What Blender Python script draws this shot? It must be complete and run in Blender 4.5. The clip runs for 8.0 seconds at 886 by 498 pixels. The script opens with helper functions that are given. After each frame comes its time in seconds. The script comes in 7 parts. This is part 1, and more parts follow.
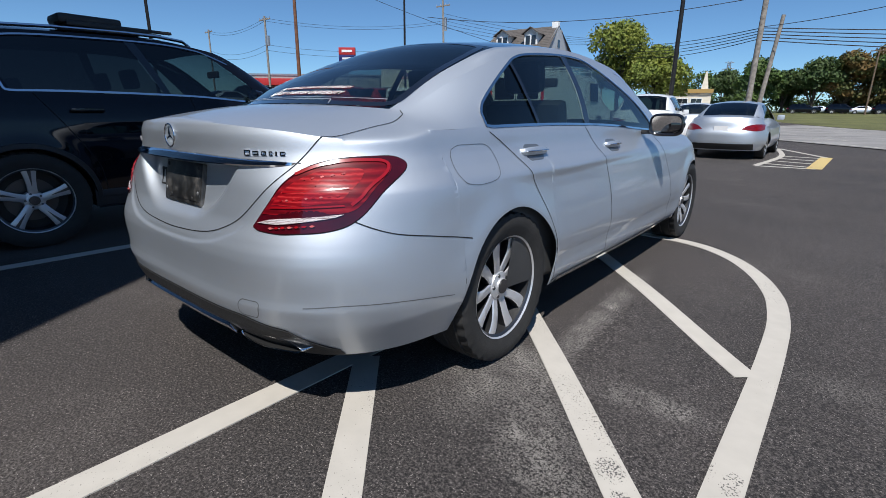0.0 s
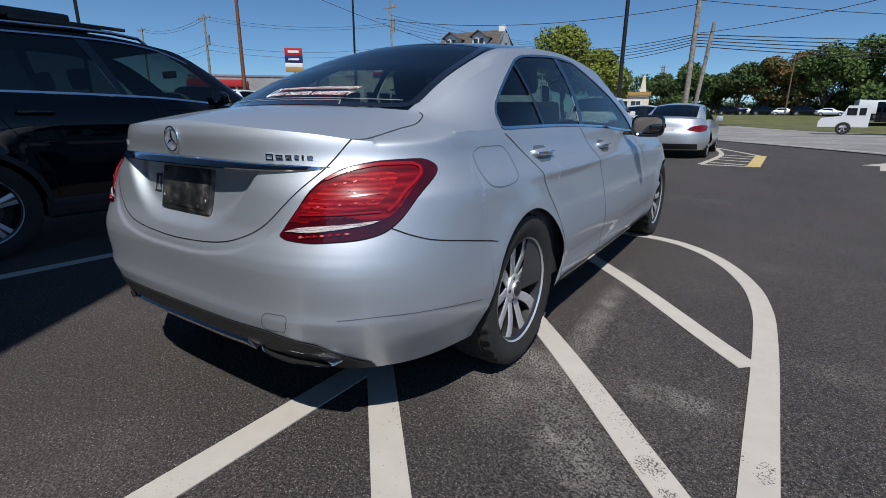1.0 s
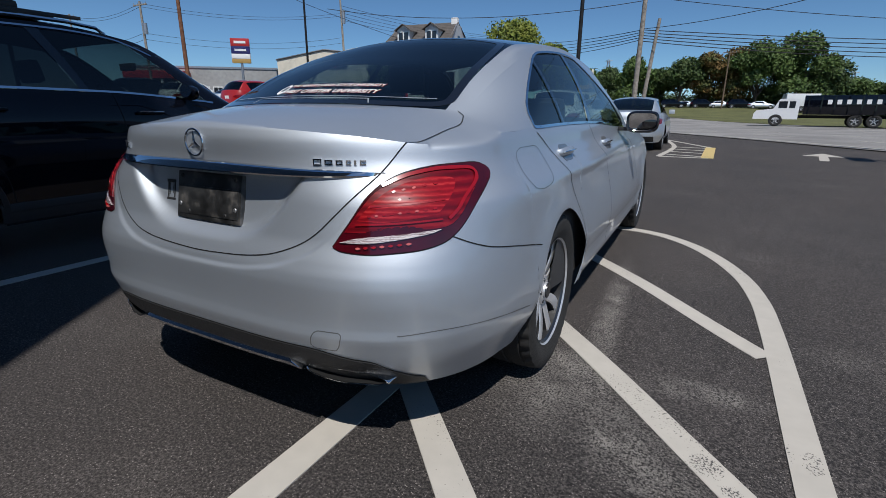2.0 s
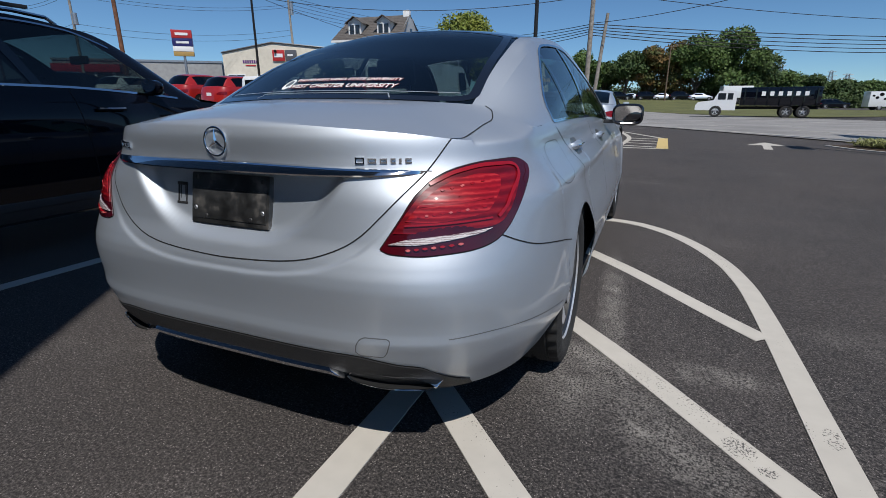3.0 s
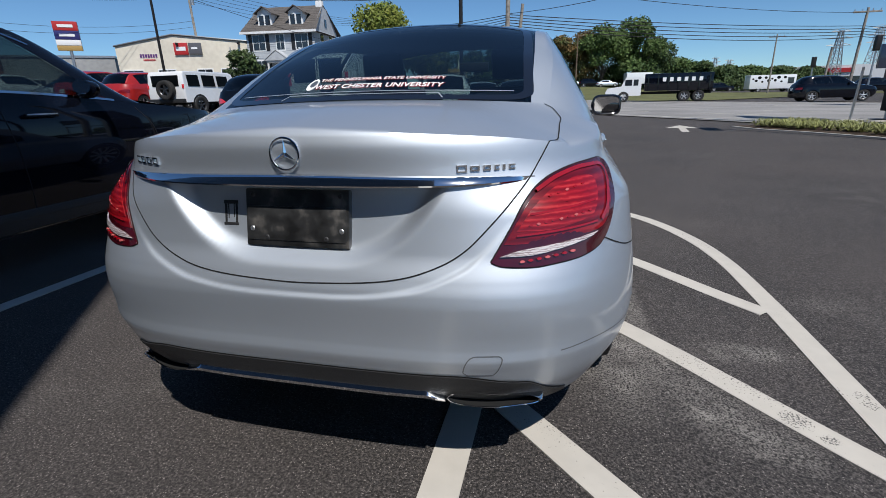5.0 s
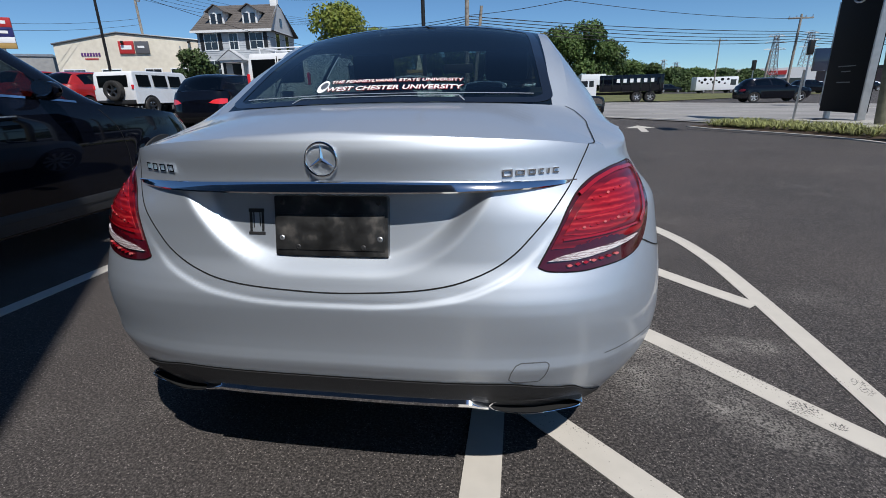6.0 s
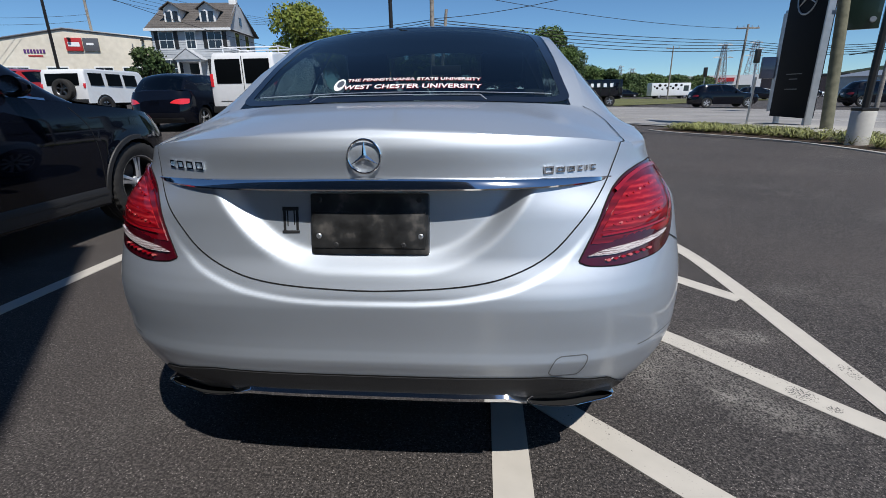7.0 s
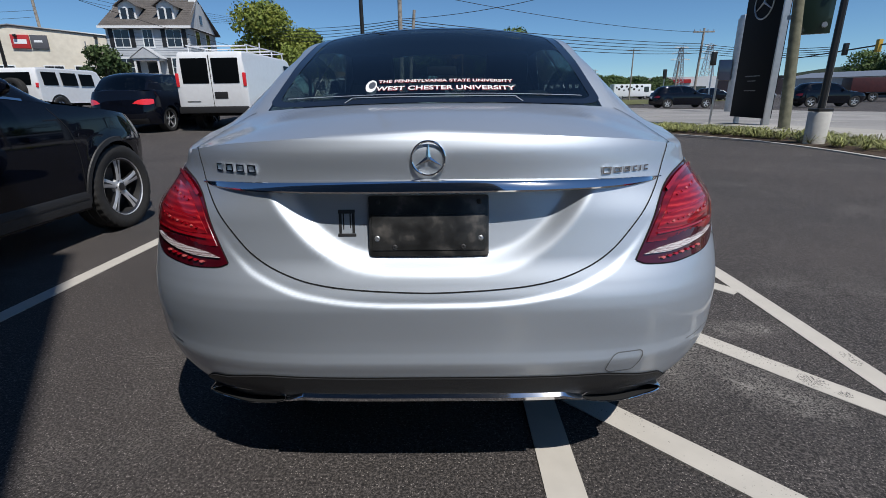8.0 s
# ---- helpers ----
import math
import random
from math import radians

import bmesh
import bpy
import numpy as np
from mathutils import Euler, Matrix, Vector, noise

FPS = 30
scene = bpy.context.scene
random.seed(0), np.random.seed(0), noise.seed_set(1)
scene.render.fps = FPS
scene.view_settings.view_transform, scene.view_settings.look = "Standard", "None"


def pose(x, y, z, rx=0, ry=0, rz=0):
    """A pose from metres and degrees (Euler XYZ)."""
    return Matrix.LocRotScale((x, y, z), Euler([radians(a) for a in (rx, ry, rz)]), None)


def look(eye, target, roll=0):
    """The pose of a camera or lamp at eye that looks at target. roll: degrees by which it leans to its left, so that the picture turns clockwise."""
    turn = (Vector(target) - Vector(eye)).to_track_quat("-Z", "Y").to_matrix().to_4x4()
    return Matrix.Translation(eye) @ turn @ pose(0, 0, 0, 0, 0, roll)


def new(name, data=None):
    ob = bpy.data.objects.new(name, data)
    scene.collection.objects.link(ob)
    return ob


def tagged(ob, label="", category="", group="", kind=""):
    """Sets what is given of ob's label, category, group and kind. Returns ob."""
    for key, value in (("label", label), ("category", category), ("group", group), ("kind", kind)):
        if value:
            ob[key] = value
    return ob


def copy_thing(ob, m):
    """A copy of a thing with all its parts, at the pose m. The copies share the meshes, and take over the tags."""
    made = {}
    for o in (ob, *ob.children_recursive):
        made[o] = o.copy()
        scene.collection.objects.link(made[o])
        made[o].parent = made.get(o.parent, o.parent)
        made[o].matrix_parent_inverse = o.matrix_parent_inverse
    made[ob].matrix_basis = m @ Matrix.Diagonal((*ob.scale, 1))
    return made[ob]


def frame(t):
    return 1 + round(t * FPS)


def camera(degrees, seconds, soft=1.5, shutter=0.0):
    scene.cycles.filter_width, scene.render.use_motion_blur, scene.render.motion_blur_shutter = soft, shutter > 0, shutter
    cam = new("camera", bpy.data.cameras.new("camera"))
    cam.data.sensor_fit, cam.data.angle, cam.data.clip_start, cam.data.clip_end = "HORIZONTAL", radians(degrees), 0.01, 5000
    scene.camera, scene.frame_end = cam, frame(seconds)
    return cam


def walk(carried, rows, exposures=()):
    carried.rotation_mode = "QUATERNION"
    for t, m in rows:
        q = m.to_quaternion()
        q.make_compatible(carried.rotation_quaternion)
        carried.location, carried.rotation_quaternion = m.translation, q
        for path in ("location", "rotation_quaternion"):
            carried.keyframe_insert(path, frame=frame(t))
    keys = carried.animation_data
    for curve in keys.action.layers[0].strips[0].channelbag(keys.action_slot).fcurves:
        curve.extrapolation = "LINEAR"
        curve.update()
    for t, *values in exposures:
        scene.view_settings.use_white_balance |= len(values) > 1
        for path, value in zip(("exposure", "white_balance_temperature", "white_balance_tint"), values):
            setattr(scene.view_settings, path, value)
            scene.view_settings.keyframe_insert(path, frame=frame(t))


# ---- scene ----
cam = camera(85.6, 8.0, soft=0.7)
PATH = [
    (0, (1.865, -0.569, 1.021), (0.64, 0.916, 0.477), 0.5),
    (0.5, (1.757, -0.636, 1.026), (0.613, 0.914, 0.488), 0.5),
    (1, (1.635, -0.687, 1.017), (0.568, 0.918, 0.482), 0.4),
    (1.5, (1.485, -0.733, 1.031), (0.497, 0.918, 0.484), 0.4),
    (3, (1.105, -0.845, 1.04), (0.363, 0.918, 0.457), -0.1),
    (3.5, (1.002, -0.867, 1.038), (0.334, 0.921, 0.443), -0.4),
    (4, (0.884, -0.882, 1.049), (0.284, 0.929, 0.447), -0.9),
    (4.5, (0.768, -0.897, 1.061), (0.238, 0.932, 0.449), -1.3),
    (6, (0.455, -0.914, 1.08), (0.153, 0.964, 0.461), -1.5),
    (6.5, (0.372, -0.928, 1.077), (0.146, 0.962, 0.463), -1.2),
    (7, (0.272, -0.947, 1.072), (0.114, 0.95, 0.461), -0.9),
    (7.5, (0.15, -0.966, 1.081), (0.061, 0.936, 0.469), -0.7),
    (8, (0.048, -0.961, 1.078), (0.019, 0.943, 0.467), -0.8),
]
walk(cam, [(t, look(eye, target, roll)) for t, eye, target, roll in PATH], [(0, 0.23), (0.5, 0.13), (1, -0.05), (1.5, -0.17), (3, -0.1), (3.5, 0.0), (4, 0.05), (4.5, 0.07), (6, 0.1), (6.5, 0.11), (7.5, 0.05), (8, 0.0)])

# ---- light ----
SUN_FROM = Vector((0.56, -0.83, 0)).normalized()
SUN_EL = radians(57)
world = bpy.data.worlds.new("sky")
scene.world = world
world.use_nodes = True
wn = world.node_tree.nodes
sky = wn.new("ShaderNodeTexSky")
sky.sky_type = "NISHITA"
sky.sun_disc = False
sky.sun_elevation = SUN_EL
sky.sun_rotation = math.atan2(SUN_FROM.x, SUN_FROM.y)
sky.altitude = 2500
sky.air_density, sky.dust_density, sky.ozone_density = 1.0, 0.0, 6.0
air = wn.new("ShaderNodeVectorMath")
air.operation = "MULTIPLY"
air.inputs[1].default_value = (0.78, 0.95, 1.0)
world.node_tree.links.new(sky.outputs[0], air.inputs[0])
world.node_tree.links.new(air.outputs[0], wn["Background"].inputs[0])
wn["Background"].inputs[1].default_value = 0.095
sun_data = bpy.data.lights.new("sun", "SUN")
sun_data.energy, sun_data.angle, sun_data.color = 4.6, radians(0.53), (1.0, 0.975, 0.94)
sun = new("sun", sun_data)
sun.matrix_world = look(Vector((0, 0, 0)) + (SUN_FROM * math.cos(SUN_EL) + Vector((0, 0, math.sin(SUN_EL)))) * 40, (0, 0, 0))
scene.view_settings.exposure = 0.0

# ---- materials ----
def mat(name, color, rough=0.5, metal=0.0, vary=0.0, scale=8.0, bump=0.0, bump_scale=60.0, coat=0.0, ior=None, fine=0.0, fine_scale=200.0, island=0.0, coat_rough=0.03):
    """A plain painted, plastic, metal or rubber surface: base colour varied at two scales, with fine relief."""
    m = bpy.data.materials.new(name)
    m.use_nodes = True
    nt = m.node_tree
    p = nt.nodes["Principled BSDF"]
    p.inputs["Base Color"].default_value = (*color, 1)
    p.inputs["Roughness"].default_value = rough
    p.inputs["Metallic"].default_value = metal
    p.inputs["Coat Weight"].default_value = coat
    p.inputs["Coat Roughness"].default_value = coat_rough
    if ior:
        p.inputs["IOR"].default_value = ior
    tc = nt.nodes.new("ShaderNodeTexCoord")
    last = None
    for amount, sc, detail in ((vary, scale, 6), (fine, fine_scale, 2)):
        if amount:
            n = nt.nodes.new("ShaderNodeTexNoise")
            n.inputs["Scale"].default_value, n.inputs["Detail"].default_value = sc, detail
            nt.links.new(tc.outputs["Object"], n.inputs["Vector"])
            r = nt.nodes.new("ShaderNodeMapRange")
            r.inputs[1].default_value, r.inputs[2].default_value = 0.3, 0.7
            r.inputs[3].default_value, r.inputs[4].default_value = 1 - amount, 1 + amount
            nt.links.new(n.outputs["Fac"], r.inputs[0])
            mul = nt.nodes.new("ShaderNodeVectorMath")
            mul.operation = "SCALE"
            if last:
                nt.links.new(last, mul.inputs[0])
            else:
                mul.inputs[0].default_value = color
            nt.links.new(r.outputs[0], mul.inputs["Scale"])
            last = mul.outputs[0]
    if island:
        g = nt.nodes.new("ShaderNodeNewGeometry")
        r = nt.nodes.new("ShaderNodeMapRange")
        r.inputs[3].default_value, r.inputs[4].default_value = 1 - island, 1 + island
        nt.links.new(g.outputs["Random Per Island"], r.inputs[0])
        mul = nt.nodes.new("ShaderNodeVectorMath")
        mul.operation = "SCALE"
        if last:
            nt.links.new(last, mul.inputs[0])
        else:
            mul.inputs[0].default_value = color
        nt.links.new(r.outputs[0], mul.inputs["Scale"])
        last = mul.outputs[0]
    if last:
        nt.links.new(last, p.inputs["Base Color"])
    if bump:
        n = nt.nodes.new("ShaderNodeTexNoise")
        n.inputs["Scale"].default_value, n.inputs["Detail"].default_value = bump_scale, 3
        nt.links.new(tc.outputs["Object"], n.inputs["Vector"])
        b = nt.nodes.new("ShaderNodeBump")
        b.inputs["Strength"].default_value, b.inputs["Distance"].default_value = bump, 0.01
        nt.links.new(n.outputs["Fac"], b.inputs["Height"])
        nt.links.new(b.outputs[0], p.inputs["Normal"])
    return m


def glass(name, tint, rough=0.0, mix=0.5):
    """Thin car glass: a tinted see-through sheet with a mirror-like surface."""
    m = bpy.data.materials.new(name)
    m.use_nodes = True
    nt = m.node_tree
    out = nt.nodes["Material Output"]
    tr = nt.nodes.new("ShaderNodeBsdfTransparent")
    tr.inputs[0].default_value = (*tint, 1)
    gl = nt.nodes.new("ShaderNodeBsdfGlossy")
    gl.inputs["Roughness"].default_value = rough
    lw = nt.nodes.new("ShaderNodeLayerWeight")
    lw.inputs["Blend"].default_value = 0.5
    pw = nt.nodes.new("ShaderNodeMath")
    pw.operation = "POWER"
    pw.inputs[1].default_value = 4.2
    nt.links.new(lw.outputs["Facing"], pw.inputs[0])
    fr = nt.nodes.new("ShaderNodeMath")
    fr.operation = "MULTIPLY_ADD"
    fr.inputs[1].default_value, fr.inputs[2].default_value = 0.93, 0.07
    nt.links.new(pw.outputs[0], fr.inputs[0])
    mx = nt.nodes.new("ShaderNodeMixShader")
    nt.links.new(fr.outputs[0], mx.inputs[0])
    nt.links.new(tr.outputs[0], mx.inputs[1])
    nt.links.new(gl.outputs[0], mx.inputs[2])
    nt.links.new(mx.outputs[0], out.inputs[0])
    return m


def ramp_mat(name, stops, scale, detail=8.0, rough=0.9, bump=0.3, dist=0.01, second=None, coord="Object"):
    """A surface whose colour runs through stops by one noise, with a second, larger or smaller noise mixed over it."""
    m = bpy.data.materials.new(name)
    m.use_nodes = True
    nt = m.node_tree
    p = nt.nodes["Principled BSDF"]
    p.inputs["Roughness"].default_value = rough
    tc = nt.nodes.new("ShaderNodeTexCoord")
    n = nt.nodes.new("ShaderNodeTexNoise")
    n.inputs["Scale"].default_value, n.inputs["Detail"].default_value = scale, detail
    nt.links.new(tc.outputs[coord], n.inputs["Vector"])
    r = nt.nodes.new("ShaderNodeValToRGB")
    while len(r.color_ramp.elements) < len(stops):
        r.color_ramp.elements.new(0.5)
    for e, (at, c) in zip(r.color_ramp.elements, stops):
        e.position, e.color = at, (*c, 1)
    nt.links.new(n.outputs["Fac"], r.inputs[0])
    col = r.outputs[0]
    if second:
        sc, lo, hi = second
        n2 = nt.nodes.new("ShaderNodeTexNoise")
        n2.inputs["Scale"].default_value, n2.inputs["Detail"].default_value = sc, 4
        nt.links.new(tc.outputs[coord], n2.inputs["Vector"])
        mr = nt.nodes.new("ShaderNodeMapRange")
        mr.inputs[1].default_value, mr.inputs[2].default_value, mr.inputs[3].default_value, mr.inputs[4].default_value = 0.3, 0.7, lo, hi
        nt.links.new(n2.outputs["Fac"], mr.inputs[0])
        mul = nt.nodes.new("ShaderNodeVectorMath")
        mul.operation = "SCALE"
        nt.links.new(col, mul.inputs[0])
        nt.links.new(mr.outputs[0], mul.inputs["Scale"])
        col = mul.outputs[0]
    nt.links.new(col, p.inputs["Base Color"])
    if bump:
        b = nt.nodes.new("ShaderNodeBump")
        b.inputs["Strength"].default_value, b.inputs["Distance"].default_value = bump, dist
        nt.links.new(n.outputs["Fac"], b.inputs["Height"])
        nt.links.new(b.outputs[0], p.inputs["Normal"])
    return m


M_SILVER = mat("silver_paint", (0.555, 0.60, 0.655), 0.56, 0.85, vary=0.02, scale=3, fine=0.07, fine_scale=900, coat=0.9, coat_rough=0.09)
M_BLACKPAINT = mat("black_paint", (0.003, 0.004, 0.008), 0.3, 0.0, vary=0.1, coat=0.8, ior=1.06)
M_WHITEPAINT = mat("white_paint", (0.75, 0.76, 0.77), 0.3, 0.0, vary=0.03, coat=0.8)
M_REDPAINT = mat("red_paint", (0.35, 0.015, 0.012), 0.3, 0.0, vary=0.05, coat=1.0)
M_GREYPAINT = mat("grey_paint", (0.20, 0.21, 0.22), 0.35, 0.6, vary=0.05, coat=0.8)
M_NAVYPAINT = mat("navy_paint", (0.012, 0.018, 0.04), 0.3, 0.2, coat=0.8)
M_GREENPAINT = mat("dark_green_paint", (0.015, 0.03, 0.02), 0.3, 0.2, coat=0.8)
M_CHROME = mat("chrome", (0.82, 0.83, 0.85), 0.06, 1.0)
M_TRIM = mat("black_plastic", (0.018, 0.018, 0.019), 0.55, 0.0, bump=0.15, bump_scale=900)
M_GLOSSBLACK = mat("gloss_black", (0.008, 0.008, 0.01), 0.08, 0.0, coat=1.0)
M_RUBBER = mat("tyre_rubber", (0.022, 0.021, 0.02), 0.75, 0.0, vary=0.2, scale=14, bump=0.2, bump_scale=300)
M_ALLOY = mat("alloy", (0.66, 0.66, 0.67), 0.38, 0.6, vary=0.04, scale=20)
M_DARKALLOY = mat("dark_alloy", (0.12, 0.12, 0.125), 0.35, 0.9)
M_GAP = mat("shut_line", (0.004, 0.004, 0.004), 0.9)
M_LIP = mat("bright_edge", (0.70, 0.72, 0.74), 0.3, 0.7)
M_INTERIOR = mat("interior_leather", (0.045, 0.045, 0.046), 0.5, vary=0.15, bump=0.2, bump_scale=200)
M_HEADLINER = mat("headliner_cloth", (0.25, 0.24, 0.22), 0.9, bump=0.2, bump_scale=400)
M_GLASS = glass("car_glass", (0.40, 0.49, 0.46))
M_GLASSDARK = glass("privacy_glass", (0.06, 0.066, 0.07))
M_GLASSREAR = glass("rear_glass", (0.31, 0.38, 0.39))
M_GLASSMID = glass("tinted_glass", (0.20, 0.23, 0.23))
M_TINTED = mat("dark_tinted_window", (0.004, 0.005, 0.006), 0.15, 0.0, ior=1.12)
M_WHITETEXT = mat("white_vinyl", (0.8, 0.8, 0.8), 0.6)


def lens(name, stops, bands, warp, coat=0.3):
    """Lamp glass over a ribbed reflector: level bands of colour, broken up by noise."""
    m = bpy.data.materials.new(name)
    m.use_nodes = True
    nt = m.node_tree
    p = nt.nodes["Principled BSDF"]
    p.inputs["Roughness"].default_value, p.inputs["Coat Weight"].default_value, p.inputs["Coat Roughness"].default_value = 0.35, coat, 0.02
    p.inputs["Specular IOR Level"].default_value = 0.2
    tc = nt.nodes.new("ShaderNodeTexCoord")
    w = nt.nodes.new("ShaderNodeTexWave")
    w.bands_direction = "Z"
    w.inputs["Scale"].default_value, w.inputs["Distortion"].default_value, w.inputs["Detail"].default_value, w.inputs["Detail Scale"].default_value = bands, warp, 3, 2.5
    nt.links.new(tc.outputs["Object"], w.inputs["Vector"])
    n = nt.nodes.new("ShaderNodeTexNoise")
    n.inputs["Scale"].default_value, n.inputs["Detail"].default_value = 40, 3
    mp = nt.nodes.new("ShaderNodeMapping")
    mp.inputs["Scale"].default_value = (0.22, 0.22, 2.6)
    nt.links.new(tc.outputs["Object"], mp.inputs[0])
    nt.links.new(mp.outputs[0], n.inputs["Vector"])
    add = nt.nodes.new("ShaderNodeMath")
    add.operation = "MULTIPLY_ADD"
    nt.links.new(w.outputs["Fac"], add.inputs[0])
    add.inputs[1].default_value = 0.45
    nt.links.new(n.outputs["Fac"], add.inputs[2])
    r = nt.nodes.new("ShaderNodeValToRGB")
    while len(r.color_ramp.elements) < len(stops):
        r.color_ramp.elements.new(0.5)
    for e, (at, c) in zip(r.color_ramp.elements, stops):
        e.position, e.color = at, (*c, 1)
    nt.links.new(add.outputs[0], r.inputs[0])
    nt.links.new(r.outputs[0], p.inputs["Base Color"])
    b = nt.nodes.new("ShaderNodeBump")
    b.inputs["Strength"].default_value, b.inputs["Distance"].default_value = 0.12, 0.004
    nt.links.new(add.outputs[0], b.inputs["Height"])
    nt.links.new(b.outputs[0], p.inputs["Normal"])
    return m


M_DARKLENS = mat("dark_red_lens", (0.050, 0.001, 0.004), 0.2, 0.0, vary=0.3, scale=12, coat=0.9)
M_REDLENS = lens("red_lens", [(0.35, (0.085, 0.001, 0.003)), (0.62, (0.13, 0.001, 0.005)), (0.86, (0.19, 0.002, 0.007)), (1.0, (0.26, 0.008, 0.011))], 12, 1.2, 0.9)
M_BRIGHTLENS = lens("bright_red_lens", [(0.35, (0.15, 0.001, 0.004)), (0.60, (0.22, 0.002, 0.006)), (0.86, (0.31, 0.005, 0.010)), (1.0, (0.44, 0.025, 0.026))], 24, 1.6, 0.9)
M_GUIDELENS = mat("red_light_guide", (0.29, 0.003, 0.007), 0.25, 0.0, vary=0.12, scale=30, coat=0.9)
# Pale pink paints the sparkle of a few lamp facets.
M_GLINTLENS = mat("facet_glint", (0.62, 0.14, 0.13), 0.2, 0.2, coat=0.5)
M_CLEARLENS = lens("clear_lens", [(0.4, (0.10, 0.05, 0.05)), (0.65, (0.34, 0.28, 0.28)), (0.9, (0.62, 0.58, 0.58))], 60, 6.0, 1.0)
M_PLATE = ramp_mat("scuffed_plate", [(0.35, (0.012, 0.012, 0.012)), (0.55, (0.03, 0.03, 0.03)), (0.75, (0.12, 0.11, 0.10))], 22, 6, 0.35, 0.1, 0.002, (4, 0.5, 1.6))
M_GREENPOLE = ramp_mat("treated_pole_wood", [(0.3, (0.10, 0.10, 0.065)), (0.7, (0.20, 0.19, 0.13))], 6, 8, 0.9, 0.5)
M_WOODPOLE = ramp_mat("weathered_pole_wood", [(0.3, (0.09, 0.06, 0.04)), (0.7, (0.22, 0.16, 0.11))], 6, 8, 0.9, 0.5)
M_GREYPOLE = ramp_mat("grey_pole_wood", [(0.3, (0.16, 0.14, 0.12)), (0.7, (0.34, 0.31, 0.27))], 6, 8, 0.9, 0.5)
M_DARKMETAL = mat("dark_bronze_metal", (0.025, 0.022, 0.02), 0.4, 0.4, vary=0.2)
M_STEEL = mat("galvanised_steel", (0.45, 0.46, 0.47), 0.45, 0.9, vary=0.12, scale=5)
M_CABLE = mat("cable", (0.012, 0.012, 0.013), 0.7)


# ---- building blocks ----
def cv(*pts):
    """A smooth curve through (t, value or tuple) points that never overshoots."""
    ts = np.array([p[0] for p in pts], float)
    vs = np.array([np.atleast_1d(p[1]) for p in pts], float)
    h = np.diff(ts)
    d = np.diff(vs, axis=0) / h[:, None]
    m = np.zeros_like(vs)
    m[0], m[-1] = d[0], d[-1]
    for i in range(1, len(ts) - 1):
        w1, w2 = 2 * h[i] + h[i - 1], h[i] + 2 * h[i - 1]
        ok = d[i - 1] * d[i] > 0
        m[i] = np.where(ok, (w1 + w2) / (w1 / np.where(ok, d[i - 1], 1) + w2 / np.where(ok, d[i], 1)), 0)
    single = vs.shape[1] == 1

    def at(t):
        t = min(max(t, ts[0]), ts[-1])
        i = min(int(np.searchsorted(ts, t, "right")) - 1, len(ts) - 2)
        s = (t - ts[i]) / h[i]
        r = (2 * s**3 - 3 * s**2 + 1) * vs[i] + (s**3 - 2 * s**2 + s) * h[i] * m[i] + (3 * s**2 - 2 * s**3) * vs[i + 1] + (s**3 - s**2) * h[i] * m[i + 1]
        return float(r[0]) if single else r
    return at


def smooth(a, b, x):
    t = min(max((x - a) / (b - a), 0.0), 1.0)
    return t * t * (3 - 2 * t)


def part(name, bm, material, parent=None, label="", flat=False):
    """One mesh object from a bmesh, under a thing or a part."""
    me = bpy.data.meshes.new(name)
    bmesh.ops.recalc_face_normals(bm, faces=bm.faces) if len(bm.faces) < 60000 else None
    bm.to_mesh(me)
    bm.free()
    for mm in material if isinstance(material, (list, tuple)) else [material]:
        me.materials.append(mm)
    if not flat:
        me.polygons.foreach_set("use_smooth", [True] * len(me.polygons))
        me.set_sharp_from_angle(angle=radians(38))
    ob = new(name, me)
    if parent:
        ob.parent = parent
    if label:
        ob["label"] = label
    return ob


def thing(name, label, category, m=None, group="", kind=""):
    ob = new(name)
    ob.empty_display_size = 0.2
    if m is not None:
        ob.matrix_world = m
    return tagged(ob, label, category, group, kind)


def grid(bm, rows, mirror=False, index=0, close=False):
    """Quads between rows of points; mirror adds the same on the other side of x = 0."""
    for sx in (1, -1) if mirror else (1,):
        vs = [[bm.verts.new((sx * p[0], p[1], p[2])) for p in row] for row in rows]
        for a, b in zip(vs, vs[1:]):
            n = len(a)
            for i in range(n if close else n - 1):
                q = (a[i], a[(i + 1) % n], b[(i + 1) % n], b[i])
                try:
                    f = bm.faces.new(q if sx > 0 else q[::-1])
                    f.material_index = index
                except ValueError:
                    pass
    return bm


def box(bm, x0, x1, y0, y1, z0, z1, bevel=0.0, m=None, index=0):
    vs = [bm.verts.new(v) for v in ((x0, y0, z0), (x1, y0, z0), (x1, y1, z0), (x0, y1, z0), (x0, y0, z1), (x1, y0, z1), (x1, y1, z1), (x0, y1, z1))]
    fs = [bm.faces.new([vs[i] for i in q]) for q in ((3, 2, 1, 0), (4, 5, 6, 7), (0, 1, 5, 4), (1, 2, 6, 5), (2, 3, 7, 6), (3, 0, 4, 7))]
    for f in fs:
        f.material_index = index
    if bevel:
        es = list({e for f in fs for e in f.edges})
        r = bmesh.ops.bevel(bm, geom=es, offset=bevel, segments=2, affect="EDGES", profile=0.6)
        vs = list({v for f in r["faces"] for v in f.verts} | {v for v in vs if v.is_valid})
        for f in r["faces"]:
            f.material_index = index
    if m is not None:
        bmesh.ops.transform(bm, matrix=m, verts=[v for v in vs if v.is_valid])
    return bm


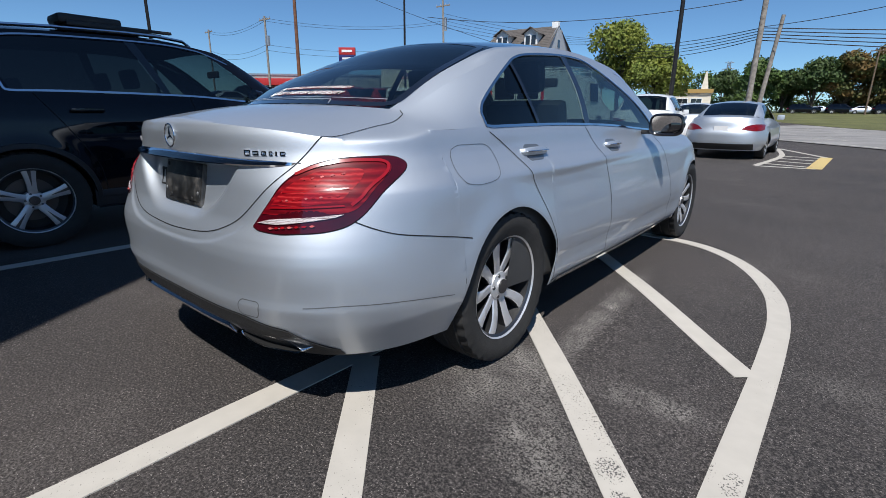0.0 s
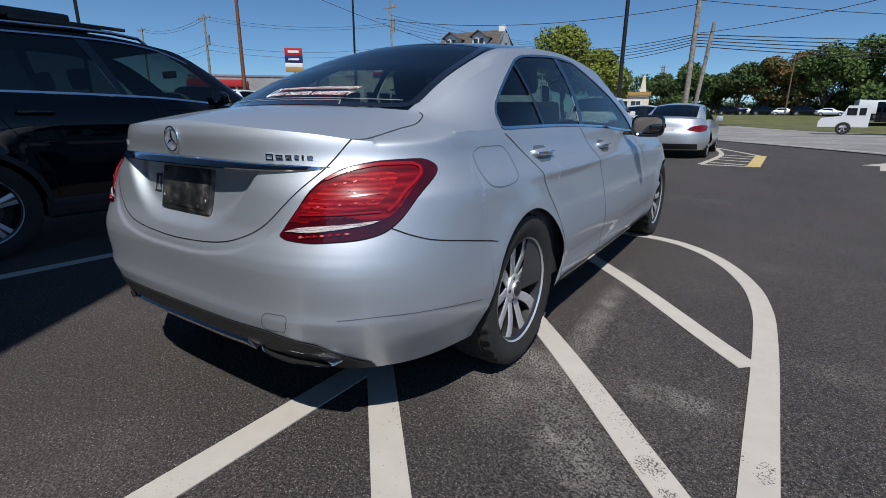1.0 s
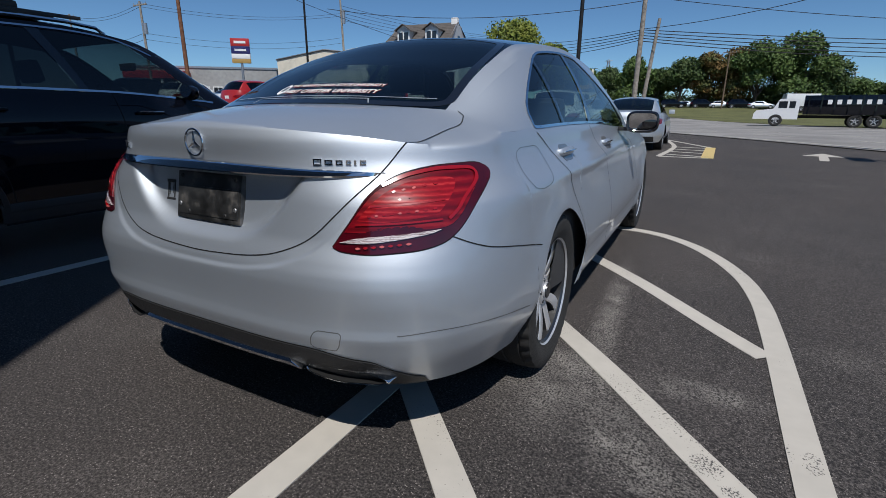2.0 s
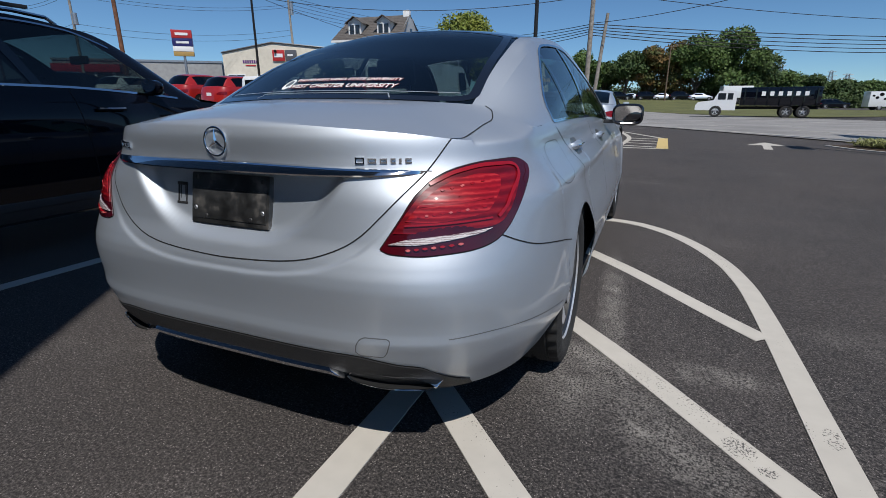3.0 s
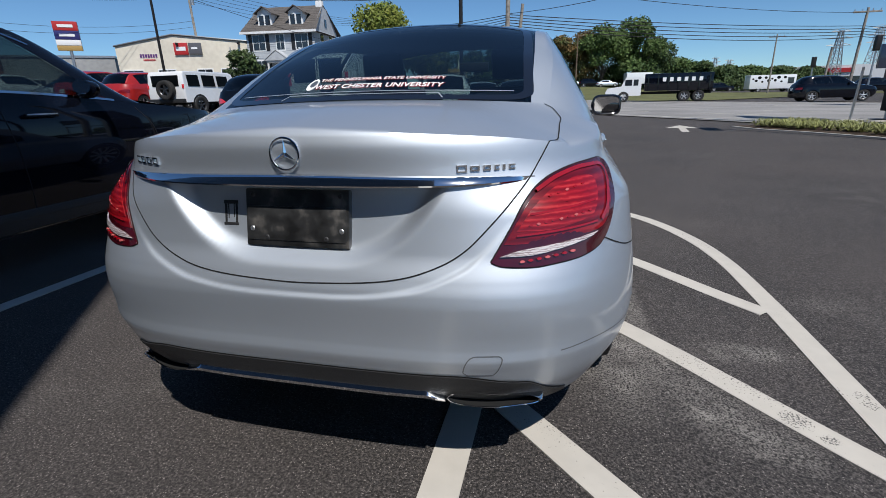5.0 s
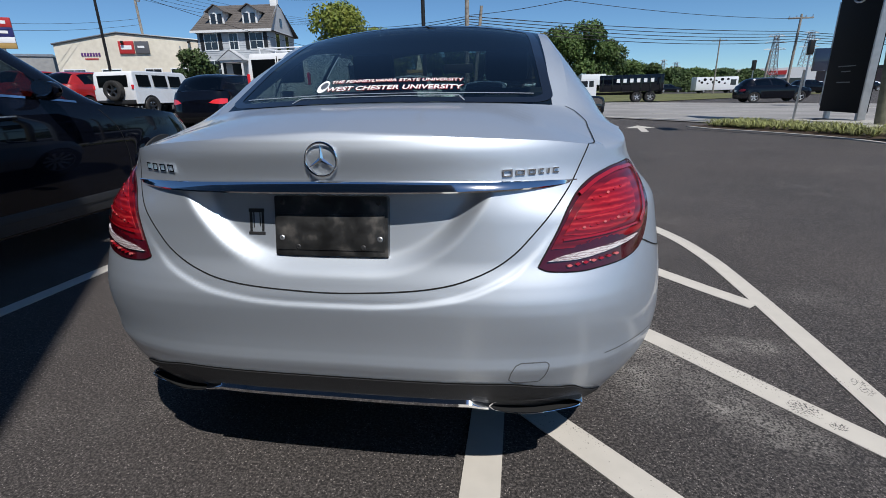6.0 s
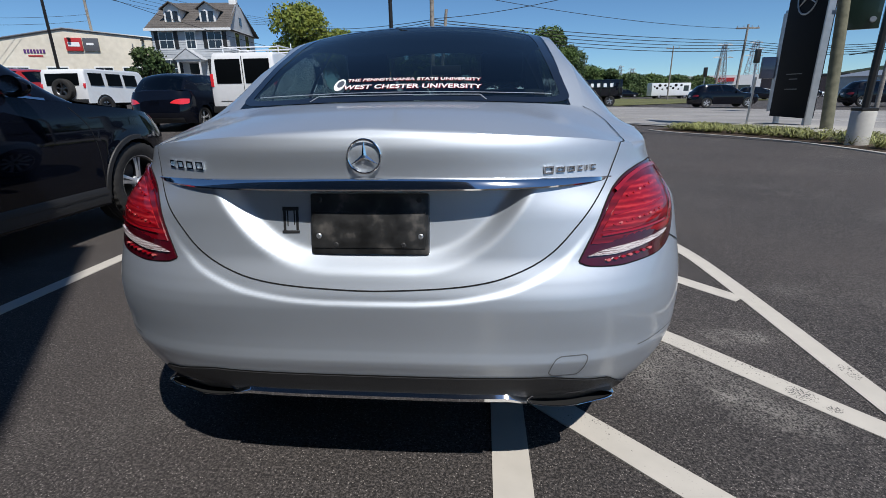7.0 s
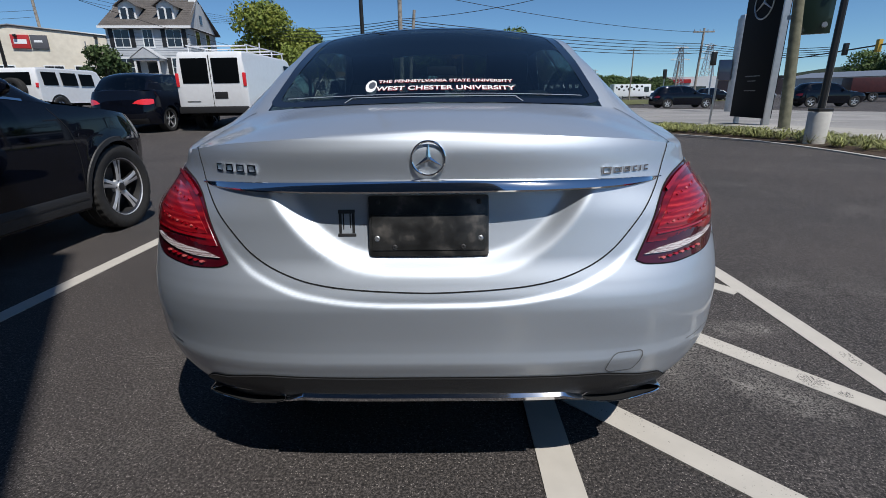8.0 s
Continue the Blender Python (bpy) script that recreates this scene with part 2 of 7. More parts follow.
def tube(bm, points, radii, sides=10, caps=True, index=0):
    """A round bar through points, with a radius at each."""
    pts = [Vector(p) for p in points]
    radii = radii if isinstance(radii, (list, tuple)) else [radii] * len(pts)
    rings = []
    side = None
    for i, p in enumerate(pts):
        d = (pts[min(i + 1, len(pts) - 1)] - pts[max(i - 1, 0)]).normalized()
        if side is None:
            side = d.cross(Vector((0, 0, 1)) if abs(d.z) < 0.9 else Vector((1, 0, 0))).normalized()
        side = (side - d * side.dot(d)).normalized()
        up = d.cross(side)
        rings.append([bm.verts.new(p + (side * math.cos(a) + up * math.sin(a)) * radii[i]) for a in (2 * math.pi * k / sides for k in range(sides))])
    for a, b in zip(rings, rings[1:]):
        for k in range(sides):
            bm.faces.new((a[k], a[(k + 1) % sides], b[(k + 1) % sides], b[k])).material_index = index
    if caps:
        bm.faces.new(rings[0][::-1]).material_index = index
        bm.faces.new(rings[-1]).material_index = index
    return bm


def lathe(bm, profile, n=40, index=0, axis="x"):
    """Profile of (along, radius) pairs turned about the x axis (or z)."""
    rows = []
    for k in range(n + 1):
        a = 2 * math.pi * k / n
        c, s = math.cos(a), math.sin(a)
        rows.append([(u, r * c, r * s) if axis == "x" else (r * c, r * s, u) for u, r in profile])
    vs = [[bm.verts.new(p) for p in row] for row in rows[:-1]]
    vs.append(vs[0])
    for a, b in zip(vs, vs[1:]):
        for i in range(len(profile) - 1):
            try:
                bm.faces.new((a[i], a[i + 1], b[i + 1], b[i])).material_index = index
            except ValueError:
                pass
    return bm


def poly(bm, pts, index=0):
    f = bm.faces.new([bm.verts.new(p) for p in pts])
    f.material_index = index
    return f


def terrain(x, y):
    """The lie of the land: level round the car park, rising gently beyond the road."""
    r = math.hypot(x, y)
    az = math.degrees(math.atan2(x, y))
    left = smooth(-8, -18, az) * smooth(-140, -110, az)
    right = smooth(-12, -4, az) * smooth(75, 55, az)
    rise = cv((-30.0, 2.0), (3.0, 1.9), (8.0, 1.0), (17.0, 0.05), (60.0, 0.0), (180.0, 0.0))(az)
    fall = -0.036 * smooth(1.0, 1.75, x) * smooth(9, 5, r)
    return fall + 1.1 * smooth(8, 40, r) * left - 0.25 * smooth(15, 50, r) * right + rise * smooth(60, 125, r) * (1 - left * 0.5)


# ---- vehicles: one shell maker for all cars ----
DECK_STEPS = [0.0, 0.035] + [0.035 + 0.0865 * k for k in range(1, 11)] + [0.95, 1.0]


class Shell:
    """A car body in its own axes: y from the rear bumper to the nose, x to its right, z up from the ground."""

    def __init__(self, length, half, axles, arch, belt, floor=0.21, rear=None, front=None, width=None, y1=0.8, yf1=None, p=None, keys=None, top_rear=None, top_front=None, wheel=0.325, recess=None, flare=0.012, lift_tail=0.0, fineness=36, crease=None):
        self.length, self.half, self.axles, self.arch, self.belt, self.floor = length, half, axles, arch, belt, floor
        self.rear, self.front = rear, front
        self.width = width
        self.y1, self.yf1 = y1, yf1 or length - 0.85
        self.p = p or (lambda z: 2.6)
        self.B, self.R, self.C = keys
        self.top_rear, self.top_front = top_rear, top_front
        self.wheel, self.recess, self.flare = wheel, recess, flare
        self.lift_tail, self.fineness, self.crease = lift_tail, fineness, crease

    def half_at(self, y, z):
        w = self.half * self.width(z)
        mid = (self.y1 + self.yf1) / 2
        w -= 0.018 * ((y - mid) / (self.yf1 - mid)) ** 2 if y > self.y1 else 0.018
        for ya in self.axles:
            d = math.hypot(y - ya, (z - self.wheel) * 1.0)
            w += self.flare * math.exp(-(((d - self.arch) / 0.07) ** 2))
        return w - (self.crease(y, z) if self.crease else 0.0)

    def outline(self, s, z):
        """Point of the outline at height z: s in 0..1 round the tail, 1..2 along the side, 2..3 round the nose."""
        p = self.p(z)
        if s <= 1:
            a = s * math.pi / 2
            yr = self.rear(z)
            w = self.half * self.width(z) - 0.018
            x = w * max(math.sin(a), 0.0) ** (2 / p)
            y = yr + (self.y1 - yr) * (1 - max(math.cos(a), 0.0))
            for ya in self.axles:
                d = math.hypot(y - ya, z - self.wheel)
                x += self.flare * math.exp(-(((d - self.arch) / 0.07) ** 2)) * (x / w) ** 12
        elif s < 2:
            y = self.y1 + (s - 1) * (self.yf1 - self.y1)
            x = self.half_at(y, z)
        else:
            a = (3 - s) * math.pi / 2
            yf = self.front(z)
            w = self.half_at(self.yf1, z)
            x = w * max(math.sin(a), 0.0) ** (2 / 2.5)
            y = yf - (yf - self.yf1) * (1 - max(math.cos(a), 0.0))
        if self.recess and s <= 1:
            y += self.recess(x, z)
        return Vector((x, y, z))

    def rear_at(self, x, z):
        """Where the tail lies at this x and z."""
        w, p, yr = self.half * self.width(z) - 0.018, self.p(z), self.rear(z)
        c = math.sqrt(max(0.0, 1 - min(abs(x) / w, 1.0) ** p))
        y = yr + (self.y1 - yr) * (1 - c)
        return Vector((x, y + (self.recess(abs(x), z) if self.recess else 0), z))

    def side_at(self, y, z):
        if y >= self.y1:
            return Vector((self.half_at(y, z) if y <= self.yf1 else self.outline(2 + (y - self.yf1) / (self.front(z) - self.yf1) * 0.999, z).x, y, z))
        yr = self.rear(z)
        c = min(max((self.y1 - y) / (self.y1 - yr), 0.0), 1.0)
        return self.outline(math.acos(c) / (math.pi / 2), z)

    def top_z(self, s):
        if s <= 1:
            return self.top_rear(s)
        if s < 2:
            return self.belt(self.y1 + (s - 1) * (self.yf1 - self.y1))
        return self.top_front(s - 2)

    def stations(self):
        st = [i / self.fineness for i in range(self.fineness + 1)]
        ys = list(np.linspace(self.y1, self.yf1, 56)[1:-1])
        for ya in self.axles:
            ys = [y for y in ys if abs(y - ya) > self.arch + 0.02]
            ys += [ya + self.arch * math.cos(a) for a in np.linspace(0, math.pi, 30)]
        st += [1 + (y - self.y1) / (self.yf1 - self.y1) for y in ys if self.y1 < y < self.yf1]
        ya = self.axles[0]
        for y in [ya - self.arch * math.cos(a) for a in np.linspace(0, math.pi / 2, 16)]:
            if y < self.y1:
                yr = self.rear(0.4)
                st.append(math.acos(min(1, (self.y1 - y) / (self.y1 - yr))) / (math.pi / 2))
        st += [2 + i / 24 for i in range(25)]
        return sorted(set(round(s, 5) for s in st))

    def bottom(self, s):
        z = self.floor + self.lift_tail * (1 - smooth(0.20, 0.46, s))
        zz = z
        for _ in range(4):
            y = self.outline(s, zz).y
            zz = z
            for ya in self.axles:
                if abs(y - ya) < self.arch:
                    zz = max(zz, self.wheel + math.sqrt(self.arch**2 - (y - ya) ** 2))
        return zz

    def side(self, v, t):
        b, r = Vector(self.B(v)), Vector(self.R(v))
        b.x = self.side_at(b.y, b.z).x if v < 1 else b.x
        q = b.lerp(r, t)
        k = smooth(0, 0.12, v) * smooth(0, 0.12, 1 - v)
        q.x += 0.028 * math.sin(math.pi * t) * k
        return q

    def top(self, v, u):
        r, c = Vector(self.R(v)), Vector(self.C(v))
        return Vector((r.x * (1 - u), r.y + (c.y - r.y) * (1 - (1 - u) ** 2), r.z + (c.z - r.z) * (1 - (1 - u) ** 2.2)))

    def lower(self, bm, rows=44, s0=0.0, s1=3.0):
        cols = []
        for s in self.stations():
            if not s0 <= s <= s1:
                continue
            zb, zt = self.bottom(s), self.top_z(s)
            cols.append([self.outline(s, zb + (zt - zb) * k / rows) for k in range(rows + 1)])
        return grid(bm, cols, mirror=True)

    def deck(self, bm, front=False, n=16):
        cols = []
        ss = [s for s in self.stations() if (s >= 2 if front else s <= 1)]
        for s in ss:
            a = 3 - s if front else s
            base = self.outline(s, self.top_z(s))
            g = self.top(1.0 if front else 0.0, 1 - a)
            e = 1 + 0.7 * (1 - a)
            col = []
            for r in DECK_STEPS:
                q = base.lerp(g, r)
                q.z = base.z + (g.z - base.z) * (1 - (1 - r) ** e)
                col.append(q)
            cols.append(col)
        return grid(bm, cols, mirror=True)


def surface_ribbon(bm, fn, pts, width, lift=0.0015, n=60, mirror=False, closed=False):
    """A narrow strip that lies on the surface fn(a, b) along a smooth line of (a, b) points."""
    k = len(pts)
    line = cv(*[(i / (k - 1), p) for i, p in enumerate(pts)])
    mid = [fn(*line(i / n)) for i in range(n + 1)]
    rows = []
    for i in range(n + 1):
        a, b = line(i / n)
        e = 0.004
        du, dv = fn(a + e, b) - fn(a - e, b), fn(a, b + e) - fn(a, b - e)
        nn = du.cross(dv).normalized()
        d = (mid[min(i + 1, n)] - mid[max(i - 1, 0)]).normalized()
        centre = Vector((0, 2.2, 0.6))
        if nn.dot(mid[i] - centre) < 0:
            nn = -nn
        w = d.cross(nn).normalized() * width / 2
        rows.append([mid[i] - w + nn * lift, mid[i] + w + nn * lift])
    return grid(bm, rows, mirror)


def surface_patch(bm, fn, edge, lift, rings=10, n=64, centre=None, dome=0.0, mirror=False):
    """A plate that follows the surface fn(a, b) inside a closed edge of (a, b) points, lifted off it and domed, with a rim that goes back to it."""
    k = len(edge)
    loop = cv(*[(i / k, edge[i % k]) for i in range(k + 1)])
    pts = [loop(i / n) for i in range(n)]
    c = np.array(centre) if centre else sum(pts) / n
    rows = []
    for j in range(rings + 2):
        r = 0.02 + 0.98 * min(j, rings) / rings
        row = []
        for q in pts:
            a, b = c + (q - c) * r
            e = 0.004
            du, dv = fn(a + e, b) - fn(a - e, b), fn(a, b + e) - fn(a, b - e)
            nn = du.cross(dv).normalized()
            q3 = fn(a, b)
            if nn.dot(q3 - Vector((0, 2.2, 0.6))) < 0:
                nn = -nn
            h = lift + dome * (1 - r * r) if j <= rings else -0.012
            row.append(q3 + nn * h)
        rows.append(row)
    rows = [r + [r[0]] for r in rows]
    return grid(bm, rows, mirror)


def tyre_profile(R, rim, w):
    h = w / 2
    return [(h * 0.72, rim * 0.98), (h * 0.86, rim), (h * 0.98, rim + (R - rim) * 0.35), (h, rim + (R - rim) * 0.55), (h * 0.97, R - 0.022), (h * 0.9, R - 0.006),
            (h * 0.62, R), (h * 0.6, R - 0.007), (h * 0.54, R - 0.007), (h * 0.52, R), (h * 0.12, R), (h * 0.1, R - 0.007), (-h * 0.1, R - 0.007), (-h * 0.12, R),
            (-h * 0.52, R), (-h * 0.54, R - 0.007), (-h * 0.6, R - 0.007), (-h * 0.62, R), (-h * 0.9, R - 0.006), (-h, R - 0.05), (-h * 0.86, rim), (-h * 0.7, rim * 0.98)]


def spoke(bm, a0, a1, r0, r1, w0, w1, x0, x1, depth, index=0, waist=1.0, bend=0.0, flank_index=None):
    """A tapered spoke from the hub at angle a0 to the rim at angle a1, bent sideways on its way; outside is +x."""
    face, flanks = [], ([], [])
    for k in range(11):
        t = k / 10
        r, a, w = r0 + (r1 - r0) * t, a0 + (a1 - a0) * t + bend * math.sin(math.pi * t), (w0 + (w1 - w0) * t) * (1 - (1 - waist) * math.sin(math.pi * t)) / 2
        x = x0 + (x1 - x0) * math.sin(t * math.pi / 2)
        c, s = math.cos(a), math.sin(a)
        pts = [(x + dx, r * c - du * w * s, r * s + du * w * c) for du, dx in ((-1, -depth), (-1, -0.005), (-0.72, 0.0), (0.72, 0.0), (1, -0.005), (1, -depth))]
        face.append(pts[1:5])
        flanks[0].append(pts[:2])
        flanks[1].append(pts[4:])
    grid(bm, face, index=index)
    for f in flanks:
        grid(bm, f, index=index if flank_index is None else flank_index)
    return bm


def make_wheel(parent, m, R=0.325, rim=0.222, width=0.225, spokes=5, style="twin", dark=False, lod=1, label=""):
    wheel = thing_part("wheel", parent, m)
    bm = bmesh.new()
    prof = tyre_profile(R, rim, width)
    if lod:
        # shoulder blocks: every other pair of steps is cut in
        rows = []
        for k in range(145):
            a, cut = 2 * math.pi * k / 144, 0.006 if (k // 2) % 2 else 0.0
            rows.append([(u, (r - (cut if abs(u) > width * 0.3 and r > R - 0.03 else 0.0)) * math.cos(a), (r - (cut if abs(u) > width * 0.3 and r > R - 0.03 else 0.0)) * math.sin(a)) for u, r in prof])
        grid(bm, rows)
        bmesh.ops.remove_doubles(bm, verts=bm.verts, dist=0.0001)
    else:
        lathe(bm, prof, 28)
    part("tyre", bm, M_RUBBER, wheel)
    bm = bmesh.new()
    h = width / 2
    lathe(bm, [(h * 0.80, rim * 0.985), (h * 0.88, rim), (h * 0.82, rim * 0.972)], 56 if lod else 28, 0)
    lathe(bm, [(h * 0.82, rim * 0.972), (h * 0.74, rim * 0.93)], 56 if lod else 28, 1)
    # Barrel and backing disc are black: the pockets' shade is in their colour.
    lathe(bm, [(h * 0.74, rim * 0.93), (h * 0.5, rim * 0.915), (-h * 0.6, rim * 0.90)], 56 if lod else 28, 2)
    lathe(bm, [(-h * 0.15, 0.001), (-h * 0.15, rim * 0.66), (-h * 0.25, rim * 0.66)], 32, 1)
    lathe(bm, [(-h * 0.26, rim * 0.2), (-h * 0.26, rim * 0.91)], 32, 2)
    fx = h * 0.70
    n = spokes
    for k in range(n):
        a = 2 * math.pi * k / n + math.pi / 2
        if style == "twin":
            for sg in (-1, 1):
                spoke(bm, a + sg * 0.20, a + sg * 0.28, rim * 0.20, rim * 0.965, 0.040, 0.058, fx - 0.026, fx, 0.04, 0, 0.86, sg * 0.09, 1)
        else:
            spoke(bm, a - 0.02, a, rim * 0.18, rim * 0.955, 0.060, 0.095, fx - 0.015, fx, 0.03, 0, 0.80, 0.0, 1)
            spoke(bm, a - 0.02, a, rim * 0.45, rim * 0.95, 0.004, 0.03, fx + 0.001 - 0.006, fx + 0.001, 0.01, 1)
    lathe(bm, [(fx - 0.04, rim * 0.30), (fx - 0.018, rim * 0.27), (fx - 0.012, rim * 0.16), (fx - 0.005, rim * 0.15), (fx - 0.004, 0.001)], 28, 0)
    for k in range(5):
        a = 2 * math.pi * k / 5 + 0.6
        lathe_at(bm, fx - 0.012, rim * 0.215 * math.cos(a), rim * 0.215 * math.sin(a), 0.009, 0.012)
    part("rim", bm, [M_DARKALLOY if dark else M_ALLOY, M_DARKALLOY, M_TRIM], wheel)
    bm = bmesh.new()
    lathe(bm, [(fx - 0.004, rim * 0.14), (fx + 0.001, rim * 0.135), (fx + 0.002, 0.001)], 24, 0)
    part("centre_cap", bm, M_DARKALLOY, wheel)
    return wheel


def lathe_at(bm, x, y, z, r, d, index=1):
    n0 = len(bm.verts)
    lathe(bm, [(0, 0.001), (0, r * 0.7), (-d * 0.3, r), (-d, r)], 10, index)
    bm.verts.ensure_lookup_table()
    bmesh.ops.translate(bm, vec=(x, y, z), verts=bm.verts[n0:])


def thing_part(name, parent, m=None):
    ob = new(name)
    ob.empty_display_size = 0.1
    ob.parent = parent
    if m is not None:
        ob.matrix_local = m
    return ob


def body_shell(root, S, paint, roof_paint, side_glass, rear_glass, dlo, tops, trim_mat, pillar_mat=None, seats=True, rows=44, rear_side_glass=None, bow=0.02, edges=None):
    """Body, roof, windows and cabin of a car under root. dlo: four edges of the side windows as (v at sill, v at roof); tops: v of the rear window's top and the windscreen's top."""
    bm = bmesh.new()
    S.lower(bm, rows)
    S.deck(bm)
    S.deck(bm, front=True)
    (r0, r1), (b0, b1), (c0, c1), (f0, f1) = dlo
    lo, hi = 0.035, 0.90

    def seg(target, va, vb, t0, t1, n, m=10, mirror=True, index=0):
        grid(target, [[S.side(va(t) + (vb(t) - va(t)) * k / n, t) for t in np.linspace(t0, t1, m + 1)] for k in range(n + 1)], mirror, index)

    def edge(a, b, bow=0.0):
        return lambda t: a + (b - a) * t + bow * math.sin(math.pi * t)
    e0, er, eb, ec, ef, e1 = edge(0, 0), edge(r0, r1, -bow * abs(r1 - r0)), edge(b0, b1), edge(c0, c1), edge(f0, f1, 0.03 * abs(f1 - f0)), edge(1, 1)
    if edges:
        er, ef = edges
    seg(bm, e0, e1, 0, lo, 60, 1)
    seg(bm, e0, e1, hi, 1, 60, 2)
    seg(bm, e0, er, lo, hi, 14)
    seg(bm, ef, e1, lo, hi, 10)
    vt, vw = tops
    def cap(target, v0, v1, u0, u1, n, m, mirror=True):
        grid(target, [[S.top(v0 + (v1 - v0) * k / n, u0 + (u1 - u0) * j / m) for j in range(m + 1)] for k in range(n + 1)], mirror)
    cap(bm, 0, 1, 0, 0.07, 60, 2)
    bmesh.ops.remove_doubles(bm, verts=bm.verts, dist=0.0004)
    # the rear pillar flows into the deck
    near = [v for v in bm.verts if abs(v.co.x) > 0.45 and S.y1 - 0.3 < v.co.y < S.y1 + 0.55 and v.co.z > S.top_z(1.0) - 0.08]
    bmesh.ops.remove_doubles(bm, verts=near, dist=0.0008)
    near = [v for v in near if v.is_valid and not v.is_boundary]
    for _ in range(14 if rows > 100 else 0):
        bmesh.ops.smooth_vert(bm, verts=near, factor=0.5, use_axis_x=True, use_axis_y=True, use_axis_z=True)
    body = part("body", bm, paint, root)
    for sx in (1, -1):
        bm = bmesh.new()
        grid(bm, [[(sx * q.x, q.y, q.z) for q in (S.side(eb(t) + (ec(t) - eb(t)) * k / 3, t) for t in np.linspace(lo, hi, 9))] for k in range(4)])
        part("pillar_trim", bm, pillar_mat or M_GLOSSBLACK, root)
    for sx, nm in ((1, "side_window"), (-1, "side_window")):
        for va, vb, gm in ((er, eb, rear_side_glass or side_glass), (ec, ef, side_glass)):
            bm = bmesh.new()
            rowsg = [[S.side(va(t) + (vb(t) - va(t)) * k / 12, t) for t in np.linspace(lo, hi, 11)] for k in range(13)]
            grid(bm, [[(sx * (q.x - 0.004), q.y, q.z) for q in r] for r in rowsg])
            part(nm, bm, gm, root)
    bm = bmesh.new()
    cap(bm, 0.0, vt, 0.07, 1, 18, 14)
    bmesh.ops.remove_doubles(bm, verts=bm.verts, dist=0.0004)
    part("rear_window", bm, rear_glass, root)
    bm = bmesh.new()
    cap(bm, vt, vw, 0.07, 1, 24, 14)
    bmesh.ops.remove_doubles(bm, verts=bm.verts, dist=0.0004)
    part("roof", bm, roof_paint, root)
    bm = bmesh.new()
    cap(bm, vw, 1, 0.07, 1, 14, 14)
    bmesh.ops.remove_doubles(bm, verts=bm.verts, dist=0.0004)
    part("windscreen", bm, M_GLASS, root)
    # floor pan and wheel houses
    bm = bmesh.new()
    w = S.half * 0.9
    ya, yb = S.axles
    box(bm, -w, w, ya + S.arch, yb - S.arch, S.floor + 0.01, S.floor + 0.03)
    box(bm, -w * 0.62, w * 0.62, S.rear(0.4) + 0.2, ya + S.arch, S.floor + S.lift_tail + 0.02, S.floor + S.lift_tail + 0.04)
    box(bm, -w * 0.62, w * 0.62, yb - S.arch, S.length - 0.3, S.floor + 0.01, S.floor + 0.03)
    for ya in S.axles:
        for sx in (1, -1):
            rws = []
            for a in np.linspace(-0.05, math.pi + 0.05, 24):
                y, z = ya + (S.arch + 0.004) * math.cos(a), S.wheel + (S.arch + 0.004) * math.sin(a)
                rws.append([(sx * xx, y, z) for xx in (S.half * 0.6, S.half - 0.08)])
            grid(bm, rws)
            poly(bm, [(sx * S.half * 0.6, ya + (S.arch + 0.004) * math.cos(a), S.wheel + (S.arch + 0.004) * math.sin(a)) for a in np.linspace(-0.05, math.pi + 0.05, 24)])
    part("underbody", bm, M_TRIM, root)
    return body


def wheels(root, S, x, **kw):
    for ya in S.axles:
        for sx in (1, -1):
            make_wheel(root, pose(sx * x, ya, S.wheel, 0, 0, 0 if sx > 0 else 180), R=S.wheel, **kw)


# ---- the silver sedan ----
def u_line(x):
    """Lower edge of the hollow round the plate, as a height at x."""
    return 0.655 + 0.21 * (abs(x) / 0.40) ** 3.4


LID_SEAM = cv((0.0, 0.618), (0.16, 0.624), (0.30, 0.643), (0.375, 0.668), (0.43, 0.697), (0.48, 0.742), (0.53, 0.800), (0.575, 0.853), (0.602, 0.900), (0.628, 0.951), (0.70, 1.1))


def hollow(x, z):
    """How far the tail is set in: the boot lid inside its seam, and the deep hollow round the plate."""
    e = (z - LID_SEAM(x)) / math.hypot(1, (LID_SEAM(x + 0.01) - LID_SEAM(x - 0.01)) / 0.02 if x > 0.02 else 0.0)
    out = 0.007 * smooth(-0.038, -0.026, e) * (1 - smooth(0.62, 0.80, z))
    if z < 0.8675:
        d = (z - u_line(x)) / math.hypot(1, 4.46 * (min(x, 0.45) / 0.40) ** 2.4 * 0.4)
        dip = smooth(-0.006, 0.046, d)
        out += (0.030 + 0.10 * (z - 0.70)) * dip * smooth(0.8675, 0.862, z)
    return out


CREASE_Z = cv((0.9, 0.80), (1.5, 0.795), (2.2, 0.82), (3.0, 0.838), (3.6, 0.845))


def door_crease(y, z):
    """The doors are hollowed a little below their shoulder line, and their sills stand out below."""
    d = CREASE_Z(y) - z
    sill = 0.042 * smooth(0.39, 0.27, z) * smooth(0.95, 1.35, y) * (1 - smooth(3.6, 3.8, y))
    if d < 0:
        return 0.0
    return 0.014 * smooth(0.0, 0.05, d) * (1 - smooth(0.06, 0.34, d)) * smooth(0.95, 1.35, y) * (1 - smooth(3.2, 3.7, y)) - sill


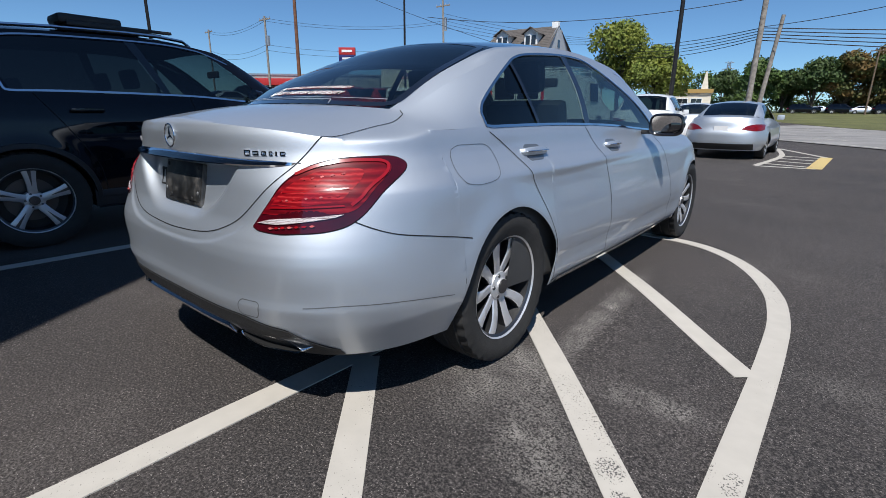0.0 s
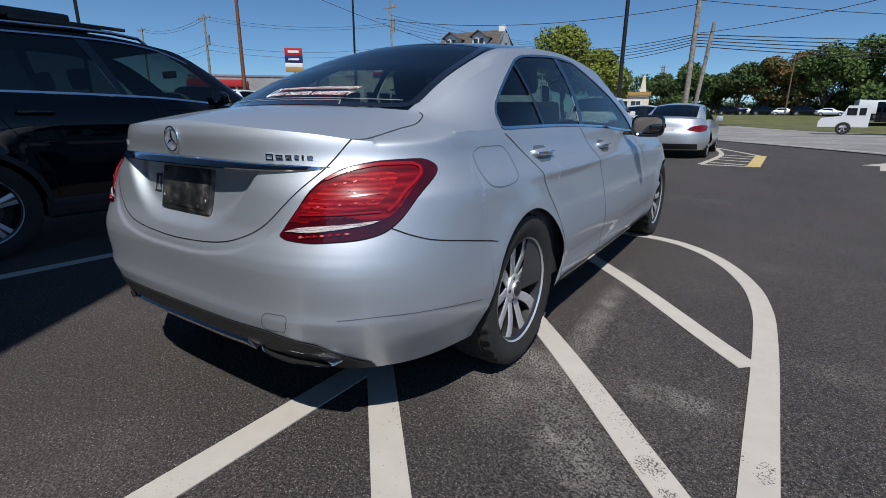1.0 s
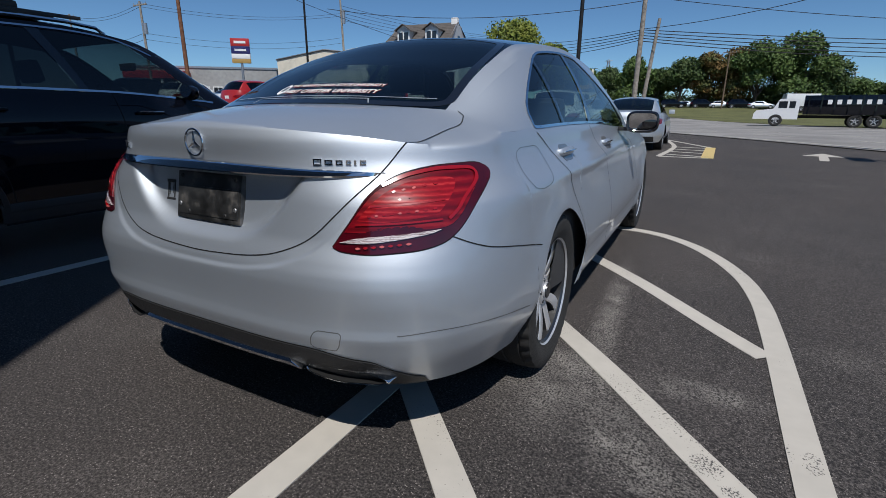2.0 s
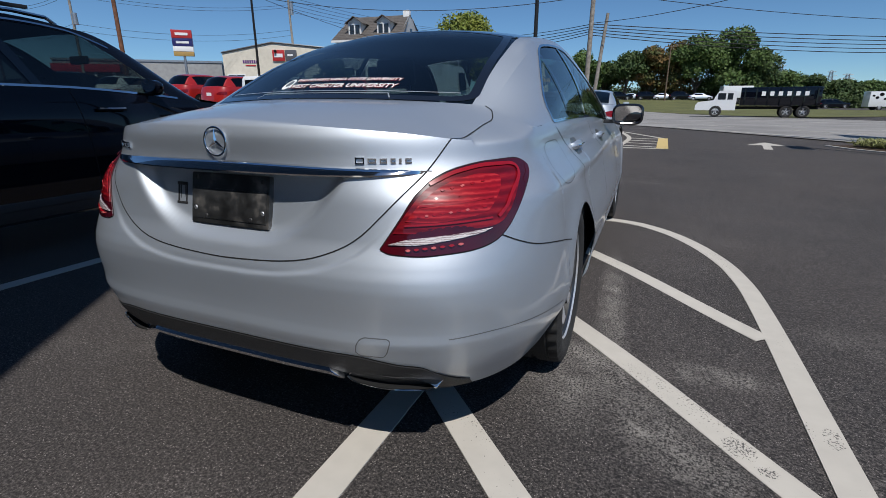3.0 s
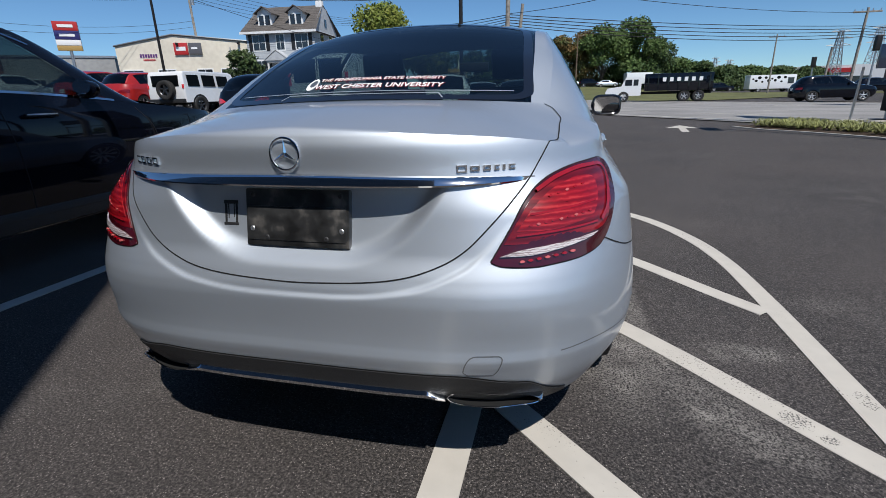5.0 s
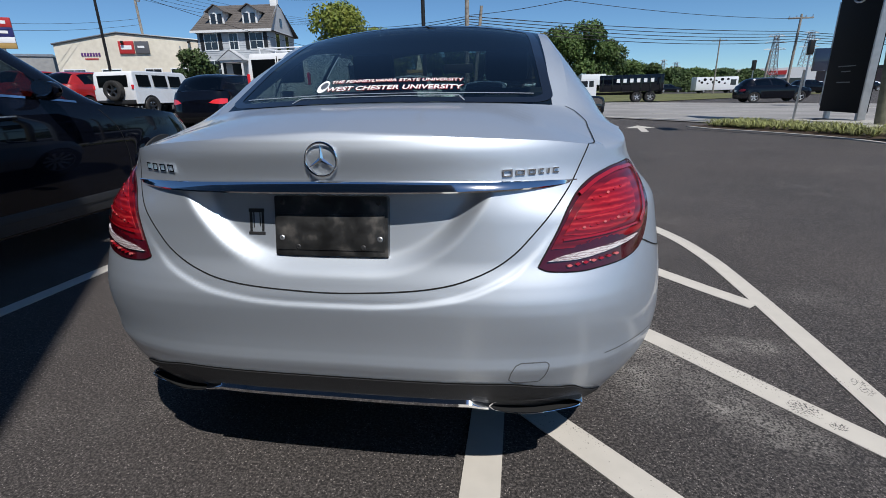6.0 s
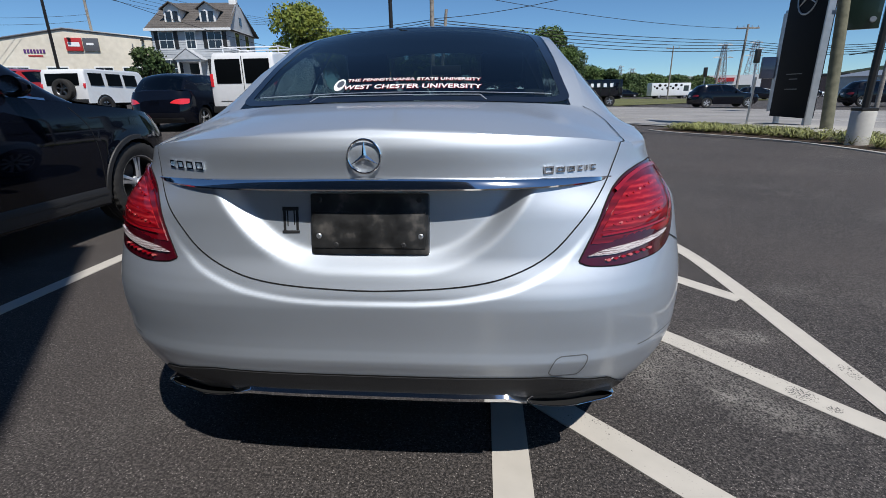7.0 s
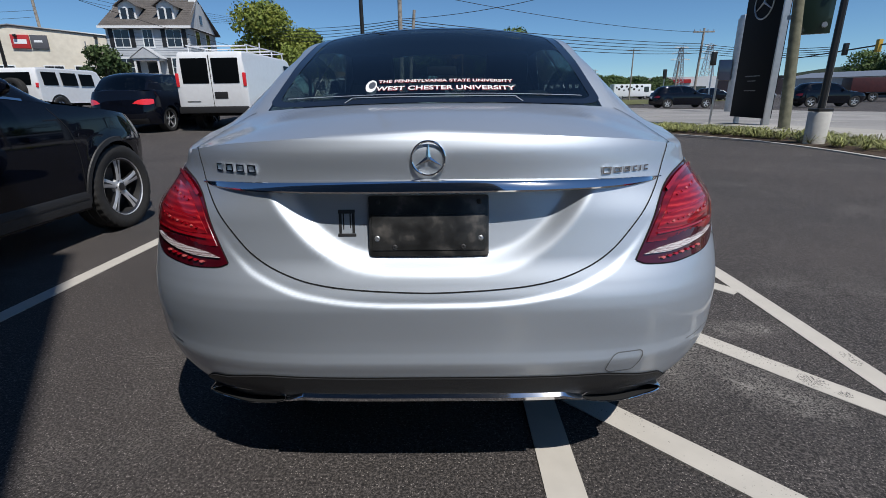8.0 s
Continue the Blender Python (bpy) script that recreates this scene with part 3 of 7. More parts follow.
SEDAN = Shell(
    4.686, 0.905, (1.06, 3.90), 0.345, cv((0.0, 0.99), (0.8, 0.967), (1.0, 0.975), (2.0, 0.965), (2.9, 0.925), (3.4, 0.905), (4.0, 0.85)),
    floor=0.240, lift_tail=0.060,
    rear=cv((0.20, 0.22), (0.28, 0.160), (0.34, 0.122), (0.37, 0.113), (0.40, 0.105), (0.422, 0.0985), (0.432, 0.097), (0.445, 0.099), (0.465, 0.1025), (0.50, 0.1045), (0.53, 0.104), (0.57, 0.103), (0.60, 0.107), (0.635, 0.119), (0.70, 0.146), (0.80, 0.164), (0.86, 0.1665), (0.90, 0.164), (0.95, 0.159), (0.98, 0.166), (1.00, 0.182)),
    front=cv((0.2, 4.60), (0.4, 4.68), (0.6, 4.66), (0.75, 4.55), (0.9, 4.4)),
    width=cv((0.2, 0.90), (0.27, 0.94), (0.33, 0.975), (0.38, 1.002), (0.43, 1.014), (0.47, 1.018), (0.55, 1.012), (0.70, 0.991), (0.78, 0.976), (0.85, 0.920), (0.90, 0.888), (0.94, 0.876), (0.97, 0.862), (1.02, 0.83)),
    y1=0.692, yf1=3.85,
    p=cv((0.3, 3.97), (0.45, 4.17), (0.55, 4.6), (0.66, 4.6), (0.78, 4.0), (0.88, 3.02), (0.96, 2.65), (1.02, 2.5)),
    keys=(
        cv((0, (0.80, 0.692, 0.967)), (0.25, (0.80, 1.50, 0.972)), (0.5, (0.8, 2.15, 0.962)), (0.75, (0.8, 2.75, 0.932)), (1, (0.80, 3.40, 0.905))),
        cv((0, (0.600, 0.72, 1.033)), (0.12, (0.585, 1.07, 1.20)), (0.25, (0.565, 1.45, 1.315)), (0.5, (0.56, 2.10, 1.365)), (0.75, (0.575, 2.70, 1.32)), (1, (0.735, 3.40, 0.945))),
        cv((0, (0, 0.60, 1.055)), (0.12, (0, 1.02, 1.235)), (0.25, (0, 1.45, 1.375)), (0.5, (0, 2.10, 1.425)), (0.75, (0, 2.75, 1.38)), (1, (0, 3.55, 0.985))),
    ),
    top_rear=cv((0, 1.0), (0.4, 0.969), (0.65, 0.944), (0.82, 0.947), (1.0, 0.967)),
    top_front=cv((0, 0.865), (0.5, 0.78), (1.0, 0.73)),
    wheel=0.322, recess=hollow, fineness=190, crease=door_crease,
)
def er(t):
    """Rear edge of the side windows: upright at the sill, then sweeping forward under the roof."""
    return 0.103 + 0.165 * (max(0.0, t - 0.25) / 0.65) ** 2


def ef(t):
    """Front edge of the side windows, along the windscreen pillar."""
    return 0.86 - 0.30 * (t / 0.9) ** 2


sedan = thing("sedan", "silver four-door sedan parked over painted hatching on asphalt", "car")
body_shell(sedan, SEDAN, M_SILVER, M_GLOSSBLACK, M_GLASS, M_GLASSREAR, ((0.05, 0.285), (0.405, 0.44), (0.43, 0.462), (0.84, 0.68)), (0.235, 0.74), M_TRIM, rows=190, edges=(er, ef))
wheels(sedan, SEDAN, 0.775)
tail = SEDAN.rear_at
flank = SEDAN.side_at


def both(name, build, material, parent, label="", parents=None):
    """The same part on the right and on the left of a car; build(bm) makes the right one."""
    made = []
    for i, sx in enumerate((1, -1)):
        bm = bmesh.new()
        build(bm)
        if sx < 0:
            bmesh.ops.scale(bm, vec=(-1, 1, 1), verts=bm.verts)
            bmesh.ops.reverse_faces(bm, faces=bm.faces)
        made.append(part(name, bm, material, parents[i] if parents else parent, label))
    return made


def one(name, build, material, parent, label="", flat=False):
    bm = bmesh.new()
    build(bm)
    return part(name, bm, material, parent, label, flat)


LAMP = [(0.508, 0.684), (0.552, 0.764), (0.577, 0.815), (0.604, 0.850), (0.645, 0.875), (0.704, 0.889), (0.750, 0.891), (0.777, 0.876), (0.793, 0.849), (0.802, 0.799), (0.790, 0.738), (0.763, 0.697), (0.718, 0.681), (0.660, 0.675), (0.605, 0.671), (0.535, 0.675)]
LAMP_IN = [(0.535, 0.723), (0.566, 0.780), (0.596, 0.828), (0.65, 0.862), (0.705, 0.878), (0.748, 0.879), (0.768, 0.864), (0.780, 0.838), (0.786, 0.795), (0.776, 0.752), (0.757, 0.735), (0.70, 0.730), (0.60, 0.724)]
LAMP_CORE = [(0.562, 0.752), (0.60, 0.806), (0.645, 0.842), (0.70, 0.858), (0.735, 0.850), (0.750, 0.81), (0.738, 0.772), (0.63, 0.750)]
lamps = both("tail_lamp", lambda bm: surface_patch(bm, tail, LAMP, 0.003, dome=0.005), M_DARKLENS, sedan, "red wrap-around tail lamp with a clear strip")
both("lens", lambda bm: surface_patch(bm, tail, LAMP_IN, 0.0065, dome=0.003), M_REDLENS, None, parents=lamps)
both("reflector", lambda bm: surface_patch(bm, tail, LAMP_CORE, 0.009, dome=0.003), M_BRIGHTLENS, None, parents=lamps)
both("reversing_strip", lambda bm: surface_patch(bm, tail, [(0.527, 0.696), (0.571, 0.709), (0.659, 0.719), (0.752, 0.730), (0.735, 0.721), (0.70, 0.713), (0.662, 0.706), (0.587, 0.696)], 0.0095, 4, 40), M_CLEARLENS, None, "clear strip", parents=lamps)


def facet(x0, z0, w, h, lift):
    return lambda bm: surface_patch(bm, tail, [(x0 - w, z0), (x0, z0 + h), (x0 + w, z0), (x0, z0 - h)], lift, 2, 10)


both("light_guide", lambda bm: surface_ribbon(bm, tail, [(0.600, 0.838), (0.65, 0.866), (0.705, 0.8785), (0.745, 0.877), (0.768, 0.858), (0.777, 0.825), (0.774, 0.785), (0.760, 0.755)], 0.010, 0.0105, 60), M_GUIDELENS, None, parents=lamps)
for k in range(7):
    both("diode", facet(0.578 + 0.019 * k, 0.6835 + 0.0022 * k, 0.0065, 0.0035, 0.0095), M_GUIDELENS if k % 3 else M_GLINTLENS, None, parents=lamps)
for k in range(9):
    both("diode", facet(0.592 + 0.017 * k, 0.764 + 0.0022 * k, 0.0045, 0.003, 0.0125), M_GLINTLENS if k in (1, 4, 6) else M_GUIDELENS, None, parents=lamps)
for k in range(5):
    both("diode", facet(0.632 + 0.019 * k, 0.822 + 0.004 * k, 0.0045, 0.003, 0.0130), M_GLINTLENS if k == 2 else M_GUIDELENS, None, parents=lamps)
for z0, a, b in ((0.742, 0.562, 0.748), (0.788, 0.590, 0.742)):
    both("light_guide", lambda bm: surface_ribbon(bm, tail, [(a, z0), ((a + b) / 2, z0 + 0.005), (b, z0 + 0.012)], 0.0050, 0.0120, 40), M_GUIDELENS, None, parents=lamps)
both("lamp_gap", lambda bm: surface_ribbon(bm, tail, LAMP + LAMP[:1], 0.006, 0.001, 110), M_GAP, sedan)

# boot lid: seams, bright bar, badges, plate carrier
seam = [(x, LID_SEAM(x)) for x in (0.0, 0.12, 0.22, 0.3, 0.36, 0.41, 0.45, 0.5, 0.55, 0.585, 0.605, 0.618, 0.628)]
one("boot_seam", lambda bm: surface_ribbon(bm, tail, [(-x, z) for x, z in seam[::-1]] + seam[1:], 0.0036, 0.001, 200), M_GAP, sedan)


def deck_at(a, r):
    base = SEDAN.outline(a, SEDAN.top_z(a))
    g = SEDAN.top(0.0, 1 - a)
    q = base.lerp(g, r)
    q.z = base.z + (g.z - base.z) * (1 - (1 - r) ** (1 + 0.7 * (1 - a)))
    return q


both("boot_seam", lambda bm: surface_ribbon(bm, deck_at, [(0.55, 0.0), (0.585, 0.022), (0.645, 0.12), (0.75, 0.285), (0.86, 0.44), (0.93, 0.625), (0.97, 0.78), (0.985, 0.95)], 0.0034, 0.0015, 90), M_GAP, sedan)


def bright_bar(bm):
    rows = []
    for k in range(61):
        x = -0.598 + 1.196 * k / 60
        q = abs(x) / 0.598
        zt, zb = 0.890 - 0.016 * q**2, 0.860 + 0.002 * smooth(0.66, 1.0, q)
        out = 0.015 * (1 - q**8)
        y = lambda z: SEDAN.rear_at(x, min(z, 1.0)).y
        rows.append([(x, y(zt) - 0.001, zt), (x, y(zt) - 0.004, zt - 0.001), (x, SEDAN.rear_at(x, 0.88).y - 0.004 - out * 0.55, (zt * 2 + zb) / 3), (x, SEDAN.rear_at(x, 0.88).y - 0.004 - out, zb + 0.004), (x, SEDAN.rear_at(x, 0.88).y - 0.002 - out, zb), (x, SEDAN.rear_at(x, 0.88).y + 0.05, zb + 0.001)])
    grid(bm, rows)


one("bright_bar", bright_bar, M_CHROME, sedan, "chrome bar across the boot lid")


def ring(bm, c, R, r, n=48, axis_tilt=0.0):
    pts = [Vector(c) + Vector((R * math.cos(a), R * math.sin(a) * math.sin(axis_tilt), R * math.sin(a) * math.cos(axis_tilt))) for a in np.linspace(0, 2 * math.pi, n)]
    tube(bm, pts, r, 8, caps=False)


def emblem(bm):
    c = Vector((0, tail(0, 0.94).y - 0.003, 0.94))
    tilt = math.atan2(tail(0, 0.975).y - tail(0, 0.905).y, 0.07)
    ring(bm, c, 0.0388, 0.0027, 48, tilt)
    for a in (90, 210, 330):
        d = Vector((math.cos(radians(a)), 0, math.sin(radians(a))))
        w = Vector((-d.z, 0, d.x))
        lift = Vector((0, math.tan(tilt), 0))
        pts = [c + w * 0.0062, c + d * 0.037 + lift * d.z * 0.037, c - w * 0.0062]
        top = c + Vector((0, -0.004, 0)) + d * 0.004
        vs = [bm.verts.new(p) for p in pts] + [bm.verts.new(top)]
        bm.faces.new((vs[0], vs[1], vs[3]))
        bm.faces.new((vs[1], vs[2], vs[3]))


one("emblem", emblem, M_CHROME, sedan, "round chrome emblem", True)


def badge(x0, x1, z0, z1, widths, lean=0.0):
    """A row of small chrome blocks."""
    total = sum(widths) + 0.35 * (len(widths) - 1)
    unit = (x1 - x0) / total
    x = x0
    for w in widths:
        def build(bm, x=x, w=w):
            xm = x + w * unit / 2
            hz = (z1 - z0) * (1.0 if w != 1.31 else 1.35)
            q = tail(xm, (z0 + z1) / 2)
            a = math.atan2(tail(xm + 0.01, q.z).y - tail(xm - 0.01, q.z).y, 0.02)
            m = Matrix.Translation(q) @ Matrix.Rotation(a, 4, "Z")
            b, g2 = w * unit / 2, hz / 2
            e = 0.0034
            if w <= 0.5:
                box(bm, -b, b, -0.005, 0.002, -g2, g2, m=m)
            else:
                box(bm, -b, b, -0.005, 0.002, g2 - e, g2, m=m)
                box(bm, -b, b, -0.005, 0.002, -g2, -g2 + e, m=m)
                box(bm, -b, -b + e, -0.005, 0.002, -g2 + e, g2 - e, m=m)
                if w > 0.9:
                    box(bm, b - e, b, -0.005, 0.002, -g2 + e, g2 - e, m=m)
        one("badge", build, M_CHROME, sedan, "small chrome badge", True)
        x += (w + 0.35) * unit


badge(-0.545, -0.423, 0.903, 0.922, [0.9, 1, 1, 1])
badge(0.418, 0.551, 0.893, 0.906, [1.31, 1.2, 1.0, 0.7, 0.35, 0.9])


def plate_frame(bm):
    m = Matrix.Translation((-0.004, 0.1935, 0.769)) @ Matrix.Rotation(-math.atan(0.19), 4, "X")
    box(bm, -0.149, 0.149, -0.012, 0.014, -0.076, 0.076, 0.006, m)
    box(bm, -0.140, 0.140, -0.0145, -0.01, -0.060, 0.030, 0.001, m)
    return m


bm = bmesh.new()
plate_m = plate_frame(bm)
plate = part("plate_carrier", bm, M_PLATE, sedan, "empty black plate carrier, scuffed")
for sx in (-1, 1):
    for zz, xx, mm in ((-0.03, 0.128, M_STEEL), (0.06, 0.125, M_TRIM), (-0.052, 0.085, M_TRIM)):
        one("screw", lambda bm: (lathe(bm, [(0.0, 0.001), (0.0, 0.0045), (-0.002, 0.007), (-0.008, 0.007)], 14, axis="z"), bmesh.ops.transform(bm, matrix=plate_m @ pose(sx * xx, -0.0165, zz, 90), verts=bm.verts)), mm, plate)


def latch(bm):
    m = plate_m @ Matrix.Translation((-0.206, 0.008, 0.006))
    box(bm, -0.021, 0.021, -0.006, 0.006, 0.026, 0.036, 0.001, m)
    box(bm, -0.023, 0.023, -0.005, 0.006, -0.032, -0.024, 0.001, m)
    for x in (-0.0165, 0.0165):
        box(bm, x - 0.0035, x + 0.0035, -0.004, 0.006, -0.024, 0.026, 0.001, m)
    box(bm, -0.010, -0.007, -0.003, 0.006, -0.014, 0.026, m=m)
    box(bm, 0.007, 0.010, -0.003, 0.006, -0.014, 0.026, m=m)


one("latch_frame", latch, M_TRIM, sedan, "small black frame beside the plate")

# bumper: diffuser, bright strip, exhaust trims, towing eye cover, sensors, joints
def diffuser_top(x):
    return 0.386 - 0.030 * smooth(0.42, 0.62, abs(x)) - 0.085 * smooth(0.60, 0.70, abs(x))


def diffuser(bm):
    rows = []
    for k in range(81):
        x = -0.70 + 1.40 * k / 80
        zt = diffuser_top(x)
        col = []
        for j in range(9):
            z0 = 0.303 - 0.060 * smooth(0.40, 0.66, abs(x))
            z = z0 + (max(zt, z0 + 0.001) - z0) * j / 8
            q = tail(x, z)
            col.append((x, q.y - 0.005, z))
        rows.append(col + [(x, tail(x, zt).y + 0.004, zt + 0.001)])
    grid(bm, rows)


one("diffuser", diffuser, M_TRIM, sedan, "dark grey plastic diffuser")
one("diffuser_joint", lambda bm: surface_ribbon(bm, tail, [(x, diffuser_top(x) + 0.003) for x in np.linspace(-0.695, 0.695, 31)], 0.005, 0.002, 120), M_GAP, sedan)


def low_strip(bm):
    rows = []
    for k in range(61):
        x = -0.395 + 0.79 * k / 60
        e = smooth(0.34, 0.395, abs(x))
        z = 0.319 - 0.010 * e
        y = tail(x, 0.319).y - 0.008
        h = 0.011 * (1 - 0.5 * e)
        rows.append([(x, y + 0.02, z + h), (x, y - 0.004, z + h), (x, y - 0.012, z + h * 0.3), (x, y - 0.010, z - h * 0.6), (x, y + 0.004, z - h), (x, y + 0.02, z - h)])
    grid(bm, rows)


one("bumper_strip", low_strip, M_CHROME, sedan, "chrome strip along the diffuser")


def exhaust(bm, inner=False):
    """The trapezoid outlet trim: a flat loop with a rolled rim."""
    pts = []
    for x, z in ((0.396, 0.308), (0.42, 0.320), (0.51, 0.318), (0.59, 0.308), (0.636, 0.288), (0.60, 0.276), (0.52, 0.277), (0.44, 0.287), (0.406, 0.297)):
        pts.append((x, tail(min(x, 0.62), 0.31).y - 0.006, z))
    loop = cv(*[(i / len(pts), pts[i % len(pts)]) for i in range(len(pts) + 1)])
    ringp = [Vector(loop(i / 60)) for i in range(60)]
    c = sum(ringp, Vector()) / 60
    if inner:
        grid(bm, [[tuple(c + (q - c) * 0.975 + Vector((0, -0.003, 0))) for q in ringp], [tuple(c + (q - c) * 0.9 + Vector((0, 0.09, 0))) for q in ringp], [tuple(c + (q - c) * 0.02 + Vector((0, 0.10, 0))) for q in ringp]], close=True)
    else:
        rows = []
        for s, dy in ((1.05, 0.05), (1.045, 0.0), (1.02, -0.005), (0.985, -0.005), (0.97, -0.002)):
            rows.append([(c.x + (q.x - c.x) * s, q.y + dy, c.z + (q.z - c.z) * (1 + (s - 1) * 1.6)) for q in ringp])
        grid(bm, rows, close=True)


tips = both("exhaust_trim", exhaust, M_CHROME, sedan, "chrome exhaust trim")
both("outlet", lambda bm: exhaust(bm, True), M_GAP, None, parents=tips)
one("towing_cover", lambda bm: surface_ribbon(bm, tail, [(0.444, 0.402), (0.450, 0.425), (0.464, 0.446), (0.48, 0.451), (0.53, 0.451), (0.541, 0.441), (0.528, 0.405), (0.512, 0.392), (0.46, 0.392), (0.444, 0.402)], 0.003, 0.001, 90), M_GREYPAINT, sedan)
both("bumper_joint", lambda bm: surface_ribbon(bm, flank, [(0.335, 0.71), (0.38, 0.686), (0.44, 0.664), (0.58, 0.637), (0.69, 0.615), (0.765, 0.598)], 0.0035, 0.0015, 60), M_GAP, sedan)
# Grey line: the shading of the bumper's soft crease, put into colour.
both("bumper_crease_shade", lambda bm: surface_ribbon(bm, flank, [(0.20, 0.448), (0.28, 0.454), (0.42, 0.446), (0.54, 0.433), (0.665, 0.414)], 0.003, 0.001, 60), M_GREYPAINT, sedan)

# doors: seams, handles, bright window frame, mirrors, fuel flap
for pts in ([(1.03, 0.955), (1.12, 0.898), (1.185, 0.835), (1.245, 0.74), (1.318, 0.623), (1.37, 0.51), (1.41, 0.36), (1.41, 0.262)],
            [(1.905, 0.962), (1.958, 0.90), (2.03, 0.76), (2.055, 0.62), (2.05, 0.455), (2.05, 0.265)],
            [(2.98, 0.915), (3.08, 0.82), (3.18, 0.65), (3.24, 0.45), (3.255, 0.262)]):
    both("door_seam", lambda bm: surface_ribbon(bm, flank, pts, 0.0042, 0.0012, 80), M_GAP, sedan)
both("sill_seam", lambda bm: surface_ribbon(bm, flank, [(1.41, 0.268), (2.3, 0.262), (3.255, 0.262)], 0.006, 0.0012, 60), M_GAP, sedan)
both("sill_trim", lambda bm: surface_ribbon(bm, flank, [(1.43, 0.254), (2.3, 0.250), (3.5, 0.250)], 0.020, 0.006, 60), M_CHROME, sedan)
one("fuel_flap", lambda bm: surface_ribbon(bm, flank, [(0.776, 0.900), (0.83, 0.913), (0.96, 0.912), (1.01, 0.890), (1.018, 0.85), (0.99, 0.802), (0.94, 0.782), (0.86, 0.776), (0.775, 0.788), (0.752, 0.826), (0.757, 0.872), (0.776, 0.900)], 0.0028, 0.0012, 110), M_GREYPAINT, sedan)


def handle(bm, y, z, n=24):
    rows = []
    for k in range(n + 1):
        t = k / n
        yy = y - 0.105 + 0.21 * t
        e = math.sin(math.pi * min(max(t, 0.0), 1.0)) ** 0.35
        q = flank(yy, z)
        out = 0.004 + 0.024 * e
        hh = 0.011 + 0.007 * e
        row = []
        for a in np.linspace(0, 2 * math.pi, 11):
            row.append((q.x + out - 0.012 + 0.012 * math.cos(a), yy, z + 0.004 * math.sin(math.pi * t) + hh * math.sin(a)))
        rows.append(row)
    grid(bm, rows)
    for r, fl in ((rows[0], 1), (rows[-1], 0)):
        poly(bm, r[:-1] if fl else r[:-1][::-1])


for y, z in ((1.32, 0.868), (2.20, 0.862)):
    hs = both("door_handle", lambda bm: handle(bm, y, z), M_SILVER, sedan, "silver door handle with a bright strip")
    both("handle_strip", lambda bm: tube(bm, [tuple(flank(y - 0.09 + 0.18 * k / 8, z) + Vector((0.024 + 0.004 * math.sin(math.pi * k / 8), 0, 0.004))) for k in range(9)], 0.0035, 6), M_CHROME, None, parents=hs)
    # No hollow here: a flat patch whose grey holds the cup's shade.
    both("handle_cup_shade", lambda bm: surface_patch(bm, flank, [(y - 0.085, z), (y - 0.05, z + 0.030), (y + 0.04, z + 0.028), (y + 0.075, z), (y + 0.04, z - 0.036), (y - 0.05, z - 0.036)], 0.0015, 5, 30), M_GREYPAINT, sedan)


def side_fn(v, t):
    return SEDAN.side(min(max(v, 0.0), 1.0), t)


frame_line = [(0.855, 0.018), (0.6, 0.018), (0.43, 0.018), (0.2, 0.018), (0.118, 0.018)] + [(er(t) - 0.003, t) for t in (0.05, 0.15, 0.25, 0.4, 0.5, 0.6, 0.7, 0.8, 0.87)] + [(0.29, 0.908), (0.36, 0.915), (0.46, 0.915), (0.53, 0.910)] + [(ef(t), t) for t in (0.82, 0.65, 0.45, 0.25, 0.08)]
both("window_frame", lambda bm: surface_ribbon(bm, side_fn, frame_line, 0.012, 0.003, 220), M_CHROME, sedan, "chrome window surround")
both("quarter_bar", lambda bm: surface_ribbon(bm, side_fn, [(0.226, 0.035), (0.222, 0.4), (0.232, 0.84)], 0.022, 0.002, 30), M_GLOSSBLACK, sedan)


def sq(c):
    return math.copysign(abs(c) ** 0.5, c)


def mirror_cap(bm, part_no):
    c = Vector((0.955, 2.79, 0.965))
    n = 14
    rows = []
    for i in range(n + 1):
        u = i / n
        r = math.sin(math.pi * (0.03 + 0.94 * u) ** 0.9) ** 0.6
        row = []
        for a in np.linspace(0, 2 * math.pi, 21):
            sx, sz = math.cos(a), math.sin(a)
            sx, sz = math.copysign(abs(sx) ** 0.6, sx), math.copysign(abs(sz) ** 0.6, sz)
            row.append((c.x - 0.10 + 0.20 * u, c.y + 0.075 * r * sx * (1.0 if sx > 0 else 0.45), c.z + 0.068 * r * sz * (1 - 0.15 * u)))
        rows.append(row)
    grid(bm, rows)


mirrors = both("side_mirror", lambda bm: mirror_cap(bm, 0), M_GLOSSBLACK, sedan, "dark door mirror")
both("mirror_glass", lambda bm: poly(bm, [(0.955 + 0.084 * sq(math.cos(a)), 2.756 + 0.02 * sq(math.cos(a)) - 0.016 * sq(math.sin(a)), 0.965 + 0.056 * sq(math.sin(a))) for a in np.linspace(0, 2 * math.pi, 32, endpoint=False)]), M_CHROME, None, parents=mirrors)
both("mirror_rim", lambda bm: tube(bm, [(0.955 + 0.090 * sq(math.cos(a)), 2.758 + 0.02 * sq(math.cos(a)), 0.965 + 0.061 * sq(math.sin(a))) for a in np.linspace(0, 2 * math.pi, 40)], 0.010, 8, False), M_GLOSSBLACK, None, parents=mirrors)
both("mirror_arm", lambda bm: box(bm, 0.80, 0.90, 2.76, 2.81, 0.905, 0.93, 0.006), M_TRIM, None, parents=mirrors)

# rear window: dark border, brake lamp frame, sticker
def glass_at(x, v):
    r = Vector(SEDAN.R(v))
    return SEDAN.top(v, 1 - min(abs(x) / r.x, 1.0)) * 1.0 if x >= 0 else (lambda q: Vector((-q.x, q.y, q.z)))(SEDAN.top(v, 1 - min(abs(x) / r.x, 1.0)))


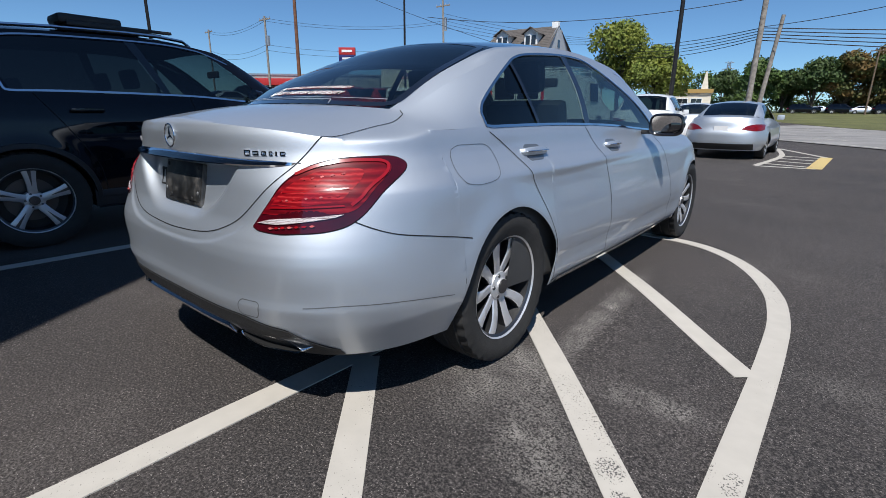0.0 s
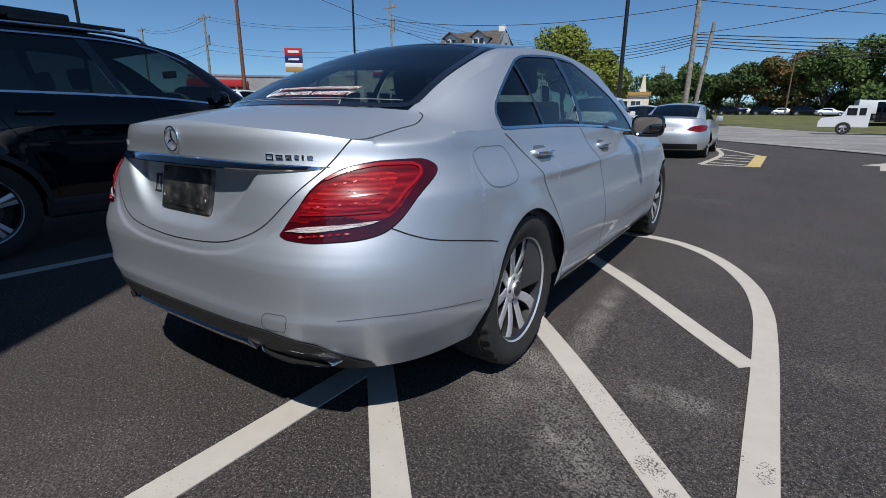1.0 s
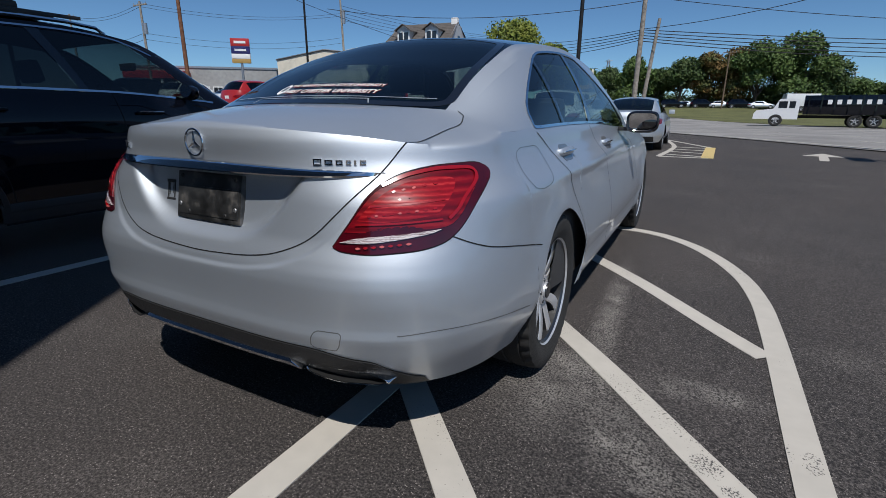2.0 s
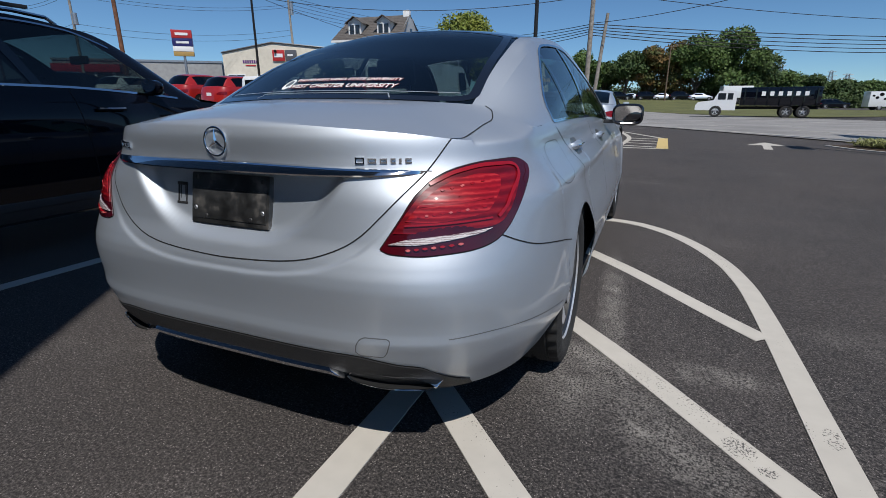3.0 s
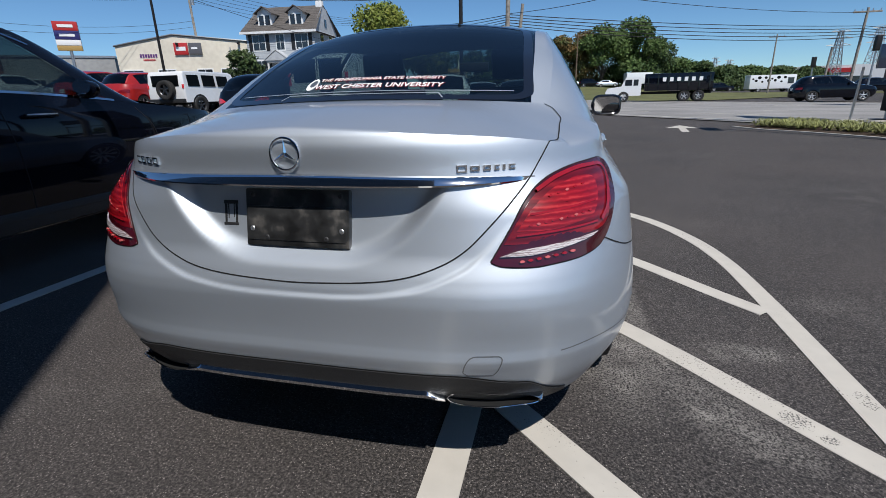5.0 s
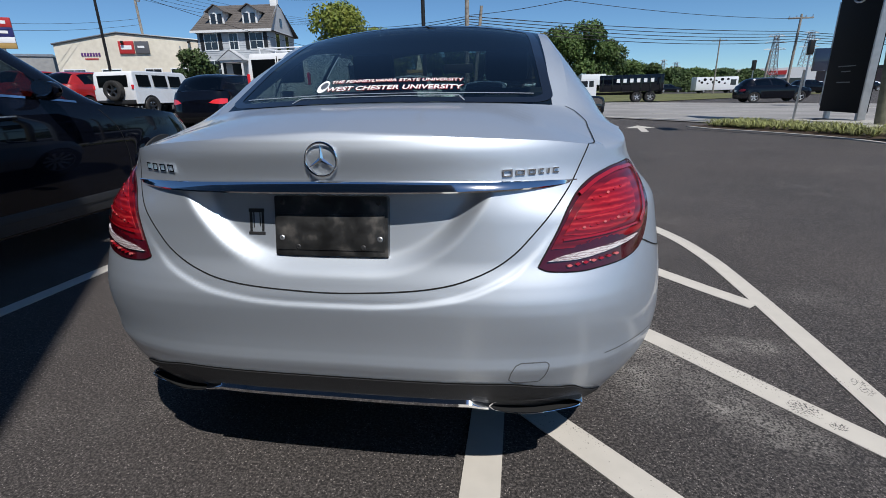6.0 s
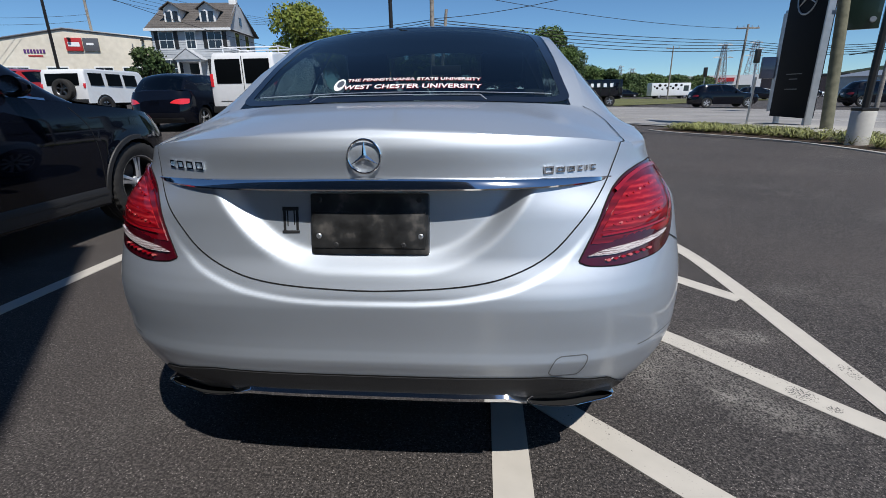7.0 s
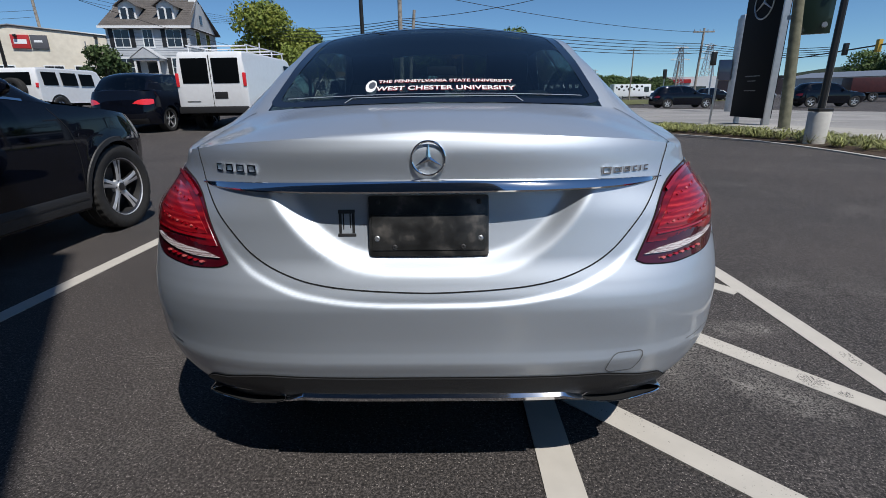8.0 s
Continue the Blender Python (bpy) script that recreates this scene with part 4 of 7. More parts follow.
both("window_border", lambda bm: surface_ribbon(bm, glass_at, [(0.0, 0.006), (0.3, 0.006), (0.50, 0.009), (0.545, 0.022), (0.538, 0.05), (0.522, 0.11), (0.505, 0.18), (0.48, 0.220), (0.40, 0.228), (0.2, 0.230), (0.0, 0.230)], 0.034, 0.0012, 110), M_GLOSSBLACK, sedan)


def vinyl(text, size, offset, material, v0, lift, centre=0.01, shear=0.0):
    cu = bpy.data.curves.new("lettering", "FONT")
    cu.body, cu.size, cu.align_x, cu.align_y, cu.offset, cu.space_character, cu.shear = text, size, "CENTER", "CENTER", offset, 1.04, shear
    tmp = new("lettering_source", cu)
    me = bpy.data.meshes.new_from_object(tmp.evaluated_get(bpy.context.evaluated_depsgraph_get()))
    bpy.data.objects.remove(tmp)
    a, b = glass_at(0.0, v0), glass_at(0.0, v0 + 0.03)
    per = 0.03 / (b - a).length
    for vert in me.vertices:
        x, y = vert.co.x * 0.89 + centre, vert.co.y * 1.12
        q = glass_at(x, v0 - 0.006 + y * per)
        vert.co = q + Vector((0, -0.5, 0.87)) * lift
    me.materials.append(material)
    ob = new("lettering", me)
    ob.parent = sedan
    return ob


M_REDTEXT = mat("red_vinyl", (0.25, 0.02, 0.03), 0.6)
bpy.context.view_layer.update()
vinyl("THE PENNSYLVANIA STATE UNIVERSITY", 0.0275, 0.0022, M_REDTEXT, 0.051, 0.0015, 0.038)["label"] = "dark red outline of the window lettering"
vinyl("THE PENNSYLVANIA STATE UNIVERSITY", 0.0275, 0.0004, M_WHITETEXT, 0.051, 0.0025, 0.038)["label"] = "white window lettering"
vinyl("WEST CHESTER UNIVERSITY", 0.0395, 0.0026, M_REDTEXT, 0.036, 0.0015, 0.038)["label"] = "dark red outline of the window lettering"
vinyl("WEST CHESTER UNIVERSITY", 0.0395, 0.0008, M_WHITETEXT, 0.036, 0.0025, 0.038)["label"] = "white window lettering"
one("sticker_mark", lambda bm: surface_patch(bm, glass_at, [(-0.212 + 0.019 * math.cos(a), 0.037 + 0.0125 * math.sin(a)) for a in np.linspace(0, 2 * math.pi, 9)[:-1]], 0.0015, 4, 40), M_WHITETEXT, sedan, "pale round mark beside the lettering")
one("sticker_core", lambda bm: surface_patch(bm, glass_at, [(-0.209 + 0.012 * math.cos(a), 0.038 + 0.007 * math.sin(a)) for a in np.linspace(0, 2 * math.pi, 9)[:-1]], 0.0025, 4, 30), M_GREYPAINT, sedan)
both("front_pillar_lining", lambda bm: grid(bm, [[tuple(SEDAN.side((0.84 - 0.16 * t) + (0.99 - 0.84 + 0.16 * t) * q, t) - Vector((0.035, 0, 0.01))) for t in np.linspace(0.02, 1.0, 12)] for q in (-0.02, 0.3, 0.7, 1.0)]), M_INTERIOR, sedan)
one("brake_lamp", lambda bm: (box(bm, -0.27, 0.27, 0.66, 0.70, 1.042, 1.056, 0.004), tube(bm, [(-0.285, 0.635, 1.050), (-0.262, 0.675, 1.066), (0.262, 0.675, 1.066), (0.285, 0.635, 1.050)], 0.0035, 6)), M_CLEARLENS, sedan, "pale framed brake lamp inside the rear window")

# Thin pale line laid on the glass along the window's foot.
one("glass_foot_line", lambda bm: surface_ribbon(bm, glass_at, [(-0.50, 0.021), (-0.3, 0.0185), (0.0, 0.018), (0.3, 0.0185), (0.50, 0.021)], 0.0045, 0.0022, 60), M_LIP, sedan)
one("brake_lamp_frame", lambda bm: surface_ribbon(bm, glass_at, [(-0.285, 0.004), (-0.272, 0.010), (-0.262, 0.0135), (0.0, 0.0125), (0.262, 0.0135), (0.272, 0.010), (0.285, 0.004)], 0.005, 0.0026, 80), M_LIP, sedan)

# cabin
def seat(name, x, y, w, back_h, parent, rear=False):
    s = thing_part(name, parent, pose(x, y, 0))
    one("cushion", lambda bm: box(bm, -w / 2, w / 2, 0.0, 0.5, 0.42, 0.56, 0.04), M_INTERIOR, s)
    one("backrest", lambda bm: box(bm, -w / 2, w / 2, -0.06, 0.06, 0.0, back_h, 0.045, pose(0, 0.0, 0.5, 16)), M_INTERIOR, s)
    one("headrest", lambda bm: box(bm, -0.12, 0.12, -0.045, 0.045, 0.0, 0.17 if not rear else 0.12, 0.04, pose(0, -0.16 if not rear else -0.13, 0.5 + back_h * 0.98 + (0.03 if not rear else 0.0), 10)), M_INTERIOR, s)
    return s


for x in (-0.38, 0.38):
    seat("front_seat", x, 2.12, 0.5, 0.62, sedan)
for x in (-0.40, 0.0, 0.40):
    seat("rear_seat", x, 1.30, 0.40, 0.46 if x else 0.42, sedan, True)
one("parcel_shelf", lambda bm: box(bm, -0.55, 0.55, 0.74, 1.16, 1.0, 1.02, 0.004), M_INTERIOR, sedan)
one("cabin_floor", lambda bm: box(bm, -0.75, 0.75, 1.1, 3.3, 0.27, 0.30), M_INTERIOR, sedan)
both("door_card", lambda bm: grid(bm, [[(flank(y, min(z, 0.96)).x - 0.03, y, z) for z in (0.30, 0.6, 0.95)] for y in np.linspace(1.1, 3.2, 12)]), M_INTERIOR, sedan)
one("dashboard", lambda bm: box(bm, -0.70, 0.70, 2.98, 3.40, 0.62, 0.945, 0.06), M_INTERIOR, sedan)
one("steering_wheel", lambda bm: (ring(bm, (0, 0, 0), 0.185, 0.016, 32), bmesh.ops.transform(bm, matrix=pose(-0.38, 2.80, 0.86, -22), verts=bm.verts)), M_INTERIOR, sedan)
one("rear_view_mirror", lambda bm: box(bm, -0.11, 0.11, 2.86, 2.90, 1.22, 1.285, 0.015), M_INTERIOR, sedan)
one("headliner", lambda bm: grid(bm, [[tuple(SEDAN.top(v, u) - Vector((0, 0, 0.03))) for u in np.linspace(0.06, 1, 8)] for v in np.linspace(0.25, 0.73, 14)], True), M_HEADLINER, sedan)

both("pillar_lining", lambda bm: grid(bm, [[tuple(SEDAN.side(er(t) * q, t) - Vector((0.035, 0, 0.012))) for t in np.linspace(0.02, 1.0, 12)] for q in (0.05, 0.35, 0.7, 0.98)]), M_INTERIOR, sedan)
both("roof_lining", lambda bm: grid(bm, [[tuple(SEDAN.side(v, t) - Vector((0.03, 0, 0.012))) for t in (0.9, 1.0)] + [tuple(SEDAN.top(v, 0.07) - Vector((0.01, 0, 0.025)))] for v in np.linspace(0.12, 0.9, 30)]), M_HEADLINER, sedan)
# ---- ground ----
def asphalt(name, dark, light, speck):
    m = bpy.data.materials.new(name)
    m.use_nodes = True
    nt = m.node_tree
    p = nt.nodes["Principled BSDF"]
    p.inputs["Roughness"].default_value = 0.85
    tc = nt.nodes.new("ShaderNodeTexCoord")

    def noise_node(scale, detail, rough=0.5):
        n = nt.nodes.new("ShaderNodeTexNoise")
        n.inputs["Scale"].default_value, n.inputs["Detail"].default_value, n.inputs["Roughness"].default_value = scale, detail, rough
        nt.links.new(tc.outputs["Object"], n.inputs["Vector"])
        return n

    def spread(src, a, b, lo, hi):
        r = nt.nodes.new("ShaderNodeMapRange")
        r.inputs[1].default_value, r.inputs[2].default_value, r.inputs[3].default_value, r.inputs[4].default_value = a, b, lo, hi
        nt.links.new(src, r.inputs[0])
        return r.outputs[0]

    def mixed(fac, a, b):
        x = nt.nodes.new("ShaderNodeMix")
        x.data_type = "RGBA"
        nt.links.new(fac, x.inputs[0])
        for sock, c in ((x.inputs[6], a), (x.inputs[7], b)):
            if isinstance(c, tuple):
                sock.default_value = (*c, 1)
            else:
                nt.links.new(c, sock)
        return x.outputs[2]
    big, mid, fine, grit = noise_node(0.7, 5, 0.6), noise_node(5, 6, 0.7), noise_node(120, 4, 0.75), noise_node(60, 3, 0.7)
    vor = nt.nodes.new("ShaderNodeTexVoronoi")
    vor.inputs["Scale"].default_value = 170
    nt.links.new(tc.outputs["Object"], vor.inputs["Vector"])
    col = mixed(spread(fine.outputs["Fac"], 0.42, 0.60, 0, 1), dark, light)

    def times(c, f):
        sc = nt.nodes.new("ShaderNodeVectorMath")
        sc.operation = "SCALE"
        nt.links.new(c, sc.inputs[0])
        nt.links.new(f, sc.inputs["Scale"])
        return sc.outputs[0]
    col = times(col, spread(big.outputs["Fac"], 0.3, 0.7, 0.78, 1.25))
    col = times(col, spread(grit.outputs["Fac"], 0.35, 0.65, 0.55, 1.42))
    col = mixed(spread(noise_node(0.35, 3).outputs["Fac"], 0.4, 0.65, 0, 0.35), col, tuple(v * w for v, w in zip(light, (0.62, 0.56, 0.52))))
    sep = nt.nodes.new("ShaderNodeSeparateColor")
    nt.links.new(vor.outputs["Color"], sep.inputs[0])

    def product(a, b):
        q = nt.nodes.new("ShaderNodeMath")
        q.operation = "MULTIPLY"
        nt.links.new(a, q.inputs[0])
        nt.links.new(b, q.inputs[1])
        return q.outputs[0]
    col = mixed(product(spread(sep.outputs[0], 0.82, 0.94, 0, 0.85), spread(vor.outputs["Distance"], 0.25, 0.45, 1, 0)), col, speck)
    # pale scuffs of worn stone, in broad cloudy patches and two marked places beside the sedan
    cloud = spread(noise_node(0.9, 4, 0.6).outputs["Fac"], 0.56, 0.74, 0.0, 0.35)
    for cx, cy, rx, ry, turn in ((1.22, 0.69, 0.30, 0.16, -38), (1.02, 1.75, 0.07, 0.95, 3), (0.95, 0.95, 0.22, 0.35, 0), (1.45, 1.15, 0.25, 0.08, 10)):
        mp = nt.nodes.new("ShaderNodeMapping")
        mp.vector_type = "TEXTURE"
        mp.inputs["Location"].default_value, mp.inputs["Rotation"].default_value, mp.inputs["Scale"].default_value = (cx, cy, 0), (0, 0, radians(turn)), (rx, ry, 1)
        nt.links.new(tc.outputs["Object"], mp.inputs[0])
        ln = nt.nodes.new("ShaderNodeVectorMath")
        ln.operation = "LENGTH"
        nt.links.new(mp.outputs[0], ln.inputs[0])
        top = nt.nodes.new("ShaderNodeMath")
        top.operation = "MAXIMUM"
        nt.links.new(cloud, top.inputs[0])
        nt.links.new(spread(ln.outputs["Value"], 0.3, 1.25, 1.0, 0.0), top.inputs[1])
        cloud = top.outputs[0]
    worn = product(product(spread(mid.outputs["Fac"], 0.38, 0.66, 0.1, 1.0), cloud), spread(fine.outputs["Fac"], 0.44, 0.54, 0.0, 0.95))
    col = mixed(worn, col, (0.34, 0.315, 0.285))
    nt.links.new(col, p.inputs["Base Color"])
    b = nt.nodes.new("ShaderNodeBump")
    b.inputs["Strength"].default_value, b.inputs["Distance"].default_value = 0.9, 0.006
    nt.links.new(fine.outputs["Fac"], b.inputs["Height"])
    nt.links.new(b.outputs[0], p.inputs["Normal"])
    return m


M_ASPHALT = asphalt("asphalt", (0.0098, 0.0080, 0.0076), (0.087, 0.076, 0.071), (0.33, 0.295, 0.27))
M_ROAD = ramp_mat("worn_road_concrete", [(0.3, (0.20, 0.19, 0.18)), (0.7, (0.30, 0.29, 0.28))], 30, 6, 0.9, 0.2, 0.004, (0.3, 0.75, 1.2))
M_GRASS = ramp_mat("mown_grass", [(0.3, (0.065, 0.075, 0.022)), (0.55, (0.115, 0.12, 0.04)), (0.75, (0.19, 0.17, 0.075))], 25, 8, 0.95, 0.8, 0.03, (0.25, 0.7, 1.25))
M_PAVE = ramp_mat("concrete_pavement", [(0.3, (0.30, 0.28, 0.25)), (0.7, (0.42, 0.40, 0.36))], 18, 8, 0.9, 0.2, 0.003, (0.8, 0.85, 1.1))


def line_paint(name, color, wear, spots=()):
    m = ramp_mat(name, [(0.0, color), (1.0, tuple(c * 0.8 for c in color))], 12, 6, 0.75, 0.4, 0.003)
    nt = m.node_tree
    p = nt.nodes["Principled BSDF"]
    tc = nt.nodes.new("ShaderNodeTexCoord")
    src = p.inputs["Base Color"].links[0].from_socket
    n = nt.nodes.new("ShaderNodeTexNoise")
    n.inputs["Scale"].default_value, n.inputs["Detail"].default_value = 150, 3
    nt.links.new(tc.outputs["Object"], n.inputs["Vector"])
    n2 = nt.nodes.new("ShaderNodeTexNoise")
    n2.inputs["Scale"].default_value, n2.inputs["Detail"].default_value = 1.6, 3
    nt.links.new(tc.outputs["Object"], n2.inputs["Vector"])
    add = nt.nodes.new("ShaderNodeMath")
    add.operation = "MULTIPLY_ADD"
    nt.links.new(n2.outputs["Fac"], add.inputs[0])
    add.inputs[1].default_value = 0.9
    nt.links.new(n.outputs["Fac"], add.inputs[2])
    r = nt.nodes.new("ShaderNodeMapRange")
    r.inputs[1].default_value, r.inputs[2].default_value = wear, wear + 0.10
    high = add.outputs[0]
    for cx, cy, rx, ry, deep in spots:
        mp = nt.nodes.new("ShaderNodeMapping")
        mp.vector_type = "TEXTURE"
        mp.inputs["Location"].default_value, mp.inputs["Scale"].default_value = (cx, cy, 0), (rx, ry, 1)
        nt.links.new(tc.outputs["Object"], mp.inputs[0])
        ln = nt.nodes.new("ShaderNodeVectorMath")
        ln.operation = "LENGTH"
        nt.links.new(mp.outputs[0], ln.inputs[0])
        sp = nt.nodes.new("ShaderNodeMapRange")
        sp.inputs[1].default_value, sp.inputs[2].default_value, sp.inputs[3].default_value, sp.inputs[4].default_value = 0.7, 1.2, deep, 0.0
        nt.links.new(ln.outputs["Value"], sp.inputs[0])
        more = nt.nodes.new("ShaderNodeMath")
        nt.links.new(high, more.inputs[0])
        nt.links.new(sp.outputs[0], more.inputs[1])
        high = more.outputs[0]
    nt.links.new(high, r.inputs[0])
    x = nt.nodes.new("ShaderNodeMix")
    x.data_type = "RGBA"
    nt.links.new(r.outputs[0], x.inputs[0])
    nt.links.new(src, x.inputs[6])
    x.inputs[7].default_value = (0.07, 0.066, 0.064, 1)
    nt.links.new(x.outputs[2], p.inputs["Base Color"])
    return m


M_LINE = line_paint("white_line_paint", (0.52, 0.485, 0.43), 1.17, ((1.780, 0.89, 0.035, 0.075, 0.32), (1.724, 0.91, 0.014, 0.07, 0.28), (1.48, 0.70, 0.06, 0.05, 0.2), (1.55, 0.62, 0.03, 0.025, 0.2)))
M_YELLOW = line_paint("yellow_line_paint", (0.62, 0.47, 0.19), 1.15)

bm = bmesh.new()
radii = [0.0] + [0.9 + 0.15 * k for k in range(40)] + [7, 8, 9, 10, 12, 14, 16, 20, 23, 26, 29, 32, 36, 40, 45, 50, 56, 62, 70, 85, 110, 150, 200, 300, 450, 800, 1500, 3000]
rows_g = [[(r * math.cos(a), r * math.sin(a), terrain(r * math.cos(a), r * math.sin(a))) for a in np.linspace(0, 2 * math.pi, 145)] for r in radii[1:]]
grid(bm, rows_g)
bmesh.ops.remove_doubles(bm, verts=bm.verts, dist=0.0005)
inner = sorted((e for e in bm.edges if e.is_boundary and e.verts[0].co.length < 1.0), key=lambda e: 0)
bmesh.ops.contextual_create(bm, geom=inner)
tagged(part("ground", bm, M_ASPHALT), "dark grey asphalt car park with pale scuffs", "ground", kind="structure")


def ground_sheet(name, material, corners, lift, label, category, nx=40, ny=6):
    """A sheet between four corners that lies on the land."""
    a, b, c, d = [Vector((*q, 0)) for q in corners]
    bm = bmesh.new()
    rws = []
    for j in range(ny + 1):
        p0, p1 = a.lerp(d, j / ny), b.lerp(c, j / ny)
        rws.append([(q.x, q.y, terrain(q.x, q.y) + lift) for q in (p0.lerp(p1, i / nx) for i in range(nx + 1))])
    grid(bm, rws)
    return tagged(part(name, bm, material), label, category, kind="structure")


# the road runs along this direction; N is the way across it
RD, RN = Vector((-0.5, 0.866, 0)), Vector((0.866, 0.5, 0))
RO = Vector((4.7, 17.9, 0))


def across(along, off):
    q = RO + RD * along + RN * off
    return (q.x, q.y)


ground_sheet("road", M_ROAD, [across(-60, 0), across(110, 0), across(110, 22.5), across(-60, 22.5)], 0.03, "pale worn concrete road beside the car park", "road", 90, 14)
ground_sheet("grass_verge", M_GRASS, [across(24, 22.5), across(150, 22.5), across(150, 66), across(30, 66)], 0.06, "mown grass strip beyond the road", "grass", 70, 16)
ground_sheet("far_road", M_ASPHALT, [across(-60, 66), across(150, 66), across(150, 82), across(-60, 82)], 0.05, "grey far carriageway behind the grass", "road", 70, 8)


def stripe(bm, pts, width, z=0.004, n=40):
    """A painted line along a smooth path, a few millimetres thick."""
    line = cv(*[(i / (len(pts) - 1), p) for i, p in enumerate(pts)]) if len(pts) > 2 else (lambda t: np.array(pts[0]) + (np.array(pts[1]) - np.array(pts[0])) * t)
    rws = []
    for i in range(n + 1):
        t = i / n
        q, q0, q1 = line(t), line(max(t - 0.01, 0)), line(min(t + 0.01, 1))
        d = Vector((*(q1 - q0), 0)).normalized()
        w = Vector((-d.y, d.x, 0)) * (width / 2)
        wob = 0.002 * noise.noise(Vector((q[0] * 9, q[1] * 9, 3)))
        l, r = Vector((*q, 0)) - w * (1 + wob), Vector((*q, 0)) + w * (1 - wob)
        h = terrain(q[0], q[1])
        rws.append([(l.x, l.y, h), (l.x, l.y, h + z), (r.x, r.y, h + z), (r.x, r.y, h)])
    return grid(bm, rws)


bay_marks = thing("bay_marking", "white painted bay line and hatched corner on asphalt", "road marking", kind="structure")
def mark(name, pts, width, m=M_LINE, parent=bay_marks, z=0.004, n=40):
    bm = bmesh.new()
    stripe(bm, pts, width, z, n)
    return part(name, bm, m, parent, flat=True)


mark("bay_line", [(0.37, -3.2), (0.37, 4.2)], 0.115)
mark("hatch_line", [(0.42, 0.67), (1.715, -0.70)], 0.11, z=0.0045)
mark("hatch_line", [(0.42, 1.88), (1.715, 0.443)], 0.108, z=0.0045)
mark("hatch_line", [(0.42, 3.06), (1.715, 1.625)], 0.105, z=0.0045)
mark("border_line", [(1.765, -3.2), (1.765, 0.5), (1.77, 1.6), (1.762, 2.2), (1.718, 2.65), (1.59, 3.1), (1.35, 3.49), (1.08, 3.68), (0.85, 3.75), (0.42, 3.78)], 0.106, z=0.005, n=90)
mark("bay_line", [(-2.40, -2.2), (-2.24, 4.2)], 0.105)

# ---- unseen block added behind, which shades the black car ----
M_RENDERWALL = ramp_mat("cladding_panel", [(0.3, (0.42, 0.42, 0.42)), (0.7, (0.52, 0.52, 0.52))], 3, 6, 0.6, 0.1, 0.003, (0.4, 0.9, 1.1))
M_SHADEBLOCK = ramp_mat("dark_shade_block", [(0.3, (0.030, 0.032, 0.036)), (0.7, (0.045, 0.047, 0.052))], 3, 6, 0.25, 0.05, 0.002, (0.4, 0.9, 1.1))
bm = bmesh.new()
# Sized so its corner throws the shade edge; dark to dim reflections.
box(bm, -34, 1.10, -22, -3.32, 0, 10.6)
tagged(part("wall_shade_block", bm, M_SHADEBLOCK), "tall dark wall added out of view to shade the car park", "wall", kind="structure")
# ---- the black estate car beside it, and parked traffic ----
def tall_shell(fine=48, **kw):
    spec = dict(
        floor=0.25,
        rear=cv((0.25, 0.14), (0.4, 0.04), (0.55, 0.015), (0.7, 0.03), (0.9, 0.07), (1.16, 0.16)),
        front=cv((0.25, 4.58), (0.45, 4.74), (0.65, 4.78), (0.8, 4.72), (0.95, 4.56), (1.05, 4.3)),
        width=cv((0.25, 0.95), (0.5, 0.985), (0.75, 1.0), (0.94, 0.99), (1.05, 0.965), (1.14, 0.925), (1.20, 0.90)),
        y1=0.62, yf1=3.75, p=cv((0.3, 3.4), (1.1, 3.0)),
        keys=(
            cv((0, (0.835, 0.62, 1.145)), (0.25, (0.8, 1.35, 1.16)), (0.5, (0.8, 2.15, 1.15)), (0.75, (0.8, 2.75, 1.11)), (1, (0.84, 3.30, 1.055))),
            cv((0, (0.70, 0.36, 1.175)), (0.2, (0.63, 0.78, 1.545)), (0.3, (0.62, 1.1, 1.605)), (0.5, (0.615, 1.95, 1.635)), (0.75, (0.625, 2.50, 1.58)), (1, (0.76, 3.30, 1.09))),
            cv((0, (0, 0.20, 1.185)), (0.2, (0, 0.66, 1.605)), (0.3, (0, 1.0, 1.67)), (0.5, (0, 1.95, 1.695)), (0.75, (0, 2.62, 1.62)), (1, (0, 3.50, 1.105))),
        ),
        top_rear=cv((0, 1.165), (0.6, 1.145), (1.0, 1.145)), top_front=cv((0, 1.01), (0.5, 0.94), (1.0, 0.89)),
        wheel=0.36, flare=0.014, fineness=fine,
    )
    spec.update(kw)
    return Shell(4.78, 0.935, (0.955, 3.803), 0.39, cv((0.0, 1.145), (1.4, 1.158), (2.2, 1.148), (3.3, 1.055), (3.75, 1.01)), **spec)


TALL_DLO = ((0.12, 0.22), (0.44, 0.45), (0.46, 0.47), (0.86, 0.70))
SUV = tall_shell()
suv = thing("estate_car", "black five-door off-road estate car parked in shade", "car", pose(-3.70, -0.755, 0) @ Matrix.Diagonal((1, 1.027, 1, 1)))
body_shell(suv, SUV, M_BLACKPAINT, M_BLACKPAINT, M_GLASSMID, M_GLASSDARK, TALL_DLO, (0.2, 0.75), M_TRIM, rows=40, rear_side_glass=M_GLASSDARK)
wheels(suv, SUV, 0.81, rim=0.245, width=0.235, spokes=5, style="five")
suv_side = SUV.side_at


def suv_fn(v, t):
    return SUV.side(min(max(v, 0.0), 1.0), t)


